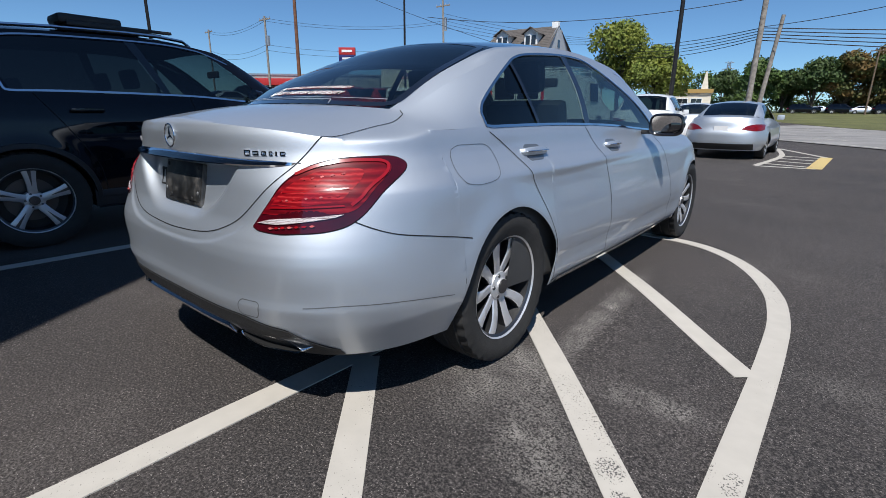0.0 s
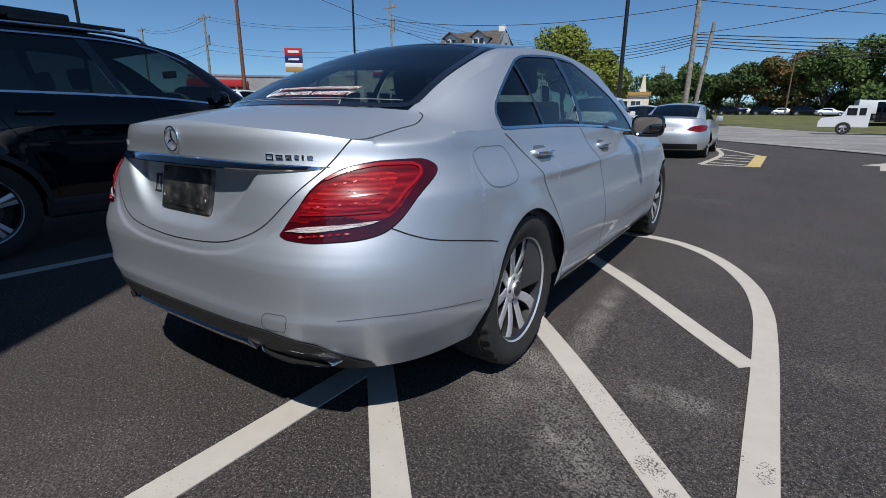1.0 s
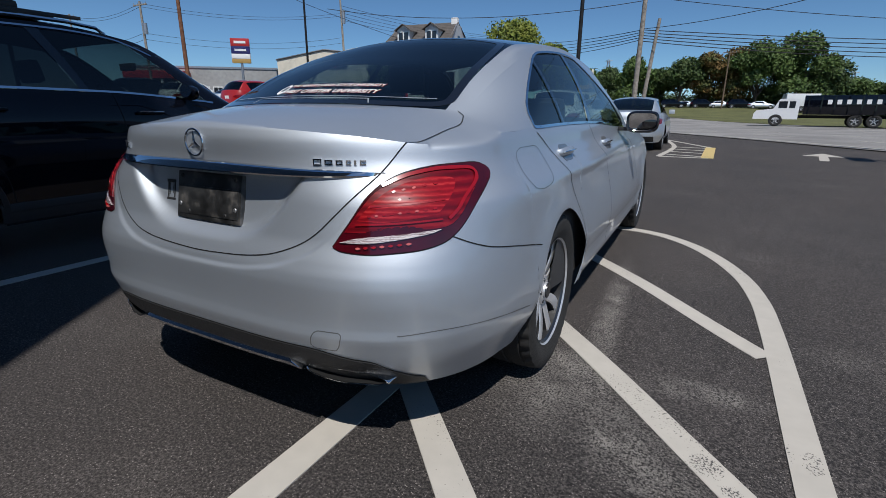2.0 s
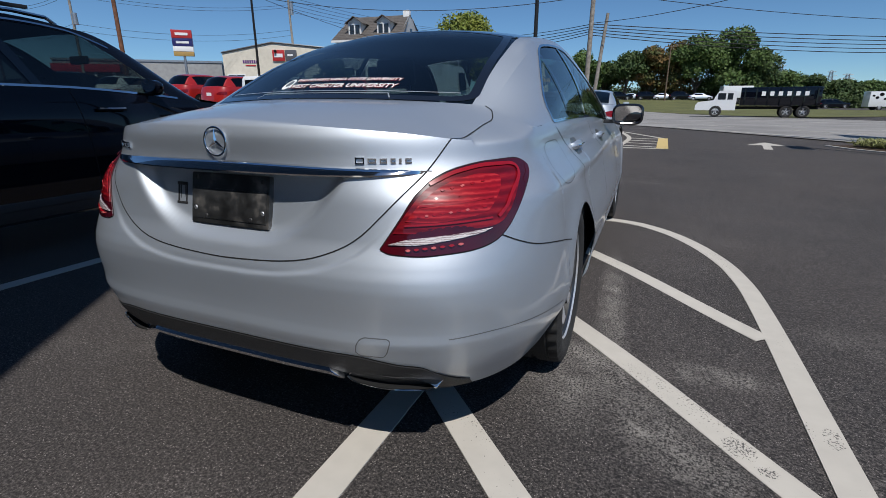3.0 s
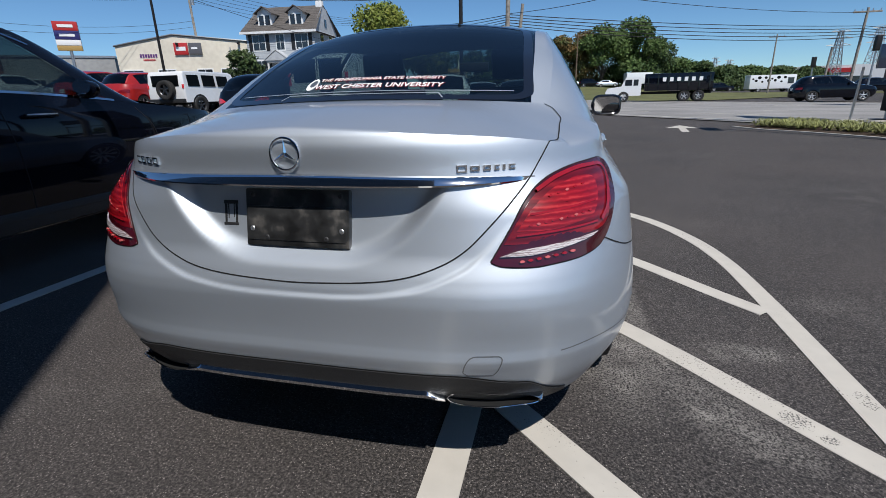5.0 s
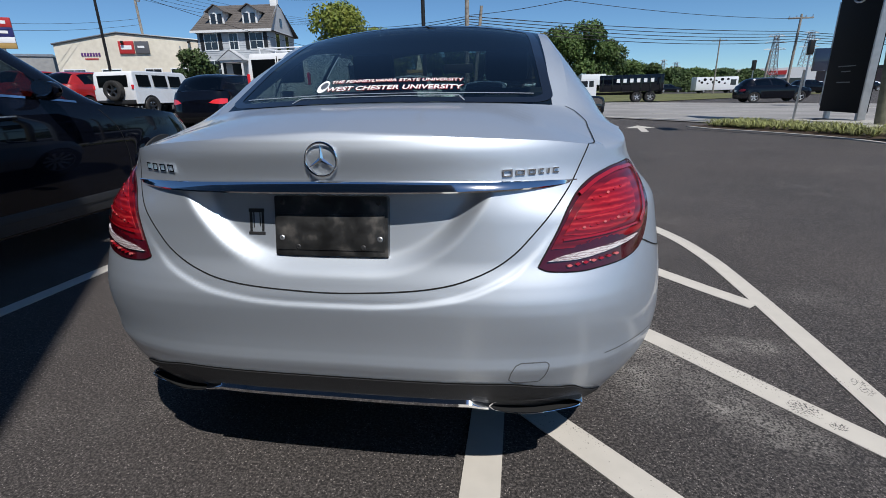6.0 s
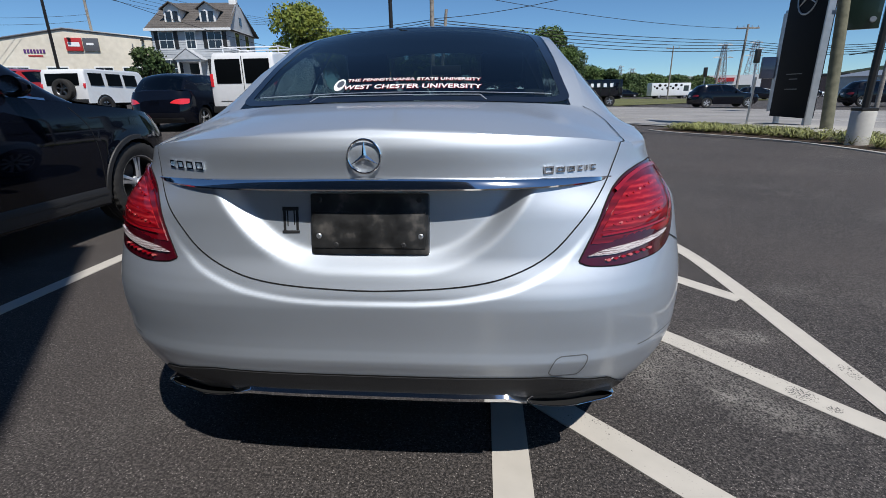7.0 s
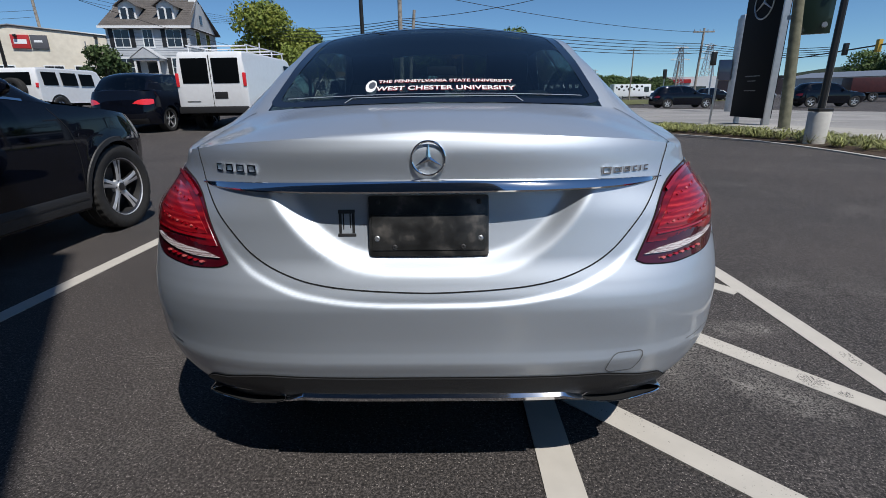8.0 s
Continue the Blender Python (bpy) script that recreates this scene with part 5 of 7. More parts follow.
both("window_trim", lambda bm: surface_ribbon(bm, suv_fn, [(0.88, 0.015), (0.6, 0.015), (0.4, 0.015), (0.14, 0.015), (0.115, 0.05), (0.14, 0.3), (0.19, 0.7), (0.23, 0.9), (0.35, 0.93), (0.5, 0.93), (0.68, 0.93), (0.78, 0.8)], 0.016, 0.004, 140), M_CHROME, suv, "chrome window surround")
for sx in (1, -1):
    one("roof_rail", lambda bm: tube(bm, [(sx * (SUV.R(v)[0] - 0.02), SUV.R(v)[1], SUV.R(v)[2] + (0.035 if 0.27 < v < 0.66 else 0.0)) for v in (0.25, 0.28, 0.35, 0.45, 0.55, 0.65, 0.68)], 0.014, 8), M_CHROME, suv, "bright roof rail")
one("roof_rack", lambda bm: (box(bm, 0.16, 0.52, 1.45, 2.05, 1.69, 1.73, 0.012), box(bm, 0.18, 0.50, 1.40, 1.85, 1.71, 1.785, 0.03), box(bm, 0.2, 0.24, 1.75, 2.25, 1.71, 1.735, 0.005), box(bm, 0.44, 0.48, 1.75, 2.25, 1.71, 1.735, 0.005)), M_TRIM, suv, "low black roof rack")
for y, z in ((1.38, 1.025), (2.42, 1.0)):
    both("door_handle", lambda bm: (lambda q: box(bm, q.x + 0.012, q.x + 0.032, y - 0.11, y + 0.11, z - 0.014, z + 0.014, 0.008))(suv_side(y, z)), M_BLACKPAINT, suv)
    both("handle_strip", lambda bm: (lambda q: box(bm, q.x + 0.030, q.x + 0.036, y - 0.10, y + 0.10, z + 0.003, z + 0.012))(suv_side(y, z)), M_CHROME, suv)
for pts in ([(1.08, 1.145), (1.17, 1.0), (1.32, 0.75), (1.41, 0.55), (1.43, 0.33)], [(2.18, 1.145), (2.22, 0.8), (2.24, 0.5), (2.24, 0.33)], [(3.20, 1.03), (3.34, 0.85), (3.38, 0.6), (3.37, 0.36)]):
    both("door_seam", lambda bm: surface_ribbon(bm, suv_side, pts, 0.006, 0.001, 60), M_GAP, suv)
both("sill_cladding", lambda bm: grid(bm, [[tuple(suv_side(y, z) + Vector((dx, 0, 0))) for z, dx in ((0.26, -0.005), (0.27, 0.012), (0.38, 0.010), (0.40, 0.0))] for y in np.linspace(1.33, 3.40, 30)]), M_TRIM, suv)
both("sill_strip", lambda bm: surface_ribbon(bm, suv_side, [(1.36, 0.345), (2.4, 0.345), (3.38, 0.345)], 0.012, 0.013, 40), M_TRIM, suv)
for ya in SUV.axles:
    both("arch_cladding", lambda bm: grid(bm, [[tuple(suv_side(ya + r * math.cos(a), max(0.26, 0.36 + r * math.sin(a))) + Vector((dx, 0, 0))) for r, dx in ((0.388, -0.01), (0.391, 0.010), (0.425, 0.009), (0.43, 0.0))] for a in np.linspace(-0.15, math.pi + 0.15, 40)]), M_TRIM, suv)
both("shoulder_line", lambda bm: surface_ribbon(bm, suv_side, [(0.75, 0.905), (1.6, 0.895), (2.6, 0.88), (3.3, 0.87)], 0.010, 0.003, 50), M_BLACKPAINT, suv)
suv_mirrors = both("side_mirror", lambda bm: (mirror_cap(bm, 0), bmesh.ops.translate(bm, vec=(0.02, -0.04, 0.20), verts=bm.verts)), M_BLACKPAINT, suv)
both("mirror_glass", lambda bm: poly(bm, [(0.975 + 0.082 * math.cos(a), 2.716, 1.185 + 0.052 * math.sin(a)) for a in np.linspace(0, 2 * math.pi, 24, endpoint=False)]), M_CHROME, None, parents=suv_mirrors)
both("head_lamp", lambda bm: surface_patch(bm, suv_side, [(3.98, 0.80), (4.1, 0.86), (4.3, 0.86), (4.42, 0.80), (4.42, 0.74), (4.25, 0.72), (4.05, 0.74)], 0.006, 6, 40), M_CLEARLENS, suv, "clear head lamp")
both("bumper_vent", lambda bm: surface_patch(bm, suv_side, [(4.30, 0.42), (4.36, 0.50), (4.46, 0.52), (4.48, 0.42), (4.42, 0.34)], 0.004, 4, 30), M_TRIM, suv)
for x in (-0.38, 0.38):
    seat("front_seat", x, 2.05, 0.5, 0.70, suv)
for x in (-0.36, 0.36):
    seat("rear_seat", x, 1.20, 0.5, 0.66, suv, True)
one("dashboard", lambda bm: box(bm, -0.74, 0.74, 2.95, 3.35, 0.7, 1.06, 0.06), M_INTERIOR, suv)
one("cabin_floor", lambda bm: box(bm, -0.75, 0.75, 0.5, 3.3, 0.36, 0.40), M_INTERIOR, suv)
one("cabin_lining", lambda bm: grid(bm, [[tuple(SUV.top(v, u) - Vector((0, 0, 0.035))) for u in np.linspace(0.06, 1, 6)] for v in np.linspace(0.22, 0.74, 12)], True), M_INTERIOR, suv)
one("rear_view_mirror", lambda bm: box(bm, -0.11, 0.11, 2.80, 2.84, 1.38, 1.45, 0.015), M_INTERIOR, suv)


def plain_car(name, label, m, paint, tall=False, lamp=M_REDLENS, glass_mat=None, roof=None, dark_rim=False, group="", bar=None):
    """A parked car seen from farther off."""
    root = thing(name, label, "car", m, group)
    if tall:
        S, dlo, tops = tall_shell(14), TALL_DLO, (0.2, 0.75)
    else:
        S = Shell(4.686, 0.905, (1.06, 3.90), 0.345, SEDAN.belt, floor=0.22, rear=cv((0.2, 0.12), (0.4, 0.03), (0.6, 0.02), (0.75, 0.07), (0.9, 0.10), (1.0, 0.16)), front=SEDAN.front, width=SEDAN.width, y1=0.8, yf1=3.85,
                  p=cv((0.3, 3.2), (1.0, 2.8)), keys=(SEDAN.B, SEDAN.R, SEDAN.C), top_rear=cv((0, 1.0), (0.6, 0.985), (1.0, 0.967)), top_front=SEDAN.top_front, wheel=0.322, fineness=14)
        dlo, tops = ((0.05, 0.285), (0.405, 0.43), (0.43, 0.45), (0.84, 0.68)), (0.235, 0.74)
    g = glass_mat or M_GLASSDARK
    body_shell(root, S, paint, roof or paint, g, g, dlo, tops, M_TRIM, rows=16)
    wheels(root, S, 0.78 if not tall else 0.80, rim=0.222 if not tall else 0.24, width=0.22, spokes=5, style="twin" if not tall else "five", lod=0, dark=dark_rim)
    z0 = 0.70 if not tall else 0.80
    both("tail_lamp", lambda bm: surface_patch(bm, S.rear_at, [(0.42, z0 + 0.02), (0.55, z0 + 0.11), (0.72, z0 + 0.14), (0.84, z0 + 0.13), (0.84, z0 + 0.02), (0.70, z0 - 0.02)], 0.004, 5, 30), lamp, root)
    one("lower_bumper", lambda bm: grid(bm, [[tuple(S.rear_at(x, z) - Vector((0, 0.006, 0))) for z in np.linspace(S.floor + 0.02, S.floor + 0.16, 5)] for x in np.linspace(-0.7, 0.7, 21)]), M_TRIM, root)
    one("plate", lambda bm: (lambda q: box(bm, -0.15, 0.15, q.y - 0.012, q.y + 0.004, q.z - 0.075, q.z + 0.075))(S.rear_at(0, z0 + 0.02)), bar or M_WHITETEXT, root, flat=True)
    both("side_mirror", lambda bm: box(bm, 0.86, 1.03, 2.72 if not tall else 2.85, 2.82 if not tall else 2.95, 0.94 if not tall else 1.08, 1.07 if not tall else 1.22, 0.03), paint, root)
    return root


def car_m(x, y, turn=0.0, sx=1.0, sy=1.0, sz=1.0):
    return pose(x, y, terrain(x, y), 0, 0, turn) @ Matrix.Diagonal((sx, sy, sz, 1))


M_REDLAMP = mat("lit_red_lens", (0.75, 0.03, 0.04), 0.25, coat=1.0)
camry = plain_car("sedan", "silver sedan with red tail lamps waiting beside the hatched corner", car_m(-0.58, 12.9, 1.0, 1.01, 1.03, 1.0), M_SILVER, lamp=M_REDLENS, group="cars by the exit", roof=M_SILVER)
plain_car("hatchback", "white hatchback parked ahead of the silver sedans", car_m(-2.1, 17.2, 14.0, 1.0, 0.95, 1.04), M_WHITEPAINT, group="cars by the exit")
plain_car("estate_car", "white off-road estate car parked by the exit", car_m(-2.95, 14.2, 8.0, 0.98, 0.98, 0.97), M_WHITEPAINT, tall=True, group="cars by the exit")
plain_car("coupe_estate", "black coupe-backed estate car with red tail lamps", car_m(-9.15, 12.7, 1.0, 1.06, 1.03, 1.0), M_BLACKPAINT, tall=True, lamp=M_REDLAMP, group="cars in the far row", bar=M_BLACKPAINT)
plain_car("estate_car", "red estate car parked in the far row", car_m(-18.6, 17.0, 0.0, 1.0, 1.0, 1.04), M_REDPAINT, tall=True, group="cars in the far row")
plain_car("pickup_estate", "red tall car parked in the far row", car_m(-21.6, 17.4, 0.0, 1.0, 1.0, 1.06), M_REDPAINT, tall=True, group="cars in the far row")


def boxy_car(name, label, m, paint, length, half, height, sill, belt, wheel_r, axles, windows, kind="jeep", group=""):
    """An upright vehicle: a bevelled hull with raked screen, windows set in as panes, lamps, bumper and wheels."""
    root = thing(name, label, "car", m, group)

    def hull(bm):
        prof = [(0.02, sill), (0.0, sill + 0.25), (0.0, belt), (0.05, height - 0.12), (0.12, height - 0.02), (0.4, height), (length * 0.66, height), (length * 0.70, height - 0.05), (length * 0.775, belt + 0.06), (length * 0.80, belt), (length * 0.97, belt - 0.08), (length, belt - 0.25), (length, sill)]
        if kind == "van":
            prof = [(0.05, sill), (0.0, sill + 0.2), (0.0, belt), (0.03, height - 0.15), (0.10, height - 0.03), (0.4, height), (length * 0.70, height), (length * 0.75, height - 0.06), (length * 0.86, belt + 0.05), (length * 0.98, belt - 0.2), (length, belt - 0.4), (length, sill)]
        rows = []
        for fx in (-1.0, -0.985, -0.93, -0.8, 0.0, 0.8, 0.93, 0.985, 1.0):
            inset = {1.0: 0.05, 0.985: 0.015, 0.93: 0.0}.get(abs(fx), 0.0)
            row = []
            for y, z in prof:
                lean = 1 - 0.09 * smooth(belt, height, z) * (1.0 if kind == "van" else 0.7)
                zz = z - inset if z > belt else z
                yy = y + inset if y < length / 2 else y - inset
                row.append((fx * half * lean, yy, zz))
            rows.append(row)
        grid(bm, rows)
        poly(bm, rows[0][::-1])
        poly(bm, rows[-1])
    one("body", hull, paint, root)
    for ya in axles:
        for sx in (1, -1):
            make_wheel(root, pose(sx * (half - (0.07 if kind == "jeep" else 0.12)), ya, wheel_r, 0, 0, 0 if sx > 0 else 180), R=wheel_r, rim=wheel_r * 0.62, width=0.25, spokes=5, style="five", lod=0, dark=kind == "jeep")
        both("arch", lambda bm: grid(bm, [[(half + dx, ya + r * math.cos(a), wheel_r + r * math.sin(a)) for r, dx in ((wheel_r * 1.02, 0.004), (wheel_r * 1.22, 0.008))] for a in np.linspace(0, math.pi, 20)]), M_TRIM, root)

    def lean_x(z):
        return half * (1 - 0.09 * smooth(belt, height, z) * (1.0 if kind == "van" else 0.7))
    for side, y0, y1, z0, z1 in windows:
        if side == "rear":
            one("rear_window", lambda bm: box(bm, y0, y1, -0.014 + 0.05 * smooth(belt, height, z0), 0.05, z0, z1, 0.02), M_TINTED, root)
        else:
            both("side_window", lambda bm: grid(bm, [[(lean_x(z) + 0.006, y, z) for z in np.linspace(z0, z1, 5)] for y in (y0, (y0 + y1) / 2, y1)]), M_TINTED, root)
    one("rear_bumper", lambda bm: box(bm, -half * 0.97, half * 0.97, -0.12, 0.05, sill - 0.02, sill + 0.16, 0.03), M_TRIM, root)
    both("tail_lamp", lambda bm: box(bm, half * 0.90, half * 0.985, -0.02, 0.05, belt - 0.05, belt + (0.3 if kind == "van" else 0.12), 0.012), M_REDLAMP, root)
    one("underside", lambda bm: box(bm, -half * 0.8, half * 0.8, 0.2, length - 0.2, sill - 0.1, sill + 0.02), M_GAP, root)
    return root


van = boxy_car("van", "white cargo van with dark rear door windows and a roof rack", car_m(-6.8, 13.6, 0.0, 1.03, 1.0, 1.06), M_WHITEPAINT, 5.7, 1.0, 2.12, 0.52, 1.25, 0.37, (1.1, 4.5), [("rear", -0.80, -0.06, 1.28, 1.93), ("rear", 0.06, 0.80, 1.28, 1.93), ("side", 3.6, 4.3, 1.3, 1.9)], "van", "cars in the far row")
one("plate_recess", lambda bm: box(bm, 0.05, 0.42, -0.012, 0.03, 0.88, 1.06, 0.008), M_TRIM, van)
one("door_split", lambda bm: box(bm, -0.006, 0.006, -0.006, 0.02, 0.6, 2.0), M_GAP, van)
one("badge", lambda bm: box(bm, -0.75, -0.38, -0.008, 0.02, 0.80, 0.825), M_GREYPAINT, van)
for k in range(4):
    one("rack_bar", lambda bm: (tube(bm, [(-0.85, 0.7 + k * 1.05, 2.28), (0.85, 0.7 + k * 1.05, 2.28)], 0.02, 6), tube(bm, [(-0.85, 0.7 + k * 1.05, 2.1), (-0.85, 0.7 + k * 1.05, 2.3)], 0.018, 6), tube(bm, [(0.85, 0.7 + k * 1.05, 2.1), (0.85, 0.7 + k * 1.05, 2.45 if k == 1 else 2.3)], 0.018, 6)), M_WHITEPAINT, van)
for sx in (-1, 1):
    one("rack_rail", lambda bm: tube(bm, [(sx * 0.85, 0.6, 2.3), (sx * 0.85, 4.0, 2.3)], 0.02, 6), M_WHITEPAINT, van)
jeep = boxy_car("off_roader", "white four-door off-roader with a spare wheel on its tail", car_m(-15.2, 16.6, 0.0, 0.97, 0.98, 0.94), M_WHITEPAINT, 4.6, 0.92, 1.86, 0.55, 1.18, 0.40, (0.85, 3.75), [("rear", -0.66, 0.66, 1.22, 1.68), ("side", 0.25, 0.95, 1.22, 1.70), ("side", 1.15, 1.95, 1.22, 1.70), ("side", 2.1, 2.85, 1.22, 1.68)], "jeep", "cars in the far row")
make_wheel(jeep, pose(0.12, -0.14, 1.08, 0, 0, -90), R=0.40, rim=0.24, width=0.24, spokes=5, style="five", lod=0, dark=True)
# ---- trees ----
def leaf_mat(name, a, b):
    m = mat(name, a, 0.7, island=0.45)
    nt = m.node_tree
    p = nt.nodes["Principled BSDF"]
    p.inputs["Transmission Weight"].default_value = 0.0
    src = p.inputs["Base Color"].links[0].from_socket
    tc = nt.nodes.new("ShaderNodeTexCoord")
    n = nt.nodes.new("ShaderNodeTexNoise")
    n.inputs["Scale"].default_value, n.inputs["Detail"].default_value = 0.5, 4
    nt.links.new(tc.outputs["Object"], n.inputs["Vector"])
    x = nt.nodes.new("ShaderNodeMix")
    x.data_type = "RGBA"
    r = nt.nodes.new("ShaderNodeMapRange")
    r.inputs[1].default_value, r.inputs[2].default_value, r.inputs[4].default_value = 0.4, 0.62, 0.8
    nt.links.new(n.outputs["Fac"], r.inputs[0])
    nt.links.new(r.outputs[0], x.inputs[0])
    nt.links.new(src, x.inputs[6])
    x.inputs[7].default_value = (*b, 1)
    nt.links.new(x.outputs[2], p.inputs["Base Color"])
    return m


M_LEAFLIGHT = leaf_mat("sunny_leaves", (0.13, 0.17, 0.022), (0.21, 0.23, 0.03))
M_LEAF = leaf_mat("green_leaves", (0.055, 0.10, 0.02), (0.09, 0.14, 0.028))
M_LEAFDARK = leaf_mat("dark_leaves", (0.036, 0.07, 0.016), (0.065, 0.095, 0.02))
M_LEAFAUTUMN = leaf_mat("turning_leaves", (0.06, 0.075, 0.015), (0.17, 0.08, 0.02))
M_BARK = ramp_mat("bark", [(0.3, (0.05, 0.04, 0.03)), (0.7, (0.13, 0.10, 0.08))], 5, 8, 0.95, 0.6)


def leaves(rng, lumps, count, size):
    """Leaf sprays: small bent quads over the outsides of several lumps."""
    centres, radii = np.array([c for c, _ in lumps]), np.array([r for _, r in lumps])
    pick = rng.integers(len(lumps), size=count)
    d = rng.normal(size=(count, 3))
    d /= np.linalg.norm(d, axis=1)[:, None]
    d[:, 2] = np.where(d[:, 2] < -0.55, -0.6 * d[:, 2], d[:, 2])
    k = np.where(rng.random(count) > 0.12, rng.uniform(0.62, 1.05, count), rng.uniform(1.0, 1.22, count))
    q = centres[pick] + d * radii[pick] * k[:, None]
    u = rng.normal(size=(count, 3))
    u /= np.linalg.norm(u, axis=1)[:, None]
    v = np.cross(d + 0.5 * rng.normal(size=(count, 3)), u)
    v /= np.linalg.norm(v, axis=1)[:, None] + 1e-6
    s = (size * rng.uniform(0.5, 1.3, count))[:, None]
    quad = np.stack([q - u * s * 0.5, q + v * s * 0.33, q + u * s * 0.5, q - v * s * 0.33 - np.array((0, 0, 0.12)) * s], axis=1)
    return quad.reshape(-1, 3).tolist(), np.arange(count * 4).reshape(-1, 4).tolist()


def tree(label, x, y, height, spread, leaf, seed, trunk=0.25, count=2600, size=0.5, base=0.22, category="tree", group=""):
    rng = np.random.default_rng(seed)
    root = thing("tree", label, category, pose(x, y, terrain(x, y) - 0.05), group)
    bm = bmesh.new()
    th = height * base
    tube(bm, [(0, 0, 0), (0.03 * height * rng.uniform(-1, 1), 0.02 * height * rng.uniform(-1, 1), th), (0.02 * height * rng.uniform(-1, 1), 0, height * 0.72)], [trunk, trunk * 0.75, trunk * 0.25], 8)
    lumps = []
    n = 9
    for k in range(n):
        a = 2 * math.pi * k / n + rng.uniform(-0.3, 0.3)
        hz = rng.uniform(base + 0.12, 0.86)
        rr = spread * rng.uniform(0.25, 0.62) * math.sin(math.pi * min(0.95, 0.2 + 0.75 * hz)) ** 0.5
        c = (rr * math.cos(a), rr * math.sin(a), height * hz)
        r = spread * rng.uniform(0.30, 0.48)
        lumps.append((c, (r, r, min(r * rng.uniform(0.7, 1.0), height * 0.2))))
        tube(bm, [(0, 0, th * rng.uniform(0.8, 1.3)), (c[0] * 0.5, c[1] * 0.5, (th + c[2]) / 2), c], [trunk * 0.4, trunk * 0.25, trunk * 0.08], 6)
    lumps.append(((0, 0, height * 0.84), (spread * 0.42, spread * 0.42, height * 0.16)))
    lumps.append(((0, 0, height * 0.58), (spread * 0.55, spread * 0.55, height * 0.24)))
    part("trunk", bm, M_BARK, root)
    vs, fs = leaves(rng, lumps, count, size)
    me = bpy.data.meshes.new("crown")
    me.from_pydata(vs, [], fs)
    me.materials.append(leaf)
    ob = new("crown", me)
    ob.parent = root
    return root


def at(az, dist, eye=(0.8, -0.9)):
    """A place by its bearing and distance from the middle of the walk."""
    return eye[0] + dist * math.sin(radians(az)), eye[1] + dist * math.cos(radians(az))


tree("tall sunlit yellow-green tree beyond the car park", *at(-19.6, 78), 12.6, 6.2, M_LEAFLIGHT, 3, 0.35, 17000, 0.42)
tree("sunlit yellow-green tree with a broad crown", *at(-16.0, 74), 9.0, 5.4, M_LEAFLIGHT, 5, 0.3, 15000, 0.40)
tree("small green tree behind the low shop", *at(-12.2, 110), 7.5, 3.6, M_LEAF, 6, 0.25, 1800, 0.5)
specs = [(-9.8, 128, 9, 5, 0), (-7.4, 118, 10.5, 5, 1), (-5.0, 126, 8.5, 5, 2), (-2.8, 122, 10, 5.5, 0), (-0.4, 124, 11.5, 6, 3), (2.0, 126, 12.5, 6.5, 3), (3.9, 122, 13.5, 6.5, 1), (5.6, 128, 12.5, 6, 2), (7.4, 124, 15.2, 5.6, 1), (9.2, 127, 11.5, 5, 0), (11.2, 150, 8.0, 6.5, 1), (13.4, 152, 7.2, 6.5, 0), (15.6, 155, 6.6, 6.5, 2), (17.8, 158, 6.2, 6.5, 1), (20.0, 175, 6.4, 7, 0), (22.3, 180, 6.2, 7, 2), (38.6, 170, 11, 8, 1), (41.5, 165, 12, 8, 0), (45, 165, 12, 8, 1)]
for i, (az, d, h, sp, k) in enumerate(specs):
    tree(("dense dark green tree in the tree line", "bushy green tree in the tree line", "deep green tree above parked cars", "green tree turning orange at its top")[k], *at(az, d), h, sp, (M_LEAFDARK, M_LEAF, M_LEAFDARK, M_LEAFAUTUMN)[k], 20 + i, 0.3, 8500, 0.58, 0.12, group="tree line beyond the road")
for i, (az, d) in enumerate(((-34.6, 53), (-35.4, 54), (-33.9, 55))):
    tree("dark clipped conifer beside the pale shop", *at(az, d), 4.6 - 0.5 * (i == 2), 1.5, M_LEAFDARK, 60 + i, 0.15, 1500, 0.3, 0.08, group="conifers by the shop")

# low scrub along the far side
rng = np.random.default_rng(9)
lumps = []
for k in range(120):
    az = rng.uniform(-12, 24)
    d = rng.uniform(128, 140) if az < 10 else rng.uniform(140, 165)
    x, y = at(az, d)
    r = rng.uniform(1.6, 3.2)
    lumps.append(((x, y, terrain(x, y) + 1.0), (r * 1.5, r, r)))
vs, fs = leaves(rng, lumps, 20000, 0.6)
me = bpy.data.meshes.new("scrub")
me.from_pydata(vs, [], fs)
me.materials.append(M_LEAFDARK)
tagged(new("scrub", me), "low dark green scrub under the tree line", "shrubs", kind="stuff")

# ---- poles and cables ----
def light_pole(x, y, h=9.0):
    root = thing("street_lamp", "dark bronze square car park lamp post", "lamp post", pose(x, y, terrain(x, y)), "car park lamp posts")
    one("shaft", lambda bm: tube(bm, [(0, 0, 0), (0, 0, h)], [0.075, 0.055], 8), M_DARKMETAL, root)
    one("foot", lambda bm: tube(bm, [(0, 0, 0), (0, 0, 0.6)], [0.26, 0.26], 16), M_PAVE, root)
    one("head", lambda bm: box(bm, -0.2, 0.2, -0.1, 0.9, h - 0.1, h + 0.05, 0.02), M_DARKMETAL, root)
    return root


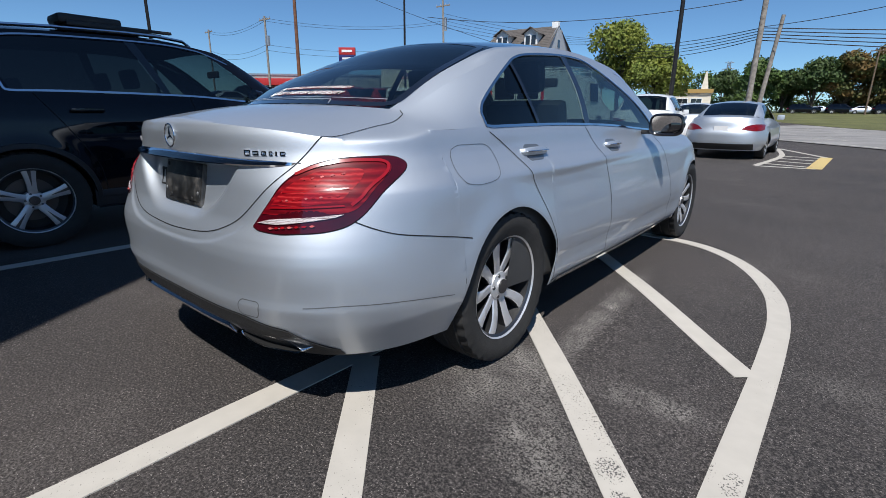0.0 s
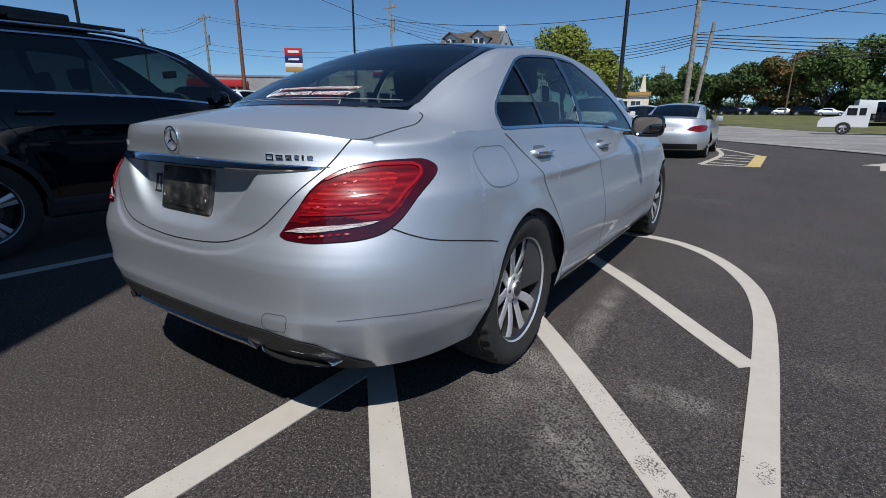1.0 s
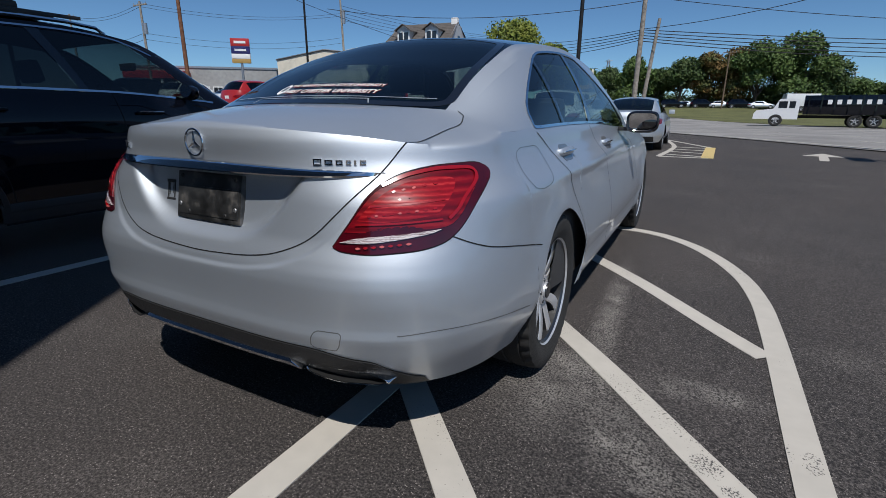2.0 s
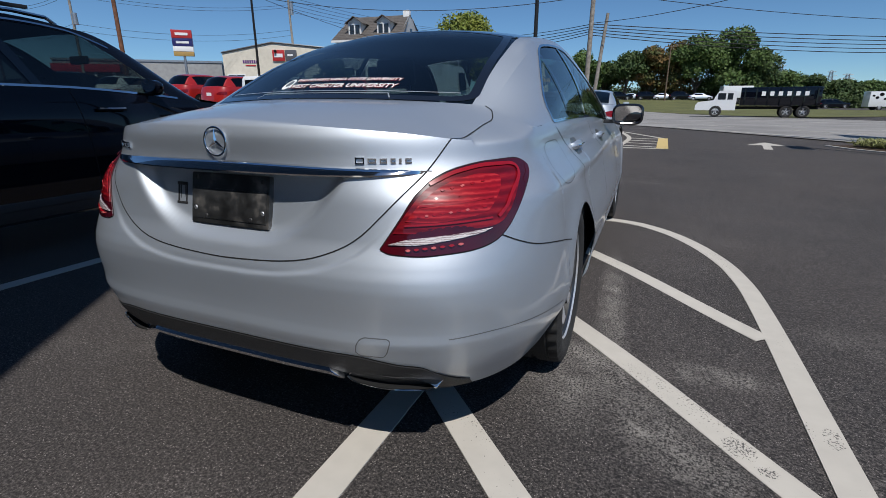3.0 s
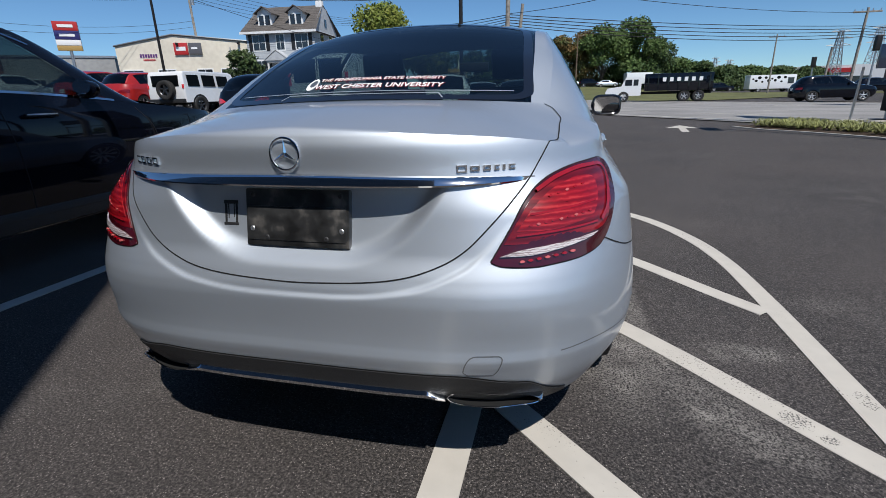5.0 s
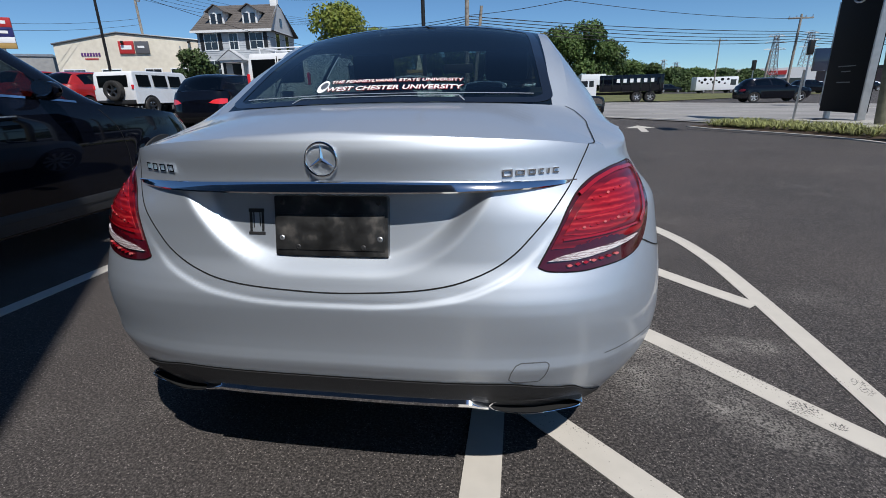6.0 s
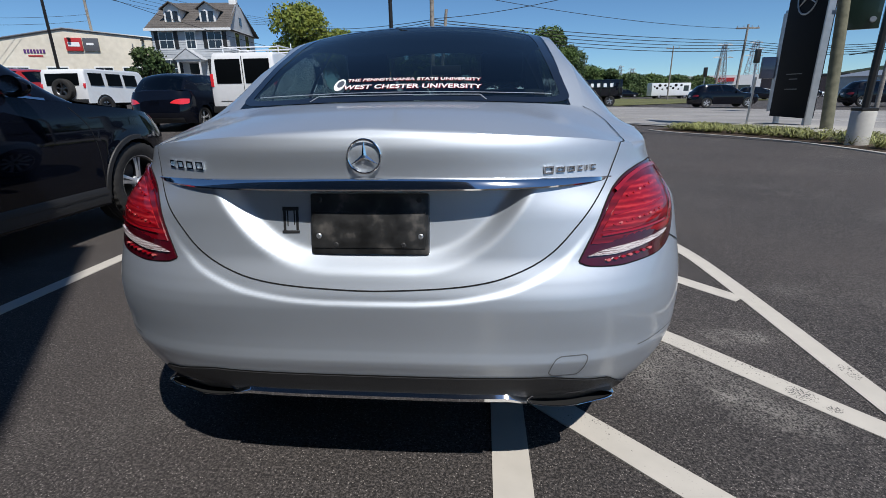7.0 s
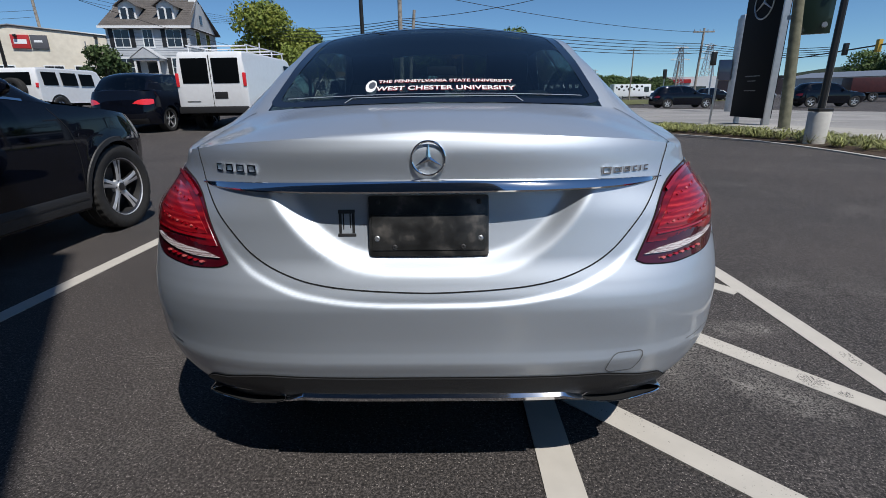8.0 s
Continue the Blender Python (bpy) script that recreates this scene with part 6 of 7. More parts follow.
def utility_pole(x, y, h, r, m, arms=1, lean=(0.0, 0.0), label="weathered wooden utility pole with crossarm", drum=False):
    z0 = terrain(x, y)
    root = thing("utility_pole", label, "utility pole", pose(x, y, z0), "utility poles")
    top = (lean[0] * h, lean[1] * h, h)
    one("pole", lambda bm: tube(bm, [(0, 0, -0.2), tuple(c * 0.5 for c in top), top], [r, r * 0.85, r * 0.7], 10), m, root)
    for k in range(arms):
        zz = h - 0.35 - 1.1 * k
        one("crossarm", lambda bm: box(bm, lean[0] * zz - 1.1, lean[0] * zz + 1.1, lean[1] * zz - 0.06, lean[1] * zz + 0.06, zz - 0.07, zz + 0.07, 0.01), m, root)
        for q in (-1.0, -0.4, 0.4, 1.0):
            one("insulator", lambda bm: tube(bm, [(lean[0] * zz + q, lean[1] * zz, zz + 0.07), (lean[0] * zz + q, lean[1] * zz, zz + 0.25)], [0.05, 0.03], 6), M_STEEL, root)
    if drum:
        one("transformer", lambda bm: tube(bm, [(lean[0] * h * 0.75 + 0.35, 0, h * 0.70), (lean[0] * h * 0.75 + 0.35, 0, h * 0.80)], [0.22, 0.22], 12), M_STEEL, root)
    return Vector((x, y, z0)) + Vector(top)


light_pole(-2.85, 16.7)
light_pole(*at(-42.2, 32.5))
light_pole(*at(-67.5, 24))
M_REDPOLE = ramp_mat("red_brown_pole_wood", [(0.3, (0.10, 0.042, 0.022)), (0.7, (0.24, 0.105, 0.055))], 6, 8, 0.9, 0.5)
p_brown = utility_pole(*at(-54.4, 46), 12.5, 0.17, M_REDPOLE, 0, (0.0, 0.0), "reddish brown wooden utility pole")
p_t1 = utility_pole(*at(-57.8, 62), 10.4, 0.15, M_GREYPOLE, 1, drum=True)
p_t0 = utility_pole(*at(-63.5, 85), 11.5, 0.15, M_GREYPOLE, 1)
p_t2 = utility_pole(*at(-38.6, 66), 14.5, 0.16, M_GREYPOLE, 2, (-0.03, 0.0), drum=True)
p_l1 = utility_pole(-3.1, 33.4, 12.0, 0.17, M_GREYPOLE, 0, (0.005, 0), "grey wooden utility pole")
p_l2 = utility_pole(-2.75, 33.8, 6.6, 0.14, M_GREYPOLE, 0, (0.09, 0), "short leaning grey wooden utility pole")
p_r1 = utility_pole(*at(25.2, 60), 7.6, 0.14, M_GREYPOLE, 1, (0.03, 0))
p_r2 = utility_pole(*at(19.3, 95), 8.6, 0.13, M_GREYPOLE, 1)
p_r3 = utility_pole(*at(23.3, 58), 4.4, 0.12, M_GREYPOLE, 0, (0.05, 0), "short leaning grey wooden utility pole")
p_far = utility_pole(*at(1.2, 110), 10.5, 0.15, M_WOODPOLE, 1)
p_n = utility_pole(*at(-21.5, 92), 12.0, 0.15, M_GREYPOLE, 1)
p_e = utility_pole(*at(36.0, 48), 9.0, 0.16, M_GREYPOLE, 1)
wood_x, wood_y = 9.05, 12.35
p_wood = utility_pole(wood_x, wood_y, 10.0, 0.145, M_GREENPOLE, 0, (-0.055, 0.037), "thick grey-green wooden utility pole by the planting strip")


def cable(a, b, sag, r=0.016, drop=(0.0, 0.0)):
    a, b = Vector(a) - Vector((0, 0, drop[0])), Vector(b) - Vector((0, 0, drop[1]))
    bm = bmesh.new()
    tube(bm, [tuple(a.lerp(b, t) - Vector((0, 0, sag * 4 * t * (1 - t)))) for t in np.linspace(0, 1, 17)], r, 5)
    return tagged(part("overhead_cable", bm, M_CABLE), "black overhead cable strung between utility poles", "cable", "overhead cables")


for k, sag in enumerate((0.9, 1.0, 1.1, 1.15, 1.3)):
    cable(p_t2, p_n, 0.5 + 0.1 * k, 0.02, (2.3 + 0.4 * k, 0.2 + 0.15 * k))
    cable(p_l1, p_n, sag, 0.022, (6.05 + 0.14 * k, 0.1 + 0.35 * k))
    cable(p_l1, p_r1 + Vector((0, 0, 2.0)), 0.25 + 0.08 * k, 0.026, (6.05 + 0.16 * k, 3.5 + 0.22 * k))
    cable(p_r1 + Vector((0, 0, 2.0)), p_e, 0.3, 0.024, (3.5 + 0.22 * k, 4.6 + 0.15 * k))
cable(p_l1, p_r1, 0.5, 0.02, (4.2, 0.4))
for d0 in (0.2, 0.5, 3.0, 3.6):
    cable(p_t1, p_t2, 0.8, 0.016, (d0, d0 + 3.0))
    cable(p_t0, p_t1, 0.8, 0.016, (d0, d0))
cable(p_brown, p_l1, 1.5, 0.02, (0.6, 0.8))
cable(p_brown, at(-20, 58) + (5.5,), 1.0, 0.02, (0.6, 0))
cable(p_brown, at(-75, 40) + (13.5,), 0.6, 0.02, (0.6, 0))
cable(p_brown, at(-75, 40) + (12.6,), 0.6, 0.02, (1.4, 0))
cable(p_l1, at(30, 32) + (9.5,), 1.0, 0.018, (6.0, 0))
cable(at(-40, 40) + (8.2,), p_l1, 0.8, 0.02, (0, 4.4))
cable(p_wood, p_l1, 0.8, 0.016, (0.5, 1.0))

# ---- buildings ----
M_BEIGE = ramp_mat("beige_stucco", [(0.3, (0.66, 0.60, 0.49)), (0.7, (0.76, 0.70, 0.58))], 2, 6, 0.9, 0.2, 0.004, (0.3, 0.9, 1.08))
M_SIDING = ramp_mat("grey_siding", [(0.3, (0.40, 0.42, 0.44)), (0.7, (0.48, 0.50, 0.52))], 3, 6, 0.8, 0.15, 0.004, (0.5, 0.92, 1.06))
M_GREYWALL = ramp_mat("grey_block_wall", [(0.3, (0.28, 0.28, 0.28)), (0.7, (0.36, 0.36, 0.35))], 2, 6, 0.9, 0.2, 0.004, (0.3, 0.9, 1.1))
M_SHINGLE = ramp_mat("brown_shingles", [(0.3, (0.075, 0.066, 0.06)), (0.7, (0.13, 0.115, 0.105))], 8, 8, 0.95, 0.5, 0.02, (1.2, 0.8, 1.15))
M_WHITETRIM = mat("white_trim_paint", (0.75, 0.75, 0.74), 0.6, vary=0.05)
M_PANE = mat("dark_window_pane", (0.02, 0.024, 0.03), 0.08, coat=0.5)
M_SHUTTER = mat("black_shutter", (0.015, 0.016, 0.018), 0.6)
M_SIGNRED = mat("red_sign_panel", (0.45, 0.03, 0.03), 0.4, vary=0.08)
M_SIGNBLUE = mat("navy_sign_panel", (0.03, 0.03, 0.14), 0.4)
M_SIGNGOLD = mat("tan_sign_panel", (0.42, 0.27, 0.09), 0.4)
M_SIGNPURPLE = mat("purple_lettering", (0.10, 0.03, 0.16), 0.5)
M_SIGNGREY = mat("grey_sign_panel", (0.10, 0.10, 0.11), 0.4)
M_BRICK = ramp_mat("red_brick_wall", [(0.3, (0.17, 0.11, 0.09)), (0.7, (0.26, 0.18, 0.15))], 4, 8, 0.9, 0.3)


def wall_frame(az0, d0, az1, d1):
    """Axes of a front wall whose two ends lie at these bearings and distances: a matrix with x along it, y away behind it."""
    a, b = Vector((*at(az0, d0), 0)), Vector((*at(az1, d1), 0))
    ux = (b - a).normalized()
    uy = Vector((-ux.y, ux.x, 0))
    m = Matrix((( ux.x, uy.x, 0, a.x), (ux.y, uy.y, 0, a.y), (0, 0, 1, terrain(a.x, a.y) - 0.1), (0, 0, 0, 1)))
    return m, (b - a).length


def window_unit(parent, x, z, w, h, shutters=False, y=0.0, rows=2):
    win = one("window", lambda bm: box(bm, x - w / 2 - 0.1, x + w / 2 + 0.1, y - 0.05, y + 0.02, z - 0.1, z + h + 0.1), M_WHITETRIM, parent, flat=True)
    for sx in (0, 1):
        for k in range(rows):
            x0 = x - w / 2 + sx * (w / 2 + 0.02)
            z0 = z + k * h / rows + 0.02
            one("pane", lambda bm: box(bm, x0, x0 + w / 2 - 0.02, y - 0.056, y - 0.04, z0, z0 + h / rows - 0.04), M_PANE, win, flat=True)
    if shutters:
        for sg in (-1, 1):
            one("shutter", lambda bm: box(bm, x + sg * (w / 2 + 0.3) - 0.2, x + sg * (w / 2 + 0.3) + 0.2, y - 0.05, y + 0.02, z - 0.05, z + h + 0.05, 0.01), M_SHUTTER, win)


m, W = wall_frame(-34.1, 58, -27.3, 55)
m = Matrix.Translation((0, 0, 0.7)) @ m
house = thing("house", "grey two-storey house with white dormers and dark shutters", "house", m)
D, EAVE, RIDGE = 7.4, 6.0, 8.75
# the storeys as lapped boards, each course its own ledge
def boards(bm, x0, x1, y0, y1, z0, z1, step=0.22):
    rows, z = [], z0
    while z < z1:
        t = min(z + step, z1)
        rows += [[(x0 - e, y0 - e, zz), (x1 + e, y0 - e, zz), (x1 + e, y1 + e, zz), (x0 - e, y1 + e, zz)] for zz, e in ((z, 0.03), (t, 0.0))]
        z = t
    grid(bm, rows, close=True)


one("wall", lambda bm: boards(bm, 0, W, 0, D, -0.8, EAVE), M_SIDING, house, flat=True)


for x in (0.0, W):
    one("gable", lambda bm: poly(bm, [(x, 0, EAVE), (x, D, EAVE), (x, D * 0.62, RIDGE - 0.35), (x, D * 0.38, RIDGE - 0.35)]), M_SIDING, house, flat=True)


def main_roof(bm):
    """Both slopes in one skin, with a small ledge at each course of shingles."""
    o, n = 0.45, 14
    rows = [[(-o, -o, EAVE - 0.24), (W + o, -o, EAVE - 0.24)]]
    for y_e, sgn in ((-o, 1), (D + o, -1)):
        a, b = Vector((-o, y_e, EAVE - 0.15)), Vector((W + o, y_e, EAVE - 0.15))
        c, d = Vector((W + o - 0.5, D / 2, RIDGE)), Vector((-o + 0.5, D / 2, RIDGE))
        slope = []
        for k in range(n):
            for t, up in ((k / n, 0.03), ((k + 1) / n, 0.0)):
                slope.append([a.lerp(d, t) + Vector((0, 0, up)), b.lerp(c, t) + Vector((0, 0, up))])
        rows += slope if sgn > 0 else slope[::-1]
    rows.append([(-o, D + o, EAVE - 0.24), (W + o, D + o, EAVE - 0.24)])
    rows.append(rows[0])
    grid(bm, rows)
    bmesh.ops.remove_doubles(bm, verts=bm.verts, dist=0.001)


roof = one("roof", main_roof, M_SHINGLE, house, flat=True)
one("chimney", lambda bm: box(bm, W * 0.94 - 0.35, W * 0.94 + 0.35, D / 2 - 0.3, D / 2 + 0.3, RIDGE - 1.0, RIDGE + 0.45, 0.02), M_WHITETRIM, roof)
one("fascia", lambda bm: (box(bm, -0.45, W + 0.45, -0.50, -0.44, EAVE - 0.32, EAVE - 0.10)), M_WHITETRIM, house, flat=True)
for k, fx in enumerate((0.27, 0.73)):
    x = W * fx
    dm = one("dormer", lambda bm: box(bm, x - 0.75, x + 0.75, 0.55, 2.6, EAVE + 0.35, EAVE + 1.75), M_WHITETRIM, house, flat=True)
    one("dormer_roof", lambda bm: (grid(bm, [[(x - 1.05, 0.2, EAVE + 1.65), (x, 0.2, EAVE + 2.35), (x + 1.05, 0.2, EAVE + 1.65)], [(x - 1.05, 3.0, EAVE + 1.65), (x, 3.2, EAVE + 2.35), (x + 1.05, 3.0, EAVE + 1.65)]]), grid(bm, [[(x - 1.05, 0.2, EAVE + 1.57), (x, 0.2, EAVE + 2.27), (x + 1.05, 0.2, EAVE + 1.57)], [(x - 1.05, 0.2, EAVE + 1.66), (x, 0.2, EAVE + 2.36), (x + 1.05, 0.2, EAVE + 1.66)]])), M_SHINGLE, dm, flat=True)
    for sx in (-0.33, 0.33):
        one("window", lambda bm: box(bm, x + sx - 0.24, x + sx + 0.24, 0.51, 0.56, EAVE + 0.6, EAVE + 1.5), M_PANE, dm, flat=True)
    one("gable_panel", lambda bm: poly(bm, [(x - 0.8, 0.53, EAVE + 1.74), (x + 0.8, 0.53, EAVE + 1.74), (x, 0.53, EAVE + 2.25)]), M_WHITETRIM, dm, flat=True)
for x, w, sh in ((1.35, 1.25, True), (W / 2, 0.8, False), (W - 1.35, 1.25, True)):
    window_unit(house, x, 4.12, w, 1.48, sh)
for x, w in ((1.35, 1.3), (W - 1.2, 1.3)):
    window_unit(house, x, 1.5, w, 1.6, True)
for y in (2.2, 5.0):
    one("window", lambda bm: box(bm, W - 0.02, W + 0.05, y - 0.5, y + 0.5, 4.1, 5.7), M_PANE, house, flat=True)
    one("window_trim", lambda bm: (box(bm, W - 0.02, W + 0.04, y - 0.65, y - 0.5, 4.0, 5.8), box(bm, W - 0.02, W + 0.04, y + 0.5, y + 0.65, 4.0, 5.8), box(bm, W - 0.02, W + 0.04, y - 0.5, y + 0.5, 5.7, 5.8)), M_WHITETRIM, house, flat=True)
one("window", lambda bm: box(bm, W - 0.02, W + 0.05, D / 2 - 0.3, D / 2 + 0.3, 6.5, 7.3), M_PANE, house, flat=True)
porch = one("porch", lambda bm: (box(bm, W / 2 - 1.1, W / 2 - 0.95, -1.3, -1.15, 0, 2.9), box(bm, W / 2 + 0.95, W / 2 + 1.1, -1.3, -1.15, 0, 2.9), box(bm, W / 2 - 1.15, W / 2 + 1.15, -1.35, 0, 2.85, 3.05), box(bm, W / 2 - 1.2, W / 2 + 1.2, -1.4, 0, -0.8, 0.6)), M_WHITETRIM, house, flat=True)
one("porch_roof", lambda bm: (grid(bm, [[(W / 2 - 1.4, -1.5, 3.0), (W / 2, -1.5, 4.0), (W / 2 + 1.4, -1.5, 3.0)], [(W / 2 - 1.4, 0.02, 3.0), (W / 2, 0.02, 4.0), (W / 2 + 1.4, 0.02, 3.0)]]), poly(bm, [(W / 2 - 1.3, -1.45, 3.02), (W / 2 + 1.3, -1.45, 3.02), (W / 2, -1.45, 3.92)])), M_SIDING, porch, flat=True)
one("door", lambda bm: box(bm, W / 2 - 0.5, W / 2 + 0.5, -0.05, 0.02, 0.6, 2.75), M_PANE, house, flat=True)

m, W = wall_frame(-45.8, 66, -33.6, 62)
shop = thing("rental_shop", "beige flat-roofed rental shop with a red wall sign", "shop", m)
H = 6.1
one("wall", lambda bm: (poly(bm, [(0, 0, 0), (W, 0, 0), (W, 0, H), (W * 0.42, 0, H + 0.75), (0, 0, H - 0.35)]), grid(bm, [[(x, y, z) for y in (0, 12)] for x, z in ((0, 0), (0, H - 0.35), (W * 0.42, H + 0.75), (W, H), (W, 0))])), M_BEIGE, shop, flat=True)
one("roof_edge", lambda bm: (tube(bm, [(-0.1, -0.06, H - 0.33), (W * 0.42, -0.06, H + 0.80), (W + 0.1, -0.06, H + 0.02)], 0.10, 6)), M_GREYPAINT, shop)
for fx, w in ((0.10, 1.9), (0.34, 1.7), (0.62, 1.5), (0.80, 1.6)):
    window_unit(shop, W * fx, 1.75, w, 1.55)
sign = one("wall_sign", lambda bm: box(bm, W * 0.42, W * 0.52, -0.18, 0.02, 4.85, 6.05, 0.02), M_SIGNRED, shop, "red sign panel with white bar")
one("sign_bar", lambda bm: box(bm, W * 0.435, W * 0.505, -0.2, -0.17, 5.25, 5.65), M_WHITETEXT, sign, flat=True)
side_sign = one("wall_sign", lambda bm: box(bm, W * 0.525, W * 0.62, -0.16, 0.02, 4.85, 6.05, 0.02), M_SIGNGREY, shop, "dark grey sign panel")
one("sign_bar", lambda bm: box(bm, W * 0.545, W * 0.59, -0.18, -0.15, 5.4, 5.6), M_WHITETEXT, side_sign, flat=True)
for k in range(7):
    one("sign_bar", lambda bm: box(bm, W * 0.165 + 0.26 * k, W * 0.165 + 0.26 * k + 0.18, -0.05, 0.02, 4.6, 4.95), M_SIGNPURPLE, shop, flat=True)
one("sign_bar", lambda bm: box(bm, W * 0.185, W * 0.27, -0.05, 0.02, 4.3, 4.42), M_SIGNRED, shop, flat=True)
for fx in (0.45, 0.9, 0.97):
    one("wall_lamp", lambda bm: box(bm, W * fx - 0.12, W * fx + 0.12, -0.5, 0.0, H - 0.25, H - 0.05, 0.02), M_DARKMETAL, shop)
one("downpipe", lambda bm: tube(bm, [(W * 0.83, -0.08, 0), (W * 0.83, -0.08, H - 0.5)], 0.06, 6), M_STEEL, shop)

m, W = wall_frame(-60, 78, -46.0, 74)
depot = thing("depot", "long low grey block depot building", "building", m)
one("wall", lambda bm: box(bm, 0, W, 0, 10, 0, 5.0), M_GREYWALL, depot, flat=True)
one("roof_edge", lambda bm: box(bm, -0.1, W + 0.1, -0.1, 10.1, 5.0, 5.25), M_STEEL, depot, flat=True)
one("canopy", lambda bm: (box(bm, W * 0.05, W * 0.42, -3.5, -0.05, 3.5, 4.4, 0.03)), M_SIGNRED, depot)
for k in range(4):
    one("pillar", lambda bm: box(bm, W * 0.07 + 1.9 * k, W * 0.07 + 1.9 * k + 0.25, -3.3, -3.05, 0, 3.5), M_WHITETRIM, depot, flat=True)
for k in range(5):
    window_unit(depot, W * 0.5 + 1.7 * k, 1.0, 1.1, 1.6)

x, y = at(-49.2, 50)
psign = thing("pole_sign", "tall pole sign with red, navy and tan panels", "sign", pose(x, y, terrain(x, y), 0, 0, 40))
one("post", lambda bm: tube(bm, [(0, 0, 0), (0, 0, 4.0)], 0.11, 10), M_STEEL, psign)
for z0, z1, mm in ((5.35, 6.0, M_SIGNRED), (4.70, 5.33, M_SIGNBLUE), (4.28, 4.68, M_WHITETEXT), (3.9, 4.26, M_SIGNGOLD)):
    pn = one("panel", lambda bm: box(bm, -0.80, 0.80, -0.14, 0.14, z0, z1, 0.01), mm, psign)
    if mm in (M_SIGNRED, M_SIGNBLUE):
        one("sign_bar", lambda bm: box(bm, -0.5, 0.5, -0.16, -0.13, z0 + 0.22, z1 - 0.22), M_WHITETEXT, pn, flat=True)

m, W = wall_frame(-15.5, 84, -10.8, 84)
low_shop = thing("low_shop", "low tan shop with a small tower sign", "shop", m)
one("wall", lambda bm: box(bm, 0, W, 0, 8, 0, 3.4), M_BEIGE, low_shop, flat=True)
one("roof_edge", lambda bm: box(bm, -0.2, W + 0.2, -0.3, 8, 3.2, 3.75), M_SIGNGOLD, low_shop, flat=True)
one("tower", lambda bm: grid(bm, [[(W - 1.6, -0.2, 3.0), (W - 0.4, -0.2, 3.0), (W - 0.4, 1.0, 3.0), (W - 1.6, 1.0, 3.0)], [(W - 1.1, 0.2, 6.2), (W - 0.9, 0.2, 6.2), (W - 0.9, 0.5, 6.2), (W - 1.1, 0.5, 6.2)]], close=True), M_BEIGE, low_shop, flat=True)
for k in range(3):
    window_unit(low_shop, 1.2 + 1.9 * k, 1.0, 1.4, 1.4)
one("pole_panel", lambda bm: box(bm, -1.2, 0.6, -1.0, -0.8, 2.2, 5.2), M_GREYWALL, low_shop, flat=True)

m, W = wall_frame(19.5, 190, 27.5, 190)
dealer = thing("car_showroom", "white car showroom with a red sign across the road", "building", m)
one("wall", lambda bm: box(bm, 0, W, 0, 20, -2, 6.3), M_WHITETRIM, dealer, flat=True)
one("sign_bar", lambda bm: box(bm, W * 0.42, W * 0.72, -0.3, 0, 4.3, 5.5), M_SIGNRED, dealer, flat=True)
one("window", lambda bm: box(bm, W * 0.1, W * 0.9, -0.1, 0.0, 0.2, 3.2), M_PANE, dealer, flat=True)
m, W = wall_frame(25.0, 230, 34.0, 215)
brick_hall = thing("brick_hall", "low brick hall with a dark roof", "building", m)
one("wall", lambda bm: box(bm, 0, W, 0, 20, -2, 5.6), M_BRICK, brick_hall, flat=True)
one("roof_edge", lambda bm: box(bm, -0.3, W + 0.3, -0.3, 20, 5.6, 6.6), M_SHINGLE, brick_hall, flat=True)
m, W = wall_frame(33.0, 120, 52.0, 105)
hall = thing("warehouse", "long pale warehouse with dark loading doors", "building", m)
one("wall", lambda bm: box(bm, 0, W, 0, 25, -1, 3.6), M_RENDERWALL, hall, flat=True)
one("roof", lambda bm: grid(bm, [[(-0.5, -0.5, 3.6), (W + 0.5, -0.5, 3.6)], [(-0.5, 10, 4.8), (W + 0.5, 10, 4.8)], [(-0.5, 25, 3.6), (W + 0.5, 25, 3.6)]]), M_STEEL, hall, flat=True)
for k in range(6):
    one("loading_door", lambda bm: box(bm, 3 + 6.0 * k, 6.2 + 6.0 * k, -0.12, 0.02, -0.5, 2.3), M_SIGNGREY, hall, flat=True)


# ---- masts ----
def lattice(x, y, h, w, label):
    root = thing("lattice_mast", label, "mast", pose(x, y, terrain(x, y)), "lattice masts")
    def legs(bm):
        c = [(-1, -1), (1, -1), (1, 1), (-1, 1)]
        for sx, sy in c:
            tube(bm, [(sx * w, sy * w, 0), (sx * w * 0.25, sy * w * 0.25, h)], 0.12, 4)
        for k in range(9):
            z0, z1 = h * k / 9, h * (k + 1) / 9
            k0, k1 = w * (1 - 0.75 * k / 9), w * (1 - 0.75 * (k + 1) / 9)
            for i in range(4):
                (ax, ay), (bx, by) = c[i], c[(i + 1) % 4]
                tube(bm, [(ax * k0, ay * k0, z0), (bx * k1, by * k1, z1)], 0.07, 4)
                tube(bm, [(bx * k0, by * k0, z0), (ax * k1, ay * k1, z1)], 0.07, 4)
    one("tower", legs, M_STEEL, root, flat=True)
    for zz, ww in ((h * 0.98, 2.2), (h * 0.86, 3.0), (h * 0.74, 3.0)):
        one("arm", lambda bm: (tube(bm, [(-ww, 0, zz), (ww, 0, zz)], 0.1, 4), tube(bm, [(-ww, 0, zz), (0, 0, zz + 0.8), (ww, 0, zz)], 0.06, 4)), M_STEEL, root, flat=True)
    return root


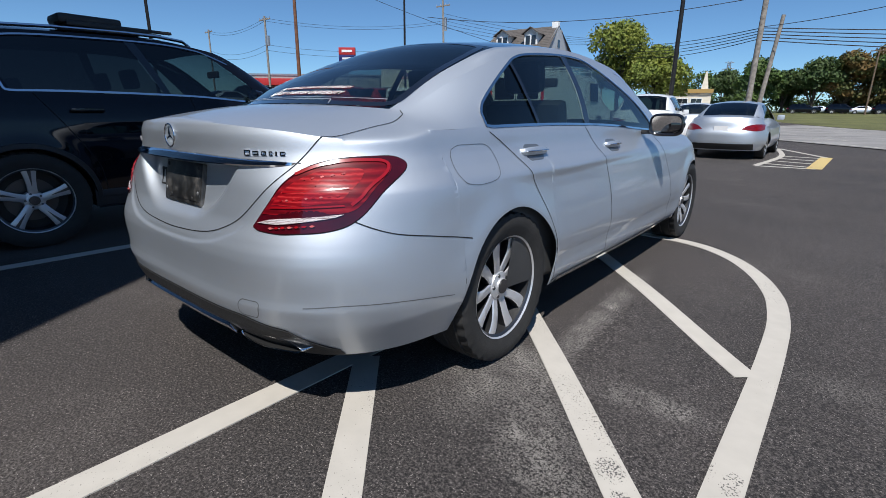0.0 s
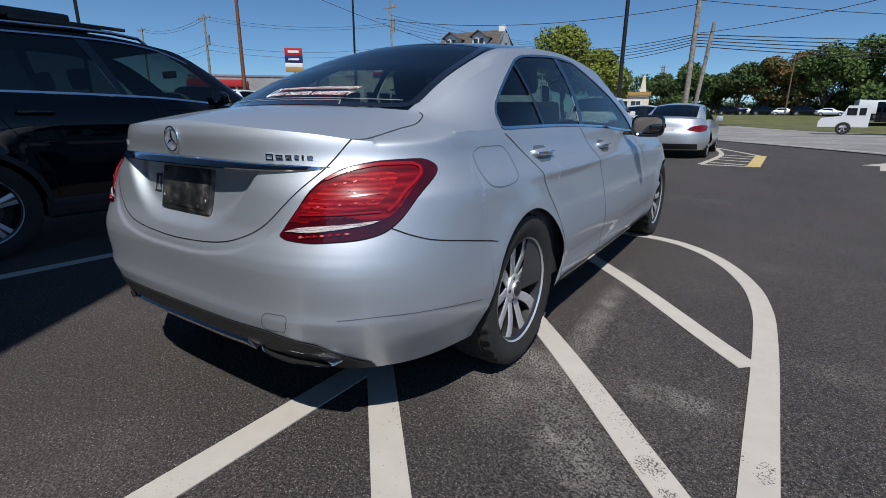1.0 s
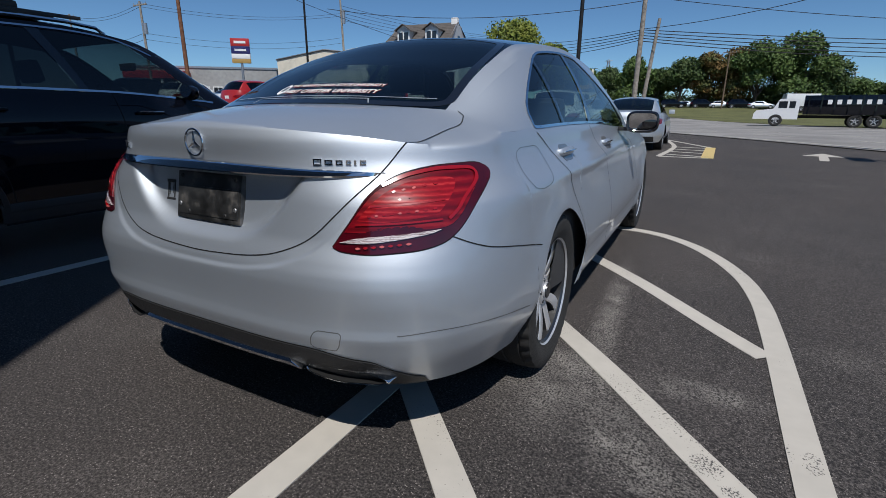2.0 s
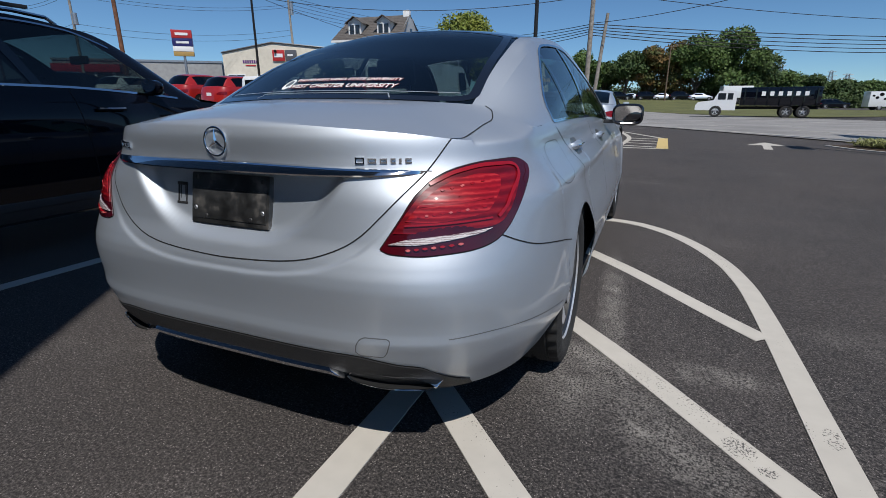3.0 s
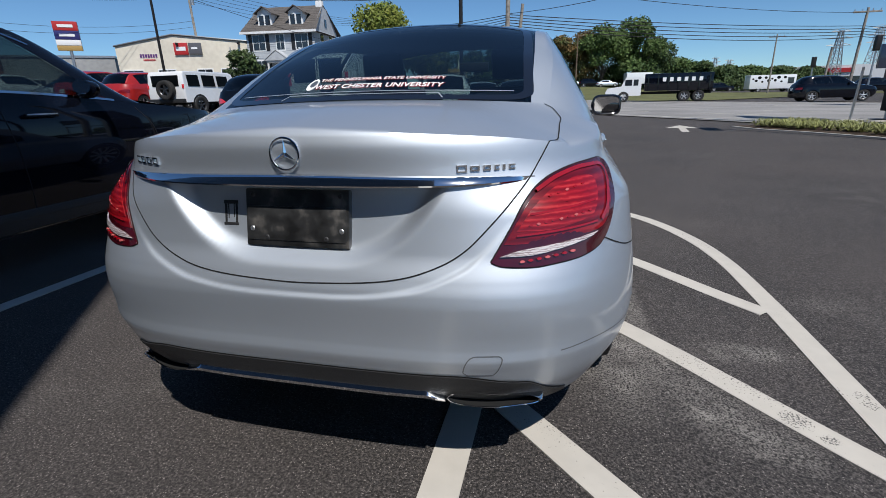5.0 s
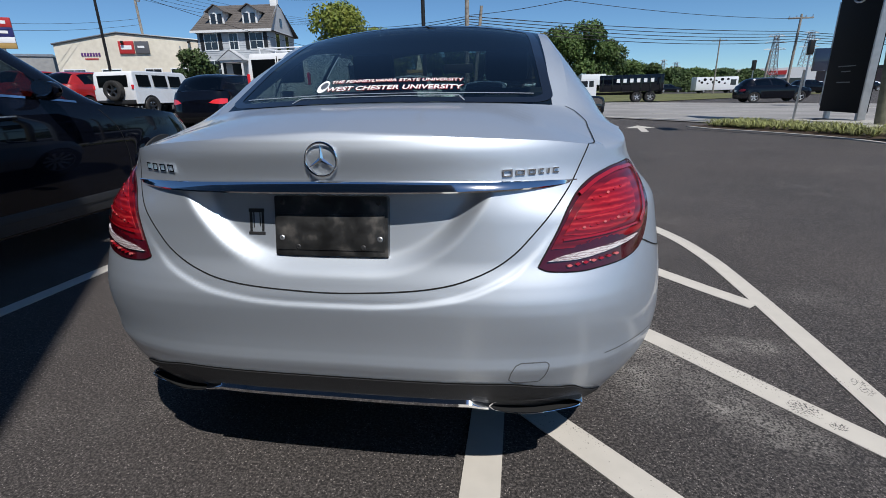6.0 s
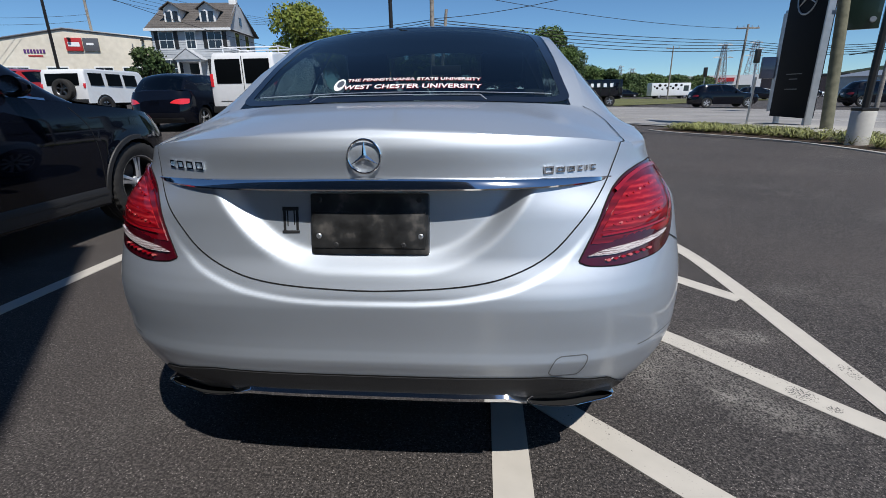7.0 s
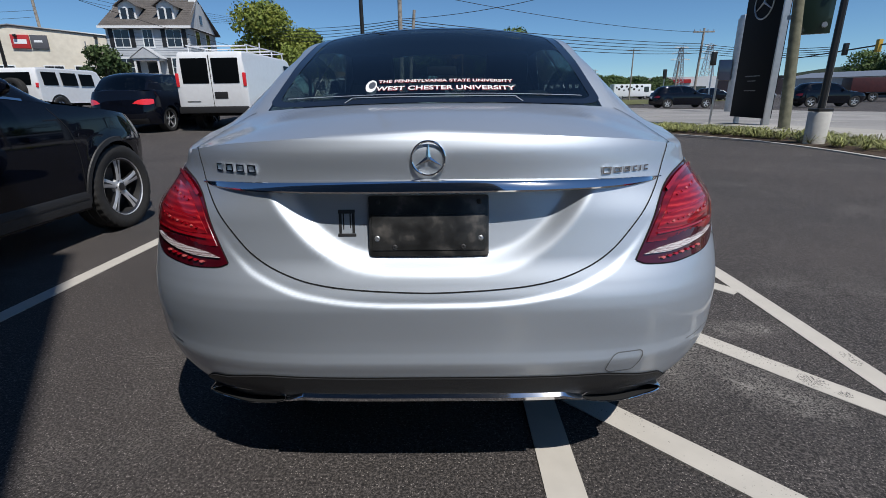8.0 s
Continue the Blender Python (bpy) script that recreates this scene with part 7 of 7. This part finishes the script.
lattice(*at(26.6, 210), 17.5, 2.4, "tall grey steel lattice mast")
lattice(*at(24.0, 180), 15.0, 1.6, "slim grey steel lattice mast")
for az, d, h in ((10.8, 330, 20), (14.6, 340, 17), (15.8, 330, 15), (-10.2, 300, 26)):
    lattice(*at(az, d), h, 2.2, "distant grey steel lattice mast")
# ---- exit lane: markings, kerbs, planting strip ----
exit_marks = thing("exit_marking", "white and yellow hatched corner painted at the exit", "road marking", kind="structure")
mark("border_line", [(0.40, 11.75), (1.45, 11.80)], 0.13, parent=exit_marks)
mark("border_line", [(0.40, 11.80), (0.55, 15.0), (0.1, 19.0)], 0.13, parent=exit_marks)
mark("border_line", [(1.50, 15.5), (0.7, 17.6), (0.1, 19.2)], 0.13, parent=exit_marks)
mark("yellow_bar", [(1.42, 11.75), (1.50, 15.5)], 0.26, M_YELLOW, exit_marks, z=0.006)
for k in range(4):
    mark("hatch_line", [(0.46, 12.5 + 0.95 * k), (1.38, 12.15 + 1.0 * k)], 0.12, parent=exit_marks, z=0.0045)
arrow = thing("lane_arrow", "white painted arrow pointing to the exit", "road marking", pose(3.85, 13.6, 0.004, 0, 0, -8), kind="structure")
one("arrow_head", lambda bm: poly(bm, [(-0.42, 0.1, 0), (0.42, 0.1, 0), (0.0, 1.2, 0)]), M_LINE, arrow, flat=True)
one("arrow_shaft", lambda bm: poly(bm, [(-0.09, -1.2, 0), (0.09, -1.2, 0), (0.09, 0.095, 0), (-0.09, 0.095, 0)]), M_LINE, arrow, flat=True)
road_marks = thing("lane_marking", "worn white lane lines on the road", "road marking", kind="structure")
for off in (3.6, 7.2, 14.5, 18.2):
    for k in range(-6, 12):
        a, b = across(k * 6.0, off), across(k * 6.0 + 3.0, off)
        mark("lane_line", [a, b], 0.14, parent=road_marks, z=0.036, n=3)
mark("edge_line", [across(-30, 22.0), across(60, 22.0)], 0.16, parent=road_marks, z=0.036)
mark("edge_line", [across(-30, 0.5), across(60, 0.5)], 0.16, parent=road_marks, z=0.036)

M_MULCH = ramp_mat("brown_mulch", [(0.3, (0.035, 0.022, 0.014)), (0.7, (0.10, 0.065, 0.04))], 40, 8, 0.95, 0.9, 0.02, (2, 0.7, 1.2))
KERB = cv((0.0, (5.15, 14.0)), (0.12, (5.45, 13.05)), (0.3, (6.2, 11.8)), (0.5, (6.95, 9.9)), (0.65, (7.1, 8.2)), (0.8, (7.0, 6.0)), (1.0, (6.9, 1.0)))


def kerb_strip(bm, off0, off1, z0, z1, n=70):
    rows = []
    for i in range(n + 1):
        t = i / n
        q, q0, q1 = KERB(t), KERB(max(t - 0.01, 0)), KERB(min(t + 0.01, 1))
        d = Vector((*(q1 - q0), 0)).normalized()
        w = Vector((-d.y, d.x, 0))
        a, b = Vector((*q, 0)) + w * off0, Vector((*q, 0)) + w * off1
        rows.append([(a.x, a.y, -0.02), (a.x, a.y, z0), (b.x, b.y, z1), (b.x, b.y, -0.02)])
    grid(bm, rows)
    poly(bm, rows[0][::-1])
    poly(bm, rows[-1])


bm = bmesh.new()
kerb_strip(bm, 0.0, 0.12, 0.022, 0.022)
tagged(part("kerb", bm, M_PAVE), "pale concrete kerb round the planting strip", "kerb", kind="structure")
bm = bmesh.new()
kerb_strip(bm, 0.122, 1.75, 0.03, 0.08)
tagged(part("planting_bed", bm, M_MULCH), "brown mulch bed behind the kerb", "planting bed", kind="structure")
bm = bmesh.new()
kerb_strip(bm, 1.752, 4.2, 0.11, 0.11)
tagged(part("pavement", bm, M_PAVE), "pale concrete pavement between planting and road", "pavement", kind="structure")

M_BLADE = mat("variegated_blades", (0.22, 0.23, 0.08), 0.6, island=0.7)
rng = np.random.default_rng(4)
vs, fs = [], []
for k in range(270):
    t = rng.uniform(0.03, 0.98)
    q, q1 = KERB(t), KERB(min(t + 0.01, 1))
    d = Vector((*(q1 - KERB(max(t - 0.01, 0))), 0)).normalized()
    w = Vector((-d.y, d.x, 0))
    off = rng.uniform(0.30, 1.6)
    c = np.array((q[0] + w.x * off, q[1] + w.y * off, 0.05))
    for b in range(26):
        a = rng.uniform(0, 2 * math.pi)
        ln, hh, bw = rng.uniform(0.14, 0.38), rng.uniform(0.05, 0.20), rng.uniform(0.006, 0.013)
        dx, dy = math.cos(a), math.sin(a)
        n0 = len(vs)
        for s, z in ((0.0, 0.0), (0.45, 1.0), (1.0, 0.55)):
            p0 = c + np.array((dx * ln * s, dy * ln * s, hh * z))
            wd = bw * (1.0 - 0.75 * s)
            vs += [tuple(p0 + np.array((-dy * wd, dx * wd, 0))), tuple(p0 - np.array((-dy * wd, dx * wd, 0)))]
        fs += [(n0, n0 + 1, n0 + 3, n0 + 2), (n0 + 2, n0 + 3, n0 + 5, n0 + 4)]
me = bpy.data.meshes.new("border_grass")
me.from_pydata(vs, [], fs)
me.materials.append(M_BLADE)
tagged(new("border_grass", me), "tufts of yellow-striped border grass in the bed", "plants", kind="stuff")

# ---- tall dark sign, posts, lamp base ----
M_SIGNBLACK = mat("black_sign_panel", (0.006, 0.006, 0.007), 0.6, ior=1.2)
v = Vector((0.507, 0.862, 0))
r_ = Vector((0.862, -0.507, 0))
wd = (r_ * 0.5 - v * 0.866).normalized()
nd = Vector((-wd.y, wd.x, 0)) * -1
m = Matrix(((wd.x, -nd.x, 0, 9.46), (wd.y, -nd.y, 0, 14.52), (0, 0, 1, 0), (0, 0, 0, 1)))
tower_sign = thing("pylon_sign", "tall black pylon sign with a silver side and round emblem", "sign", m)
one("panel", lambda bm: box(bm, -1.05, 0.72, -0.12, 0.12, 0.30, 7.2, 0.01), M_SIGNBLACK, tower_sign)
one("side_fin", lambda bm: box(bm, 0.724, 0.78, -0.125, 0.06, 0.12, 7.4, 0.01), M_STEEL, tower_sign)
for x in (-0.85, 0.6):
    one("foot", lambda bm: box(bm, x - 0.06, x + 0.06, -0.06, 0.06, 0.0, 0.32), M_STEEL, tower_sign)
fy = -0.128 if (m.to_3x3() @ Vector((0, -1, 0))).dot(Vector((0.05, -0.96, 0)) - Vector((9.46, 14.52, 0))) > 0 else 0.128
one("emblem", lambda bm: (tube(bm, [(-0.16 + 0.45 * math.cos(a), fy, 3.55 + 0.45 * math.sin(a)) for a in np.linspace(0, 2 * math.pi, 36)], 0.025, 6, False), [tube(bm, [(-0.16, fy, 3.55), (-0.16 + 0.44 * math.cos(a), fy, 3.55 + 0.44 * math.sin(a))], [0.04, 0.008], 6) for a in (radians(90), radians(210), radians(330))]), M_STEEL, tower_sign)
for x0, x1, z0 in ((-0.54, 0.22, 1.50), (-0.36, 0.04, 1.36), (-0.48, 0.12, 1.08)):
    one("sign_bar", lambda bm: box(bm, x0, x1, min(fy, fy * 0.95), max(fy, fy * 0.95), z0, z0 + 0.028), M_DARKALLOY, tower_sign, flat=True)
x, y = at(28.3, 36)
grey_pylon = thing("sign_column", "thick grey steel sign column", "sign", pose(x, y, terrain(x, y)))
one("column", lambda bm: tube(bm, [(0, 0, -0.3), (0, 0, 5.4)], 0.32, 16), M_STEEL, grey_pylon)
one("cap", lambda bm: box(bm, -0.15, 1.0, -0.25, 0.25, 4.6, 5.6, 0.04), M_STEEL, grey_pylon)
one("side_panel", lambda bm: box(bm, -1.1, -0.36, -0.1, 0.1, 1.9, 3.1, 0.02), M_NAVYPAINT, grey_pylon)
back_panel = thing("sign_panel", "dark green back of a sign panel on the pole", "sign", pose(wood_x + 0.15, wood_y - 0.09, 0, 0, 0, -30))
one("panel", lambda bm: box(bm, -0.30, 0.36, -0.04, 0.04, 2.42, 3.6, 0.01), M_GREENPAINT, back_panel)
for zz in (2.62, 3.3):
    one("fixing", lambda bm: (tube(bm, [(0.22, -0.04, zz), (0.22, -0.10, zz)], [0.07, 0.06], 12)), M_STEEL, back_panel)
one("bracket", lambda bm: box(bm, -0.58, -0.36, -0.02, 0.02, 2.8, 2.9), M_STEEL, back_panel)
M_WHITECONC = ramp_mat("pale_concrete", [(0.3, (0.48, 0.46, 0.43)), (0.7, (0.56, 0.54, 0.50))], 9, 6, 0.9, 0.1, 0.002, (2, 0.93, 1.05))
base = thing("lamp_post", "dark lamp post on a round pale concrete base", "lamp post", pose(7.54, 9.15, 0.0))
one("concrete_base", lambda bm: lathe(bm, [(0.0, 0.185), (0.64, 0.20), (0.67, 0.19), (0.67, 0.001)], 28, axis="z"), M_WHITECONC, base)
one("base_plate", lambda bm: box(bm, -0.15, 0.15, -0.15, 0.15, 0.671, 0.73, 0.01), M_DARKMETAL, base)
one("shaft", lambda bm: tube(bm, [(0, 0, 0.72), (0, 0, 8.5)], [0.066, 0.05], 8), M_DARKMETAL, base)
one("head", lambda bm: box(bm, -0.2, 0.2, -0.9, 0.1, 8.4, 8.55, 0.02), M_DARKMETAL, base)
thin = thing("marker_post", "thin grey sign post behind the planting", "post", pose(8.2, 14.6, 0.1))
one("post", lambda bm: tube(bm, [(0, 0, 0), (0.05, 0, 1.35)], 0.03, 6), M_STEEL, thin)

# ---- traffic signals ----
M_SIGNALYELLOW = mat("yellow_signal_housing", (0.5, 0.30, 0.03), 0.5)
x, y = at(46, 62)
mast = thing("traffic_signal", "long steel mast arm with hanging traffic signals", "traffic signal", pose(x, y, -0.25))
x1, y1 = at(33.5, 72)
ax, ay = x1 - x, y1 - y
one("upright", lambda bm: tube(bm, [(0, 0, 0), (0, 0, 6.4)], [0.16, 0.12], 10), M_STEEL, mast)
one("arm", lambda bm: tube(bm, [(0, 0, 6.2), (ax, ay, 4.9)], [0.10, 0.05], 8), M_DARKMETAL, mast)
for k, s in enumerate((0.30, 0.52, 0.70)):
    hd = one("signal_head", lambda bm: box(bm, ax * s - 0.2, ax * s + 0.2, ay * s - 0.2, ay * s + 0.2, 4.7 + 0.35 * (1 - s), 5.9 + 0.35 * (1 - s), 0.04), M_SIGNALYELLOW if k == 1 else M_DARKMETAL, mast)
for az, d, h in ((26.5, 52, 4.6), (22.4, 70, 4.0)):
    x, y = at(az, d)
    sg = thing("traffic_signal", "dark traffic signal on a short post", "traffic signal", pose(x, y, -0.25))
    one("post", lambda bm: tube(bm, [(0, 0, 0), (0, 0, h)], 0.07, 8), M_STEEL, sg)
    one("signal_head", lambda bm: box(bm, -0.18, 0.18, -0.2, 0.2, h - 1.0, h + 0.1, 0.03), M_DARKMETAL, sg)

# ---- vehicles on the road ----
M_DARKRED = mat("dark_red_paint", (0.05, 0.008, 0.009), 0.5, vary=0.25, scale=3)


def turned(az, dist, heading):
    x, y = at(az, dist)
    return pose(x, y, terrain(x, y) + 0.03, 0, 0, heading)


def lorry(name, label, m, cab_mat, load_mat, length, height, dark_box, axles, load=(0.36, 1.0)):
    """A lorry with its nose at +y: bonneted cab, load body, chassis and wheels."""
    root = thing(name, label, "lorry", m)
    L = length
    one("chassis", lambda bm: box(bm, -0.5, 0.5, 0.2, L - 0.3, 0.7, 0.95), M_GAP, root)
    one("cab", lambda bm: (grid(bm, [[(sx * 1.1, y, z) for y, z in ((L * 0.66, 0.75), (L * 0.66, height * 0.86), (L * 0.68, height * 0.9), (L * 0.81, height * 0.9), (L * 0.85, height * 0.58), (L * 0.98, height * 0.52), (L, height * 0.4), (L, 0.6), (L * 0.66, 0.6))] for sx in (-1, -0.92, 0.92, 1)]), poly(bm, [(1.1, y, z) for y, z in ((L * 0.66, 0.6), (L * 0.66, height * 0.86), (L * 0.68, height * 0.9), (L * 0.81, height * 0.9), (L * 0.85, height * 0.58), (L * 0.98, height * 0.52), (L, height * 0.4), (L, 0.6))]), poly(bm, [(-1.1, y, z) for y, z in ((L * 0.66, 0.6), (L * 0.66, height * 0.86), (L * 0.68, height * 0.9), (L * 0.81, height * 0.9), (L * 0.85, height * 0.58), (L * 0.98, height * 0.52), (L, height * 0.4), (L, 0.6))])), cab_mat, root)
    for sx in (1, -1):
        for y0, y1 in ((0.69, 0.735), (0.75, 0.815)):
            one("cab_window", lambda bm: box(bm, sx * 1.1 - 0.01, sx * 1.1 + 0.01, L * y0, L * y1, height * 0.60, height * 0.82), M_PANE, root, flat=True)
    a, b = 0.02 * L, 0.63 * L
    body = one("load_body", lambda bm: box(bm, -1.2, 1.2, a, b, 1.0, height, 0.04), load_mat, root)
    if dark_box:
        for k in range(7):
            yy = a + 0.3 + (b - a - 0.6) * k / 6
            for sx in (1, -1):
                one("rib", lambda bm: box(bm, sx * 1.2 - 0.06, sx * 1.2 + 0.06, yy - 0.05, yy + 0.05, 1.0, height - 0.1), load_mat, body, flat=True)
        for k in range(6):
            for sx in (1, -1):
                one("sign_bar", lambda bm: box(bm, sx * 1.262 - 0.008, sx * 1.262 + 0.008, a + 0.9 + 0.62 * k, a + 1.2 + 0.62 * k, height * 0.72, height * 0.86), M_WHITETEXT, body, flat=True)
        one("lift_arm", lambda bm: tube(bm, [(1.3, a + 0.3, height - 0.2), (1.3, b - 1.2, 1.0)], 0.06, 6), M_STEEL, root)
    for ya in axles:
        for sx in (1, -1):
            make_wheel(root, pose(sx * 1.02, ya, 0.50, 0, 0, 0 if sx > 0 else 180), R=0.50, rim=0.30, width=0.3, spokes=5, style="five", lod=0)
    return root


lorry("tipper_lorry", "white-cabbed lorry with a black roll-off container", turned(14.6, 54, 83), M_WHITEPAINT, M_BLACKPAINT, 9.6, 2.55, True, (1.3, 2.5, 7.9))
lorry("refuse_lorry", "white refuse lorry on the far carriageway", turned(6.2, 118, -80), M_WHITEPAINT, M_WHITEPAINT, 9.0, 3.3, False, (1.6, 2.9, 7.6))
lorry("tipper_lorry", "dark red tipper lorry waiting at the signals", turned(37.4, 74, -105), M_DARKRED, M_DARKRED, 8.6, 2.6, False, (1.3, 2.5, 7.2))


def step_van(m):
    root = thing("food_van", "white food van with dark round spots", "van", m)
    one("body", lambda bm: box(bm, -1.1, 1.1, 0, 7.6, 0.55, 2.9, 0.12), M_WHITEPAINT, root)
    one("bonnet", lambda bm: box(bm, -1.0, 1.0, 7.55, 8.5, 0.55, 1.6, 0.15), M_WHITEPAINT, root)
    one("windscreen", lambda bm: box(bm, -0.95, 0.95, 7.58, 7.64, 1.65, 2.5), M_PANE, root, flat=True)
    for sx in (1, -1):
        one("cab_window", lambda bm: box(bm, sx * 1.1 - 0.02, sx * 1.1 + 0.02, 6.2, 7.2, 1.4, 2.4), M_PANE, root, flat=True)
        for k in range(11):
            yy, zz, rr = 0.5 + 0.52 * k, 2.45 - 0.5 * (k % 2) - 0.2 * (k % 3 == 0), 0.16 + 0.05 * (k % 3)
            one("spot", lambda bm: poly(bm, [(sx * 1.106, yy + rr * 1.2 * math.cos(a), zz + rr * math.sin(a)) for a in np.linspace(0, 2 * math.pi, 14, endpoint=False)]), M_SIGNBLACK, root, flat=True)
    for ya in (1.6, 6.6):
        for sx in (1, -1):
            make_wheel(root, pose(sx * 0.95, ya, 0.42, 0, 0, 0 if sx > 0 else 180), R=0.42, rim=0.26, width=0.28, spokes=5, style="five", lod=0)


step_van(turned(17.5, 106, -84))
pick = plain_car("pickup", "black pickup on the road by the exit", turned(21.0, 46, -88) @ Matrix.Diagonal((1.02, 1.15, 1.08, 1)), M_BLACKPAINT, tall=True, group="vehicles on the road")
green = copy_thing(pick, turned(33.4, 50, -95) @ Matrix.Diagonal((1.0, 1.0, 1.05, 1)))
tagged(green, "dark estate car crossing behind the pylon sign", "car", "vehicles on the road")
pale = bpy.data.objects["estate_car.001"]
row = [(-4.6, 117, pick), (-3.2, 119, camry), (-1.7, 118, pick), (-0.1, 118, camry), (1.5, 117, pick), (3.3, 117, camry), (14.2, 128, pick), (21.0, 132, camry), (24.0, 96, camry), (25.6, 84, pick), (27.0, 120, pale), (23.2, 120, pick), (22.2, 88, pale), (23.0, 92, pick), (26.3, 100, camry), (28.6, 90, pale), (29.5, 95, pick), (30.5, 110, camry), (35.5, 98, pale), (36.5, 98, pick)]
for az, d, src in row:
    c = copy_thing(src, turned(az, d, -86))
    tagged(c, {pick: "dark estate car parked across the road", camry: "silver sedan parked across the road", pale: "white estate car parked across the road"}[src], "car", "cars across the road")
for az, d, src in ((-52, 30, camry), (-56.5, 33, pale), (-61, 36, pick), (-64.5, 34, camry)):
    x, y = at(az, d)
    c = copy_thing(src, pose(x, y, terrain(x, y), 0, 0, 12))
    tagged(c, {pick: "dark estate car parked at the far end", camry: "silver sedan parked at the far end", pale: "white estate car parked at the far end"}[src], "car", "cars at the far end")

# ---- far hills ----
# The greens are greyed: distance haze is mixed into the colour.
M_HILL = ramp_mat("hazy_wooded_hill", [(0.3, (0.06, 0.085, 0.06)), (0.7, (0.11, 0.13, 0.09))], 0.03, 6, 1.0, 0.0, 0.01, (0.01, 0.85, 1.15))
bm = bmesh.new()
rows = []
for i in range(91):
    az = -90 + 180 * i / 90
    d = 900
    x, y = at(az, d)
    h = 6 + 34 * smooth(24, 44, az) + 5 * noise.noise(Vector((az * 0.13, 0, 5))) + 8 * smooth(-30, -70, az)
    rows.append([(x, y, -5), (x, y, max(h, 3.0)), (x * 1.2, y * 1.2, max(h, 3.0) + 4)])
grid(bm, rows)
tagged(part("backdrop_hills", bm, M_HILL), "low wooded hills on the horizon", "hills", kind="structure")
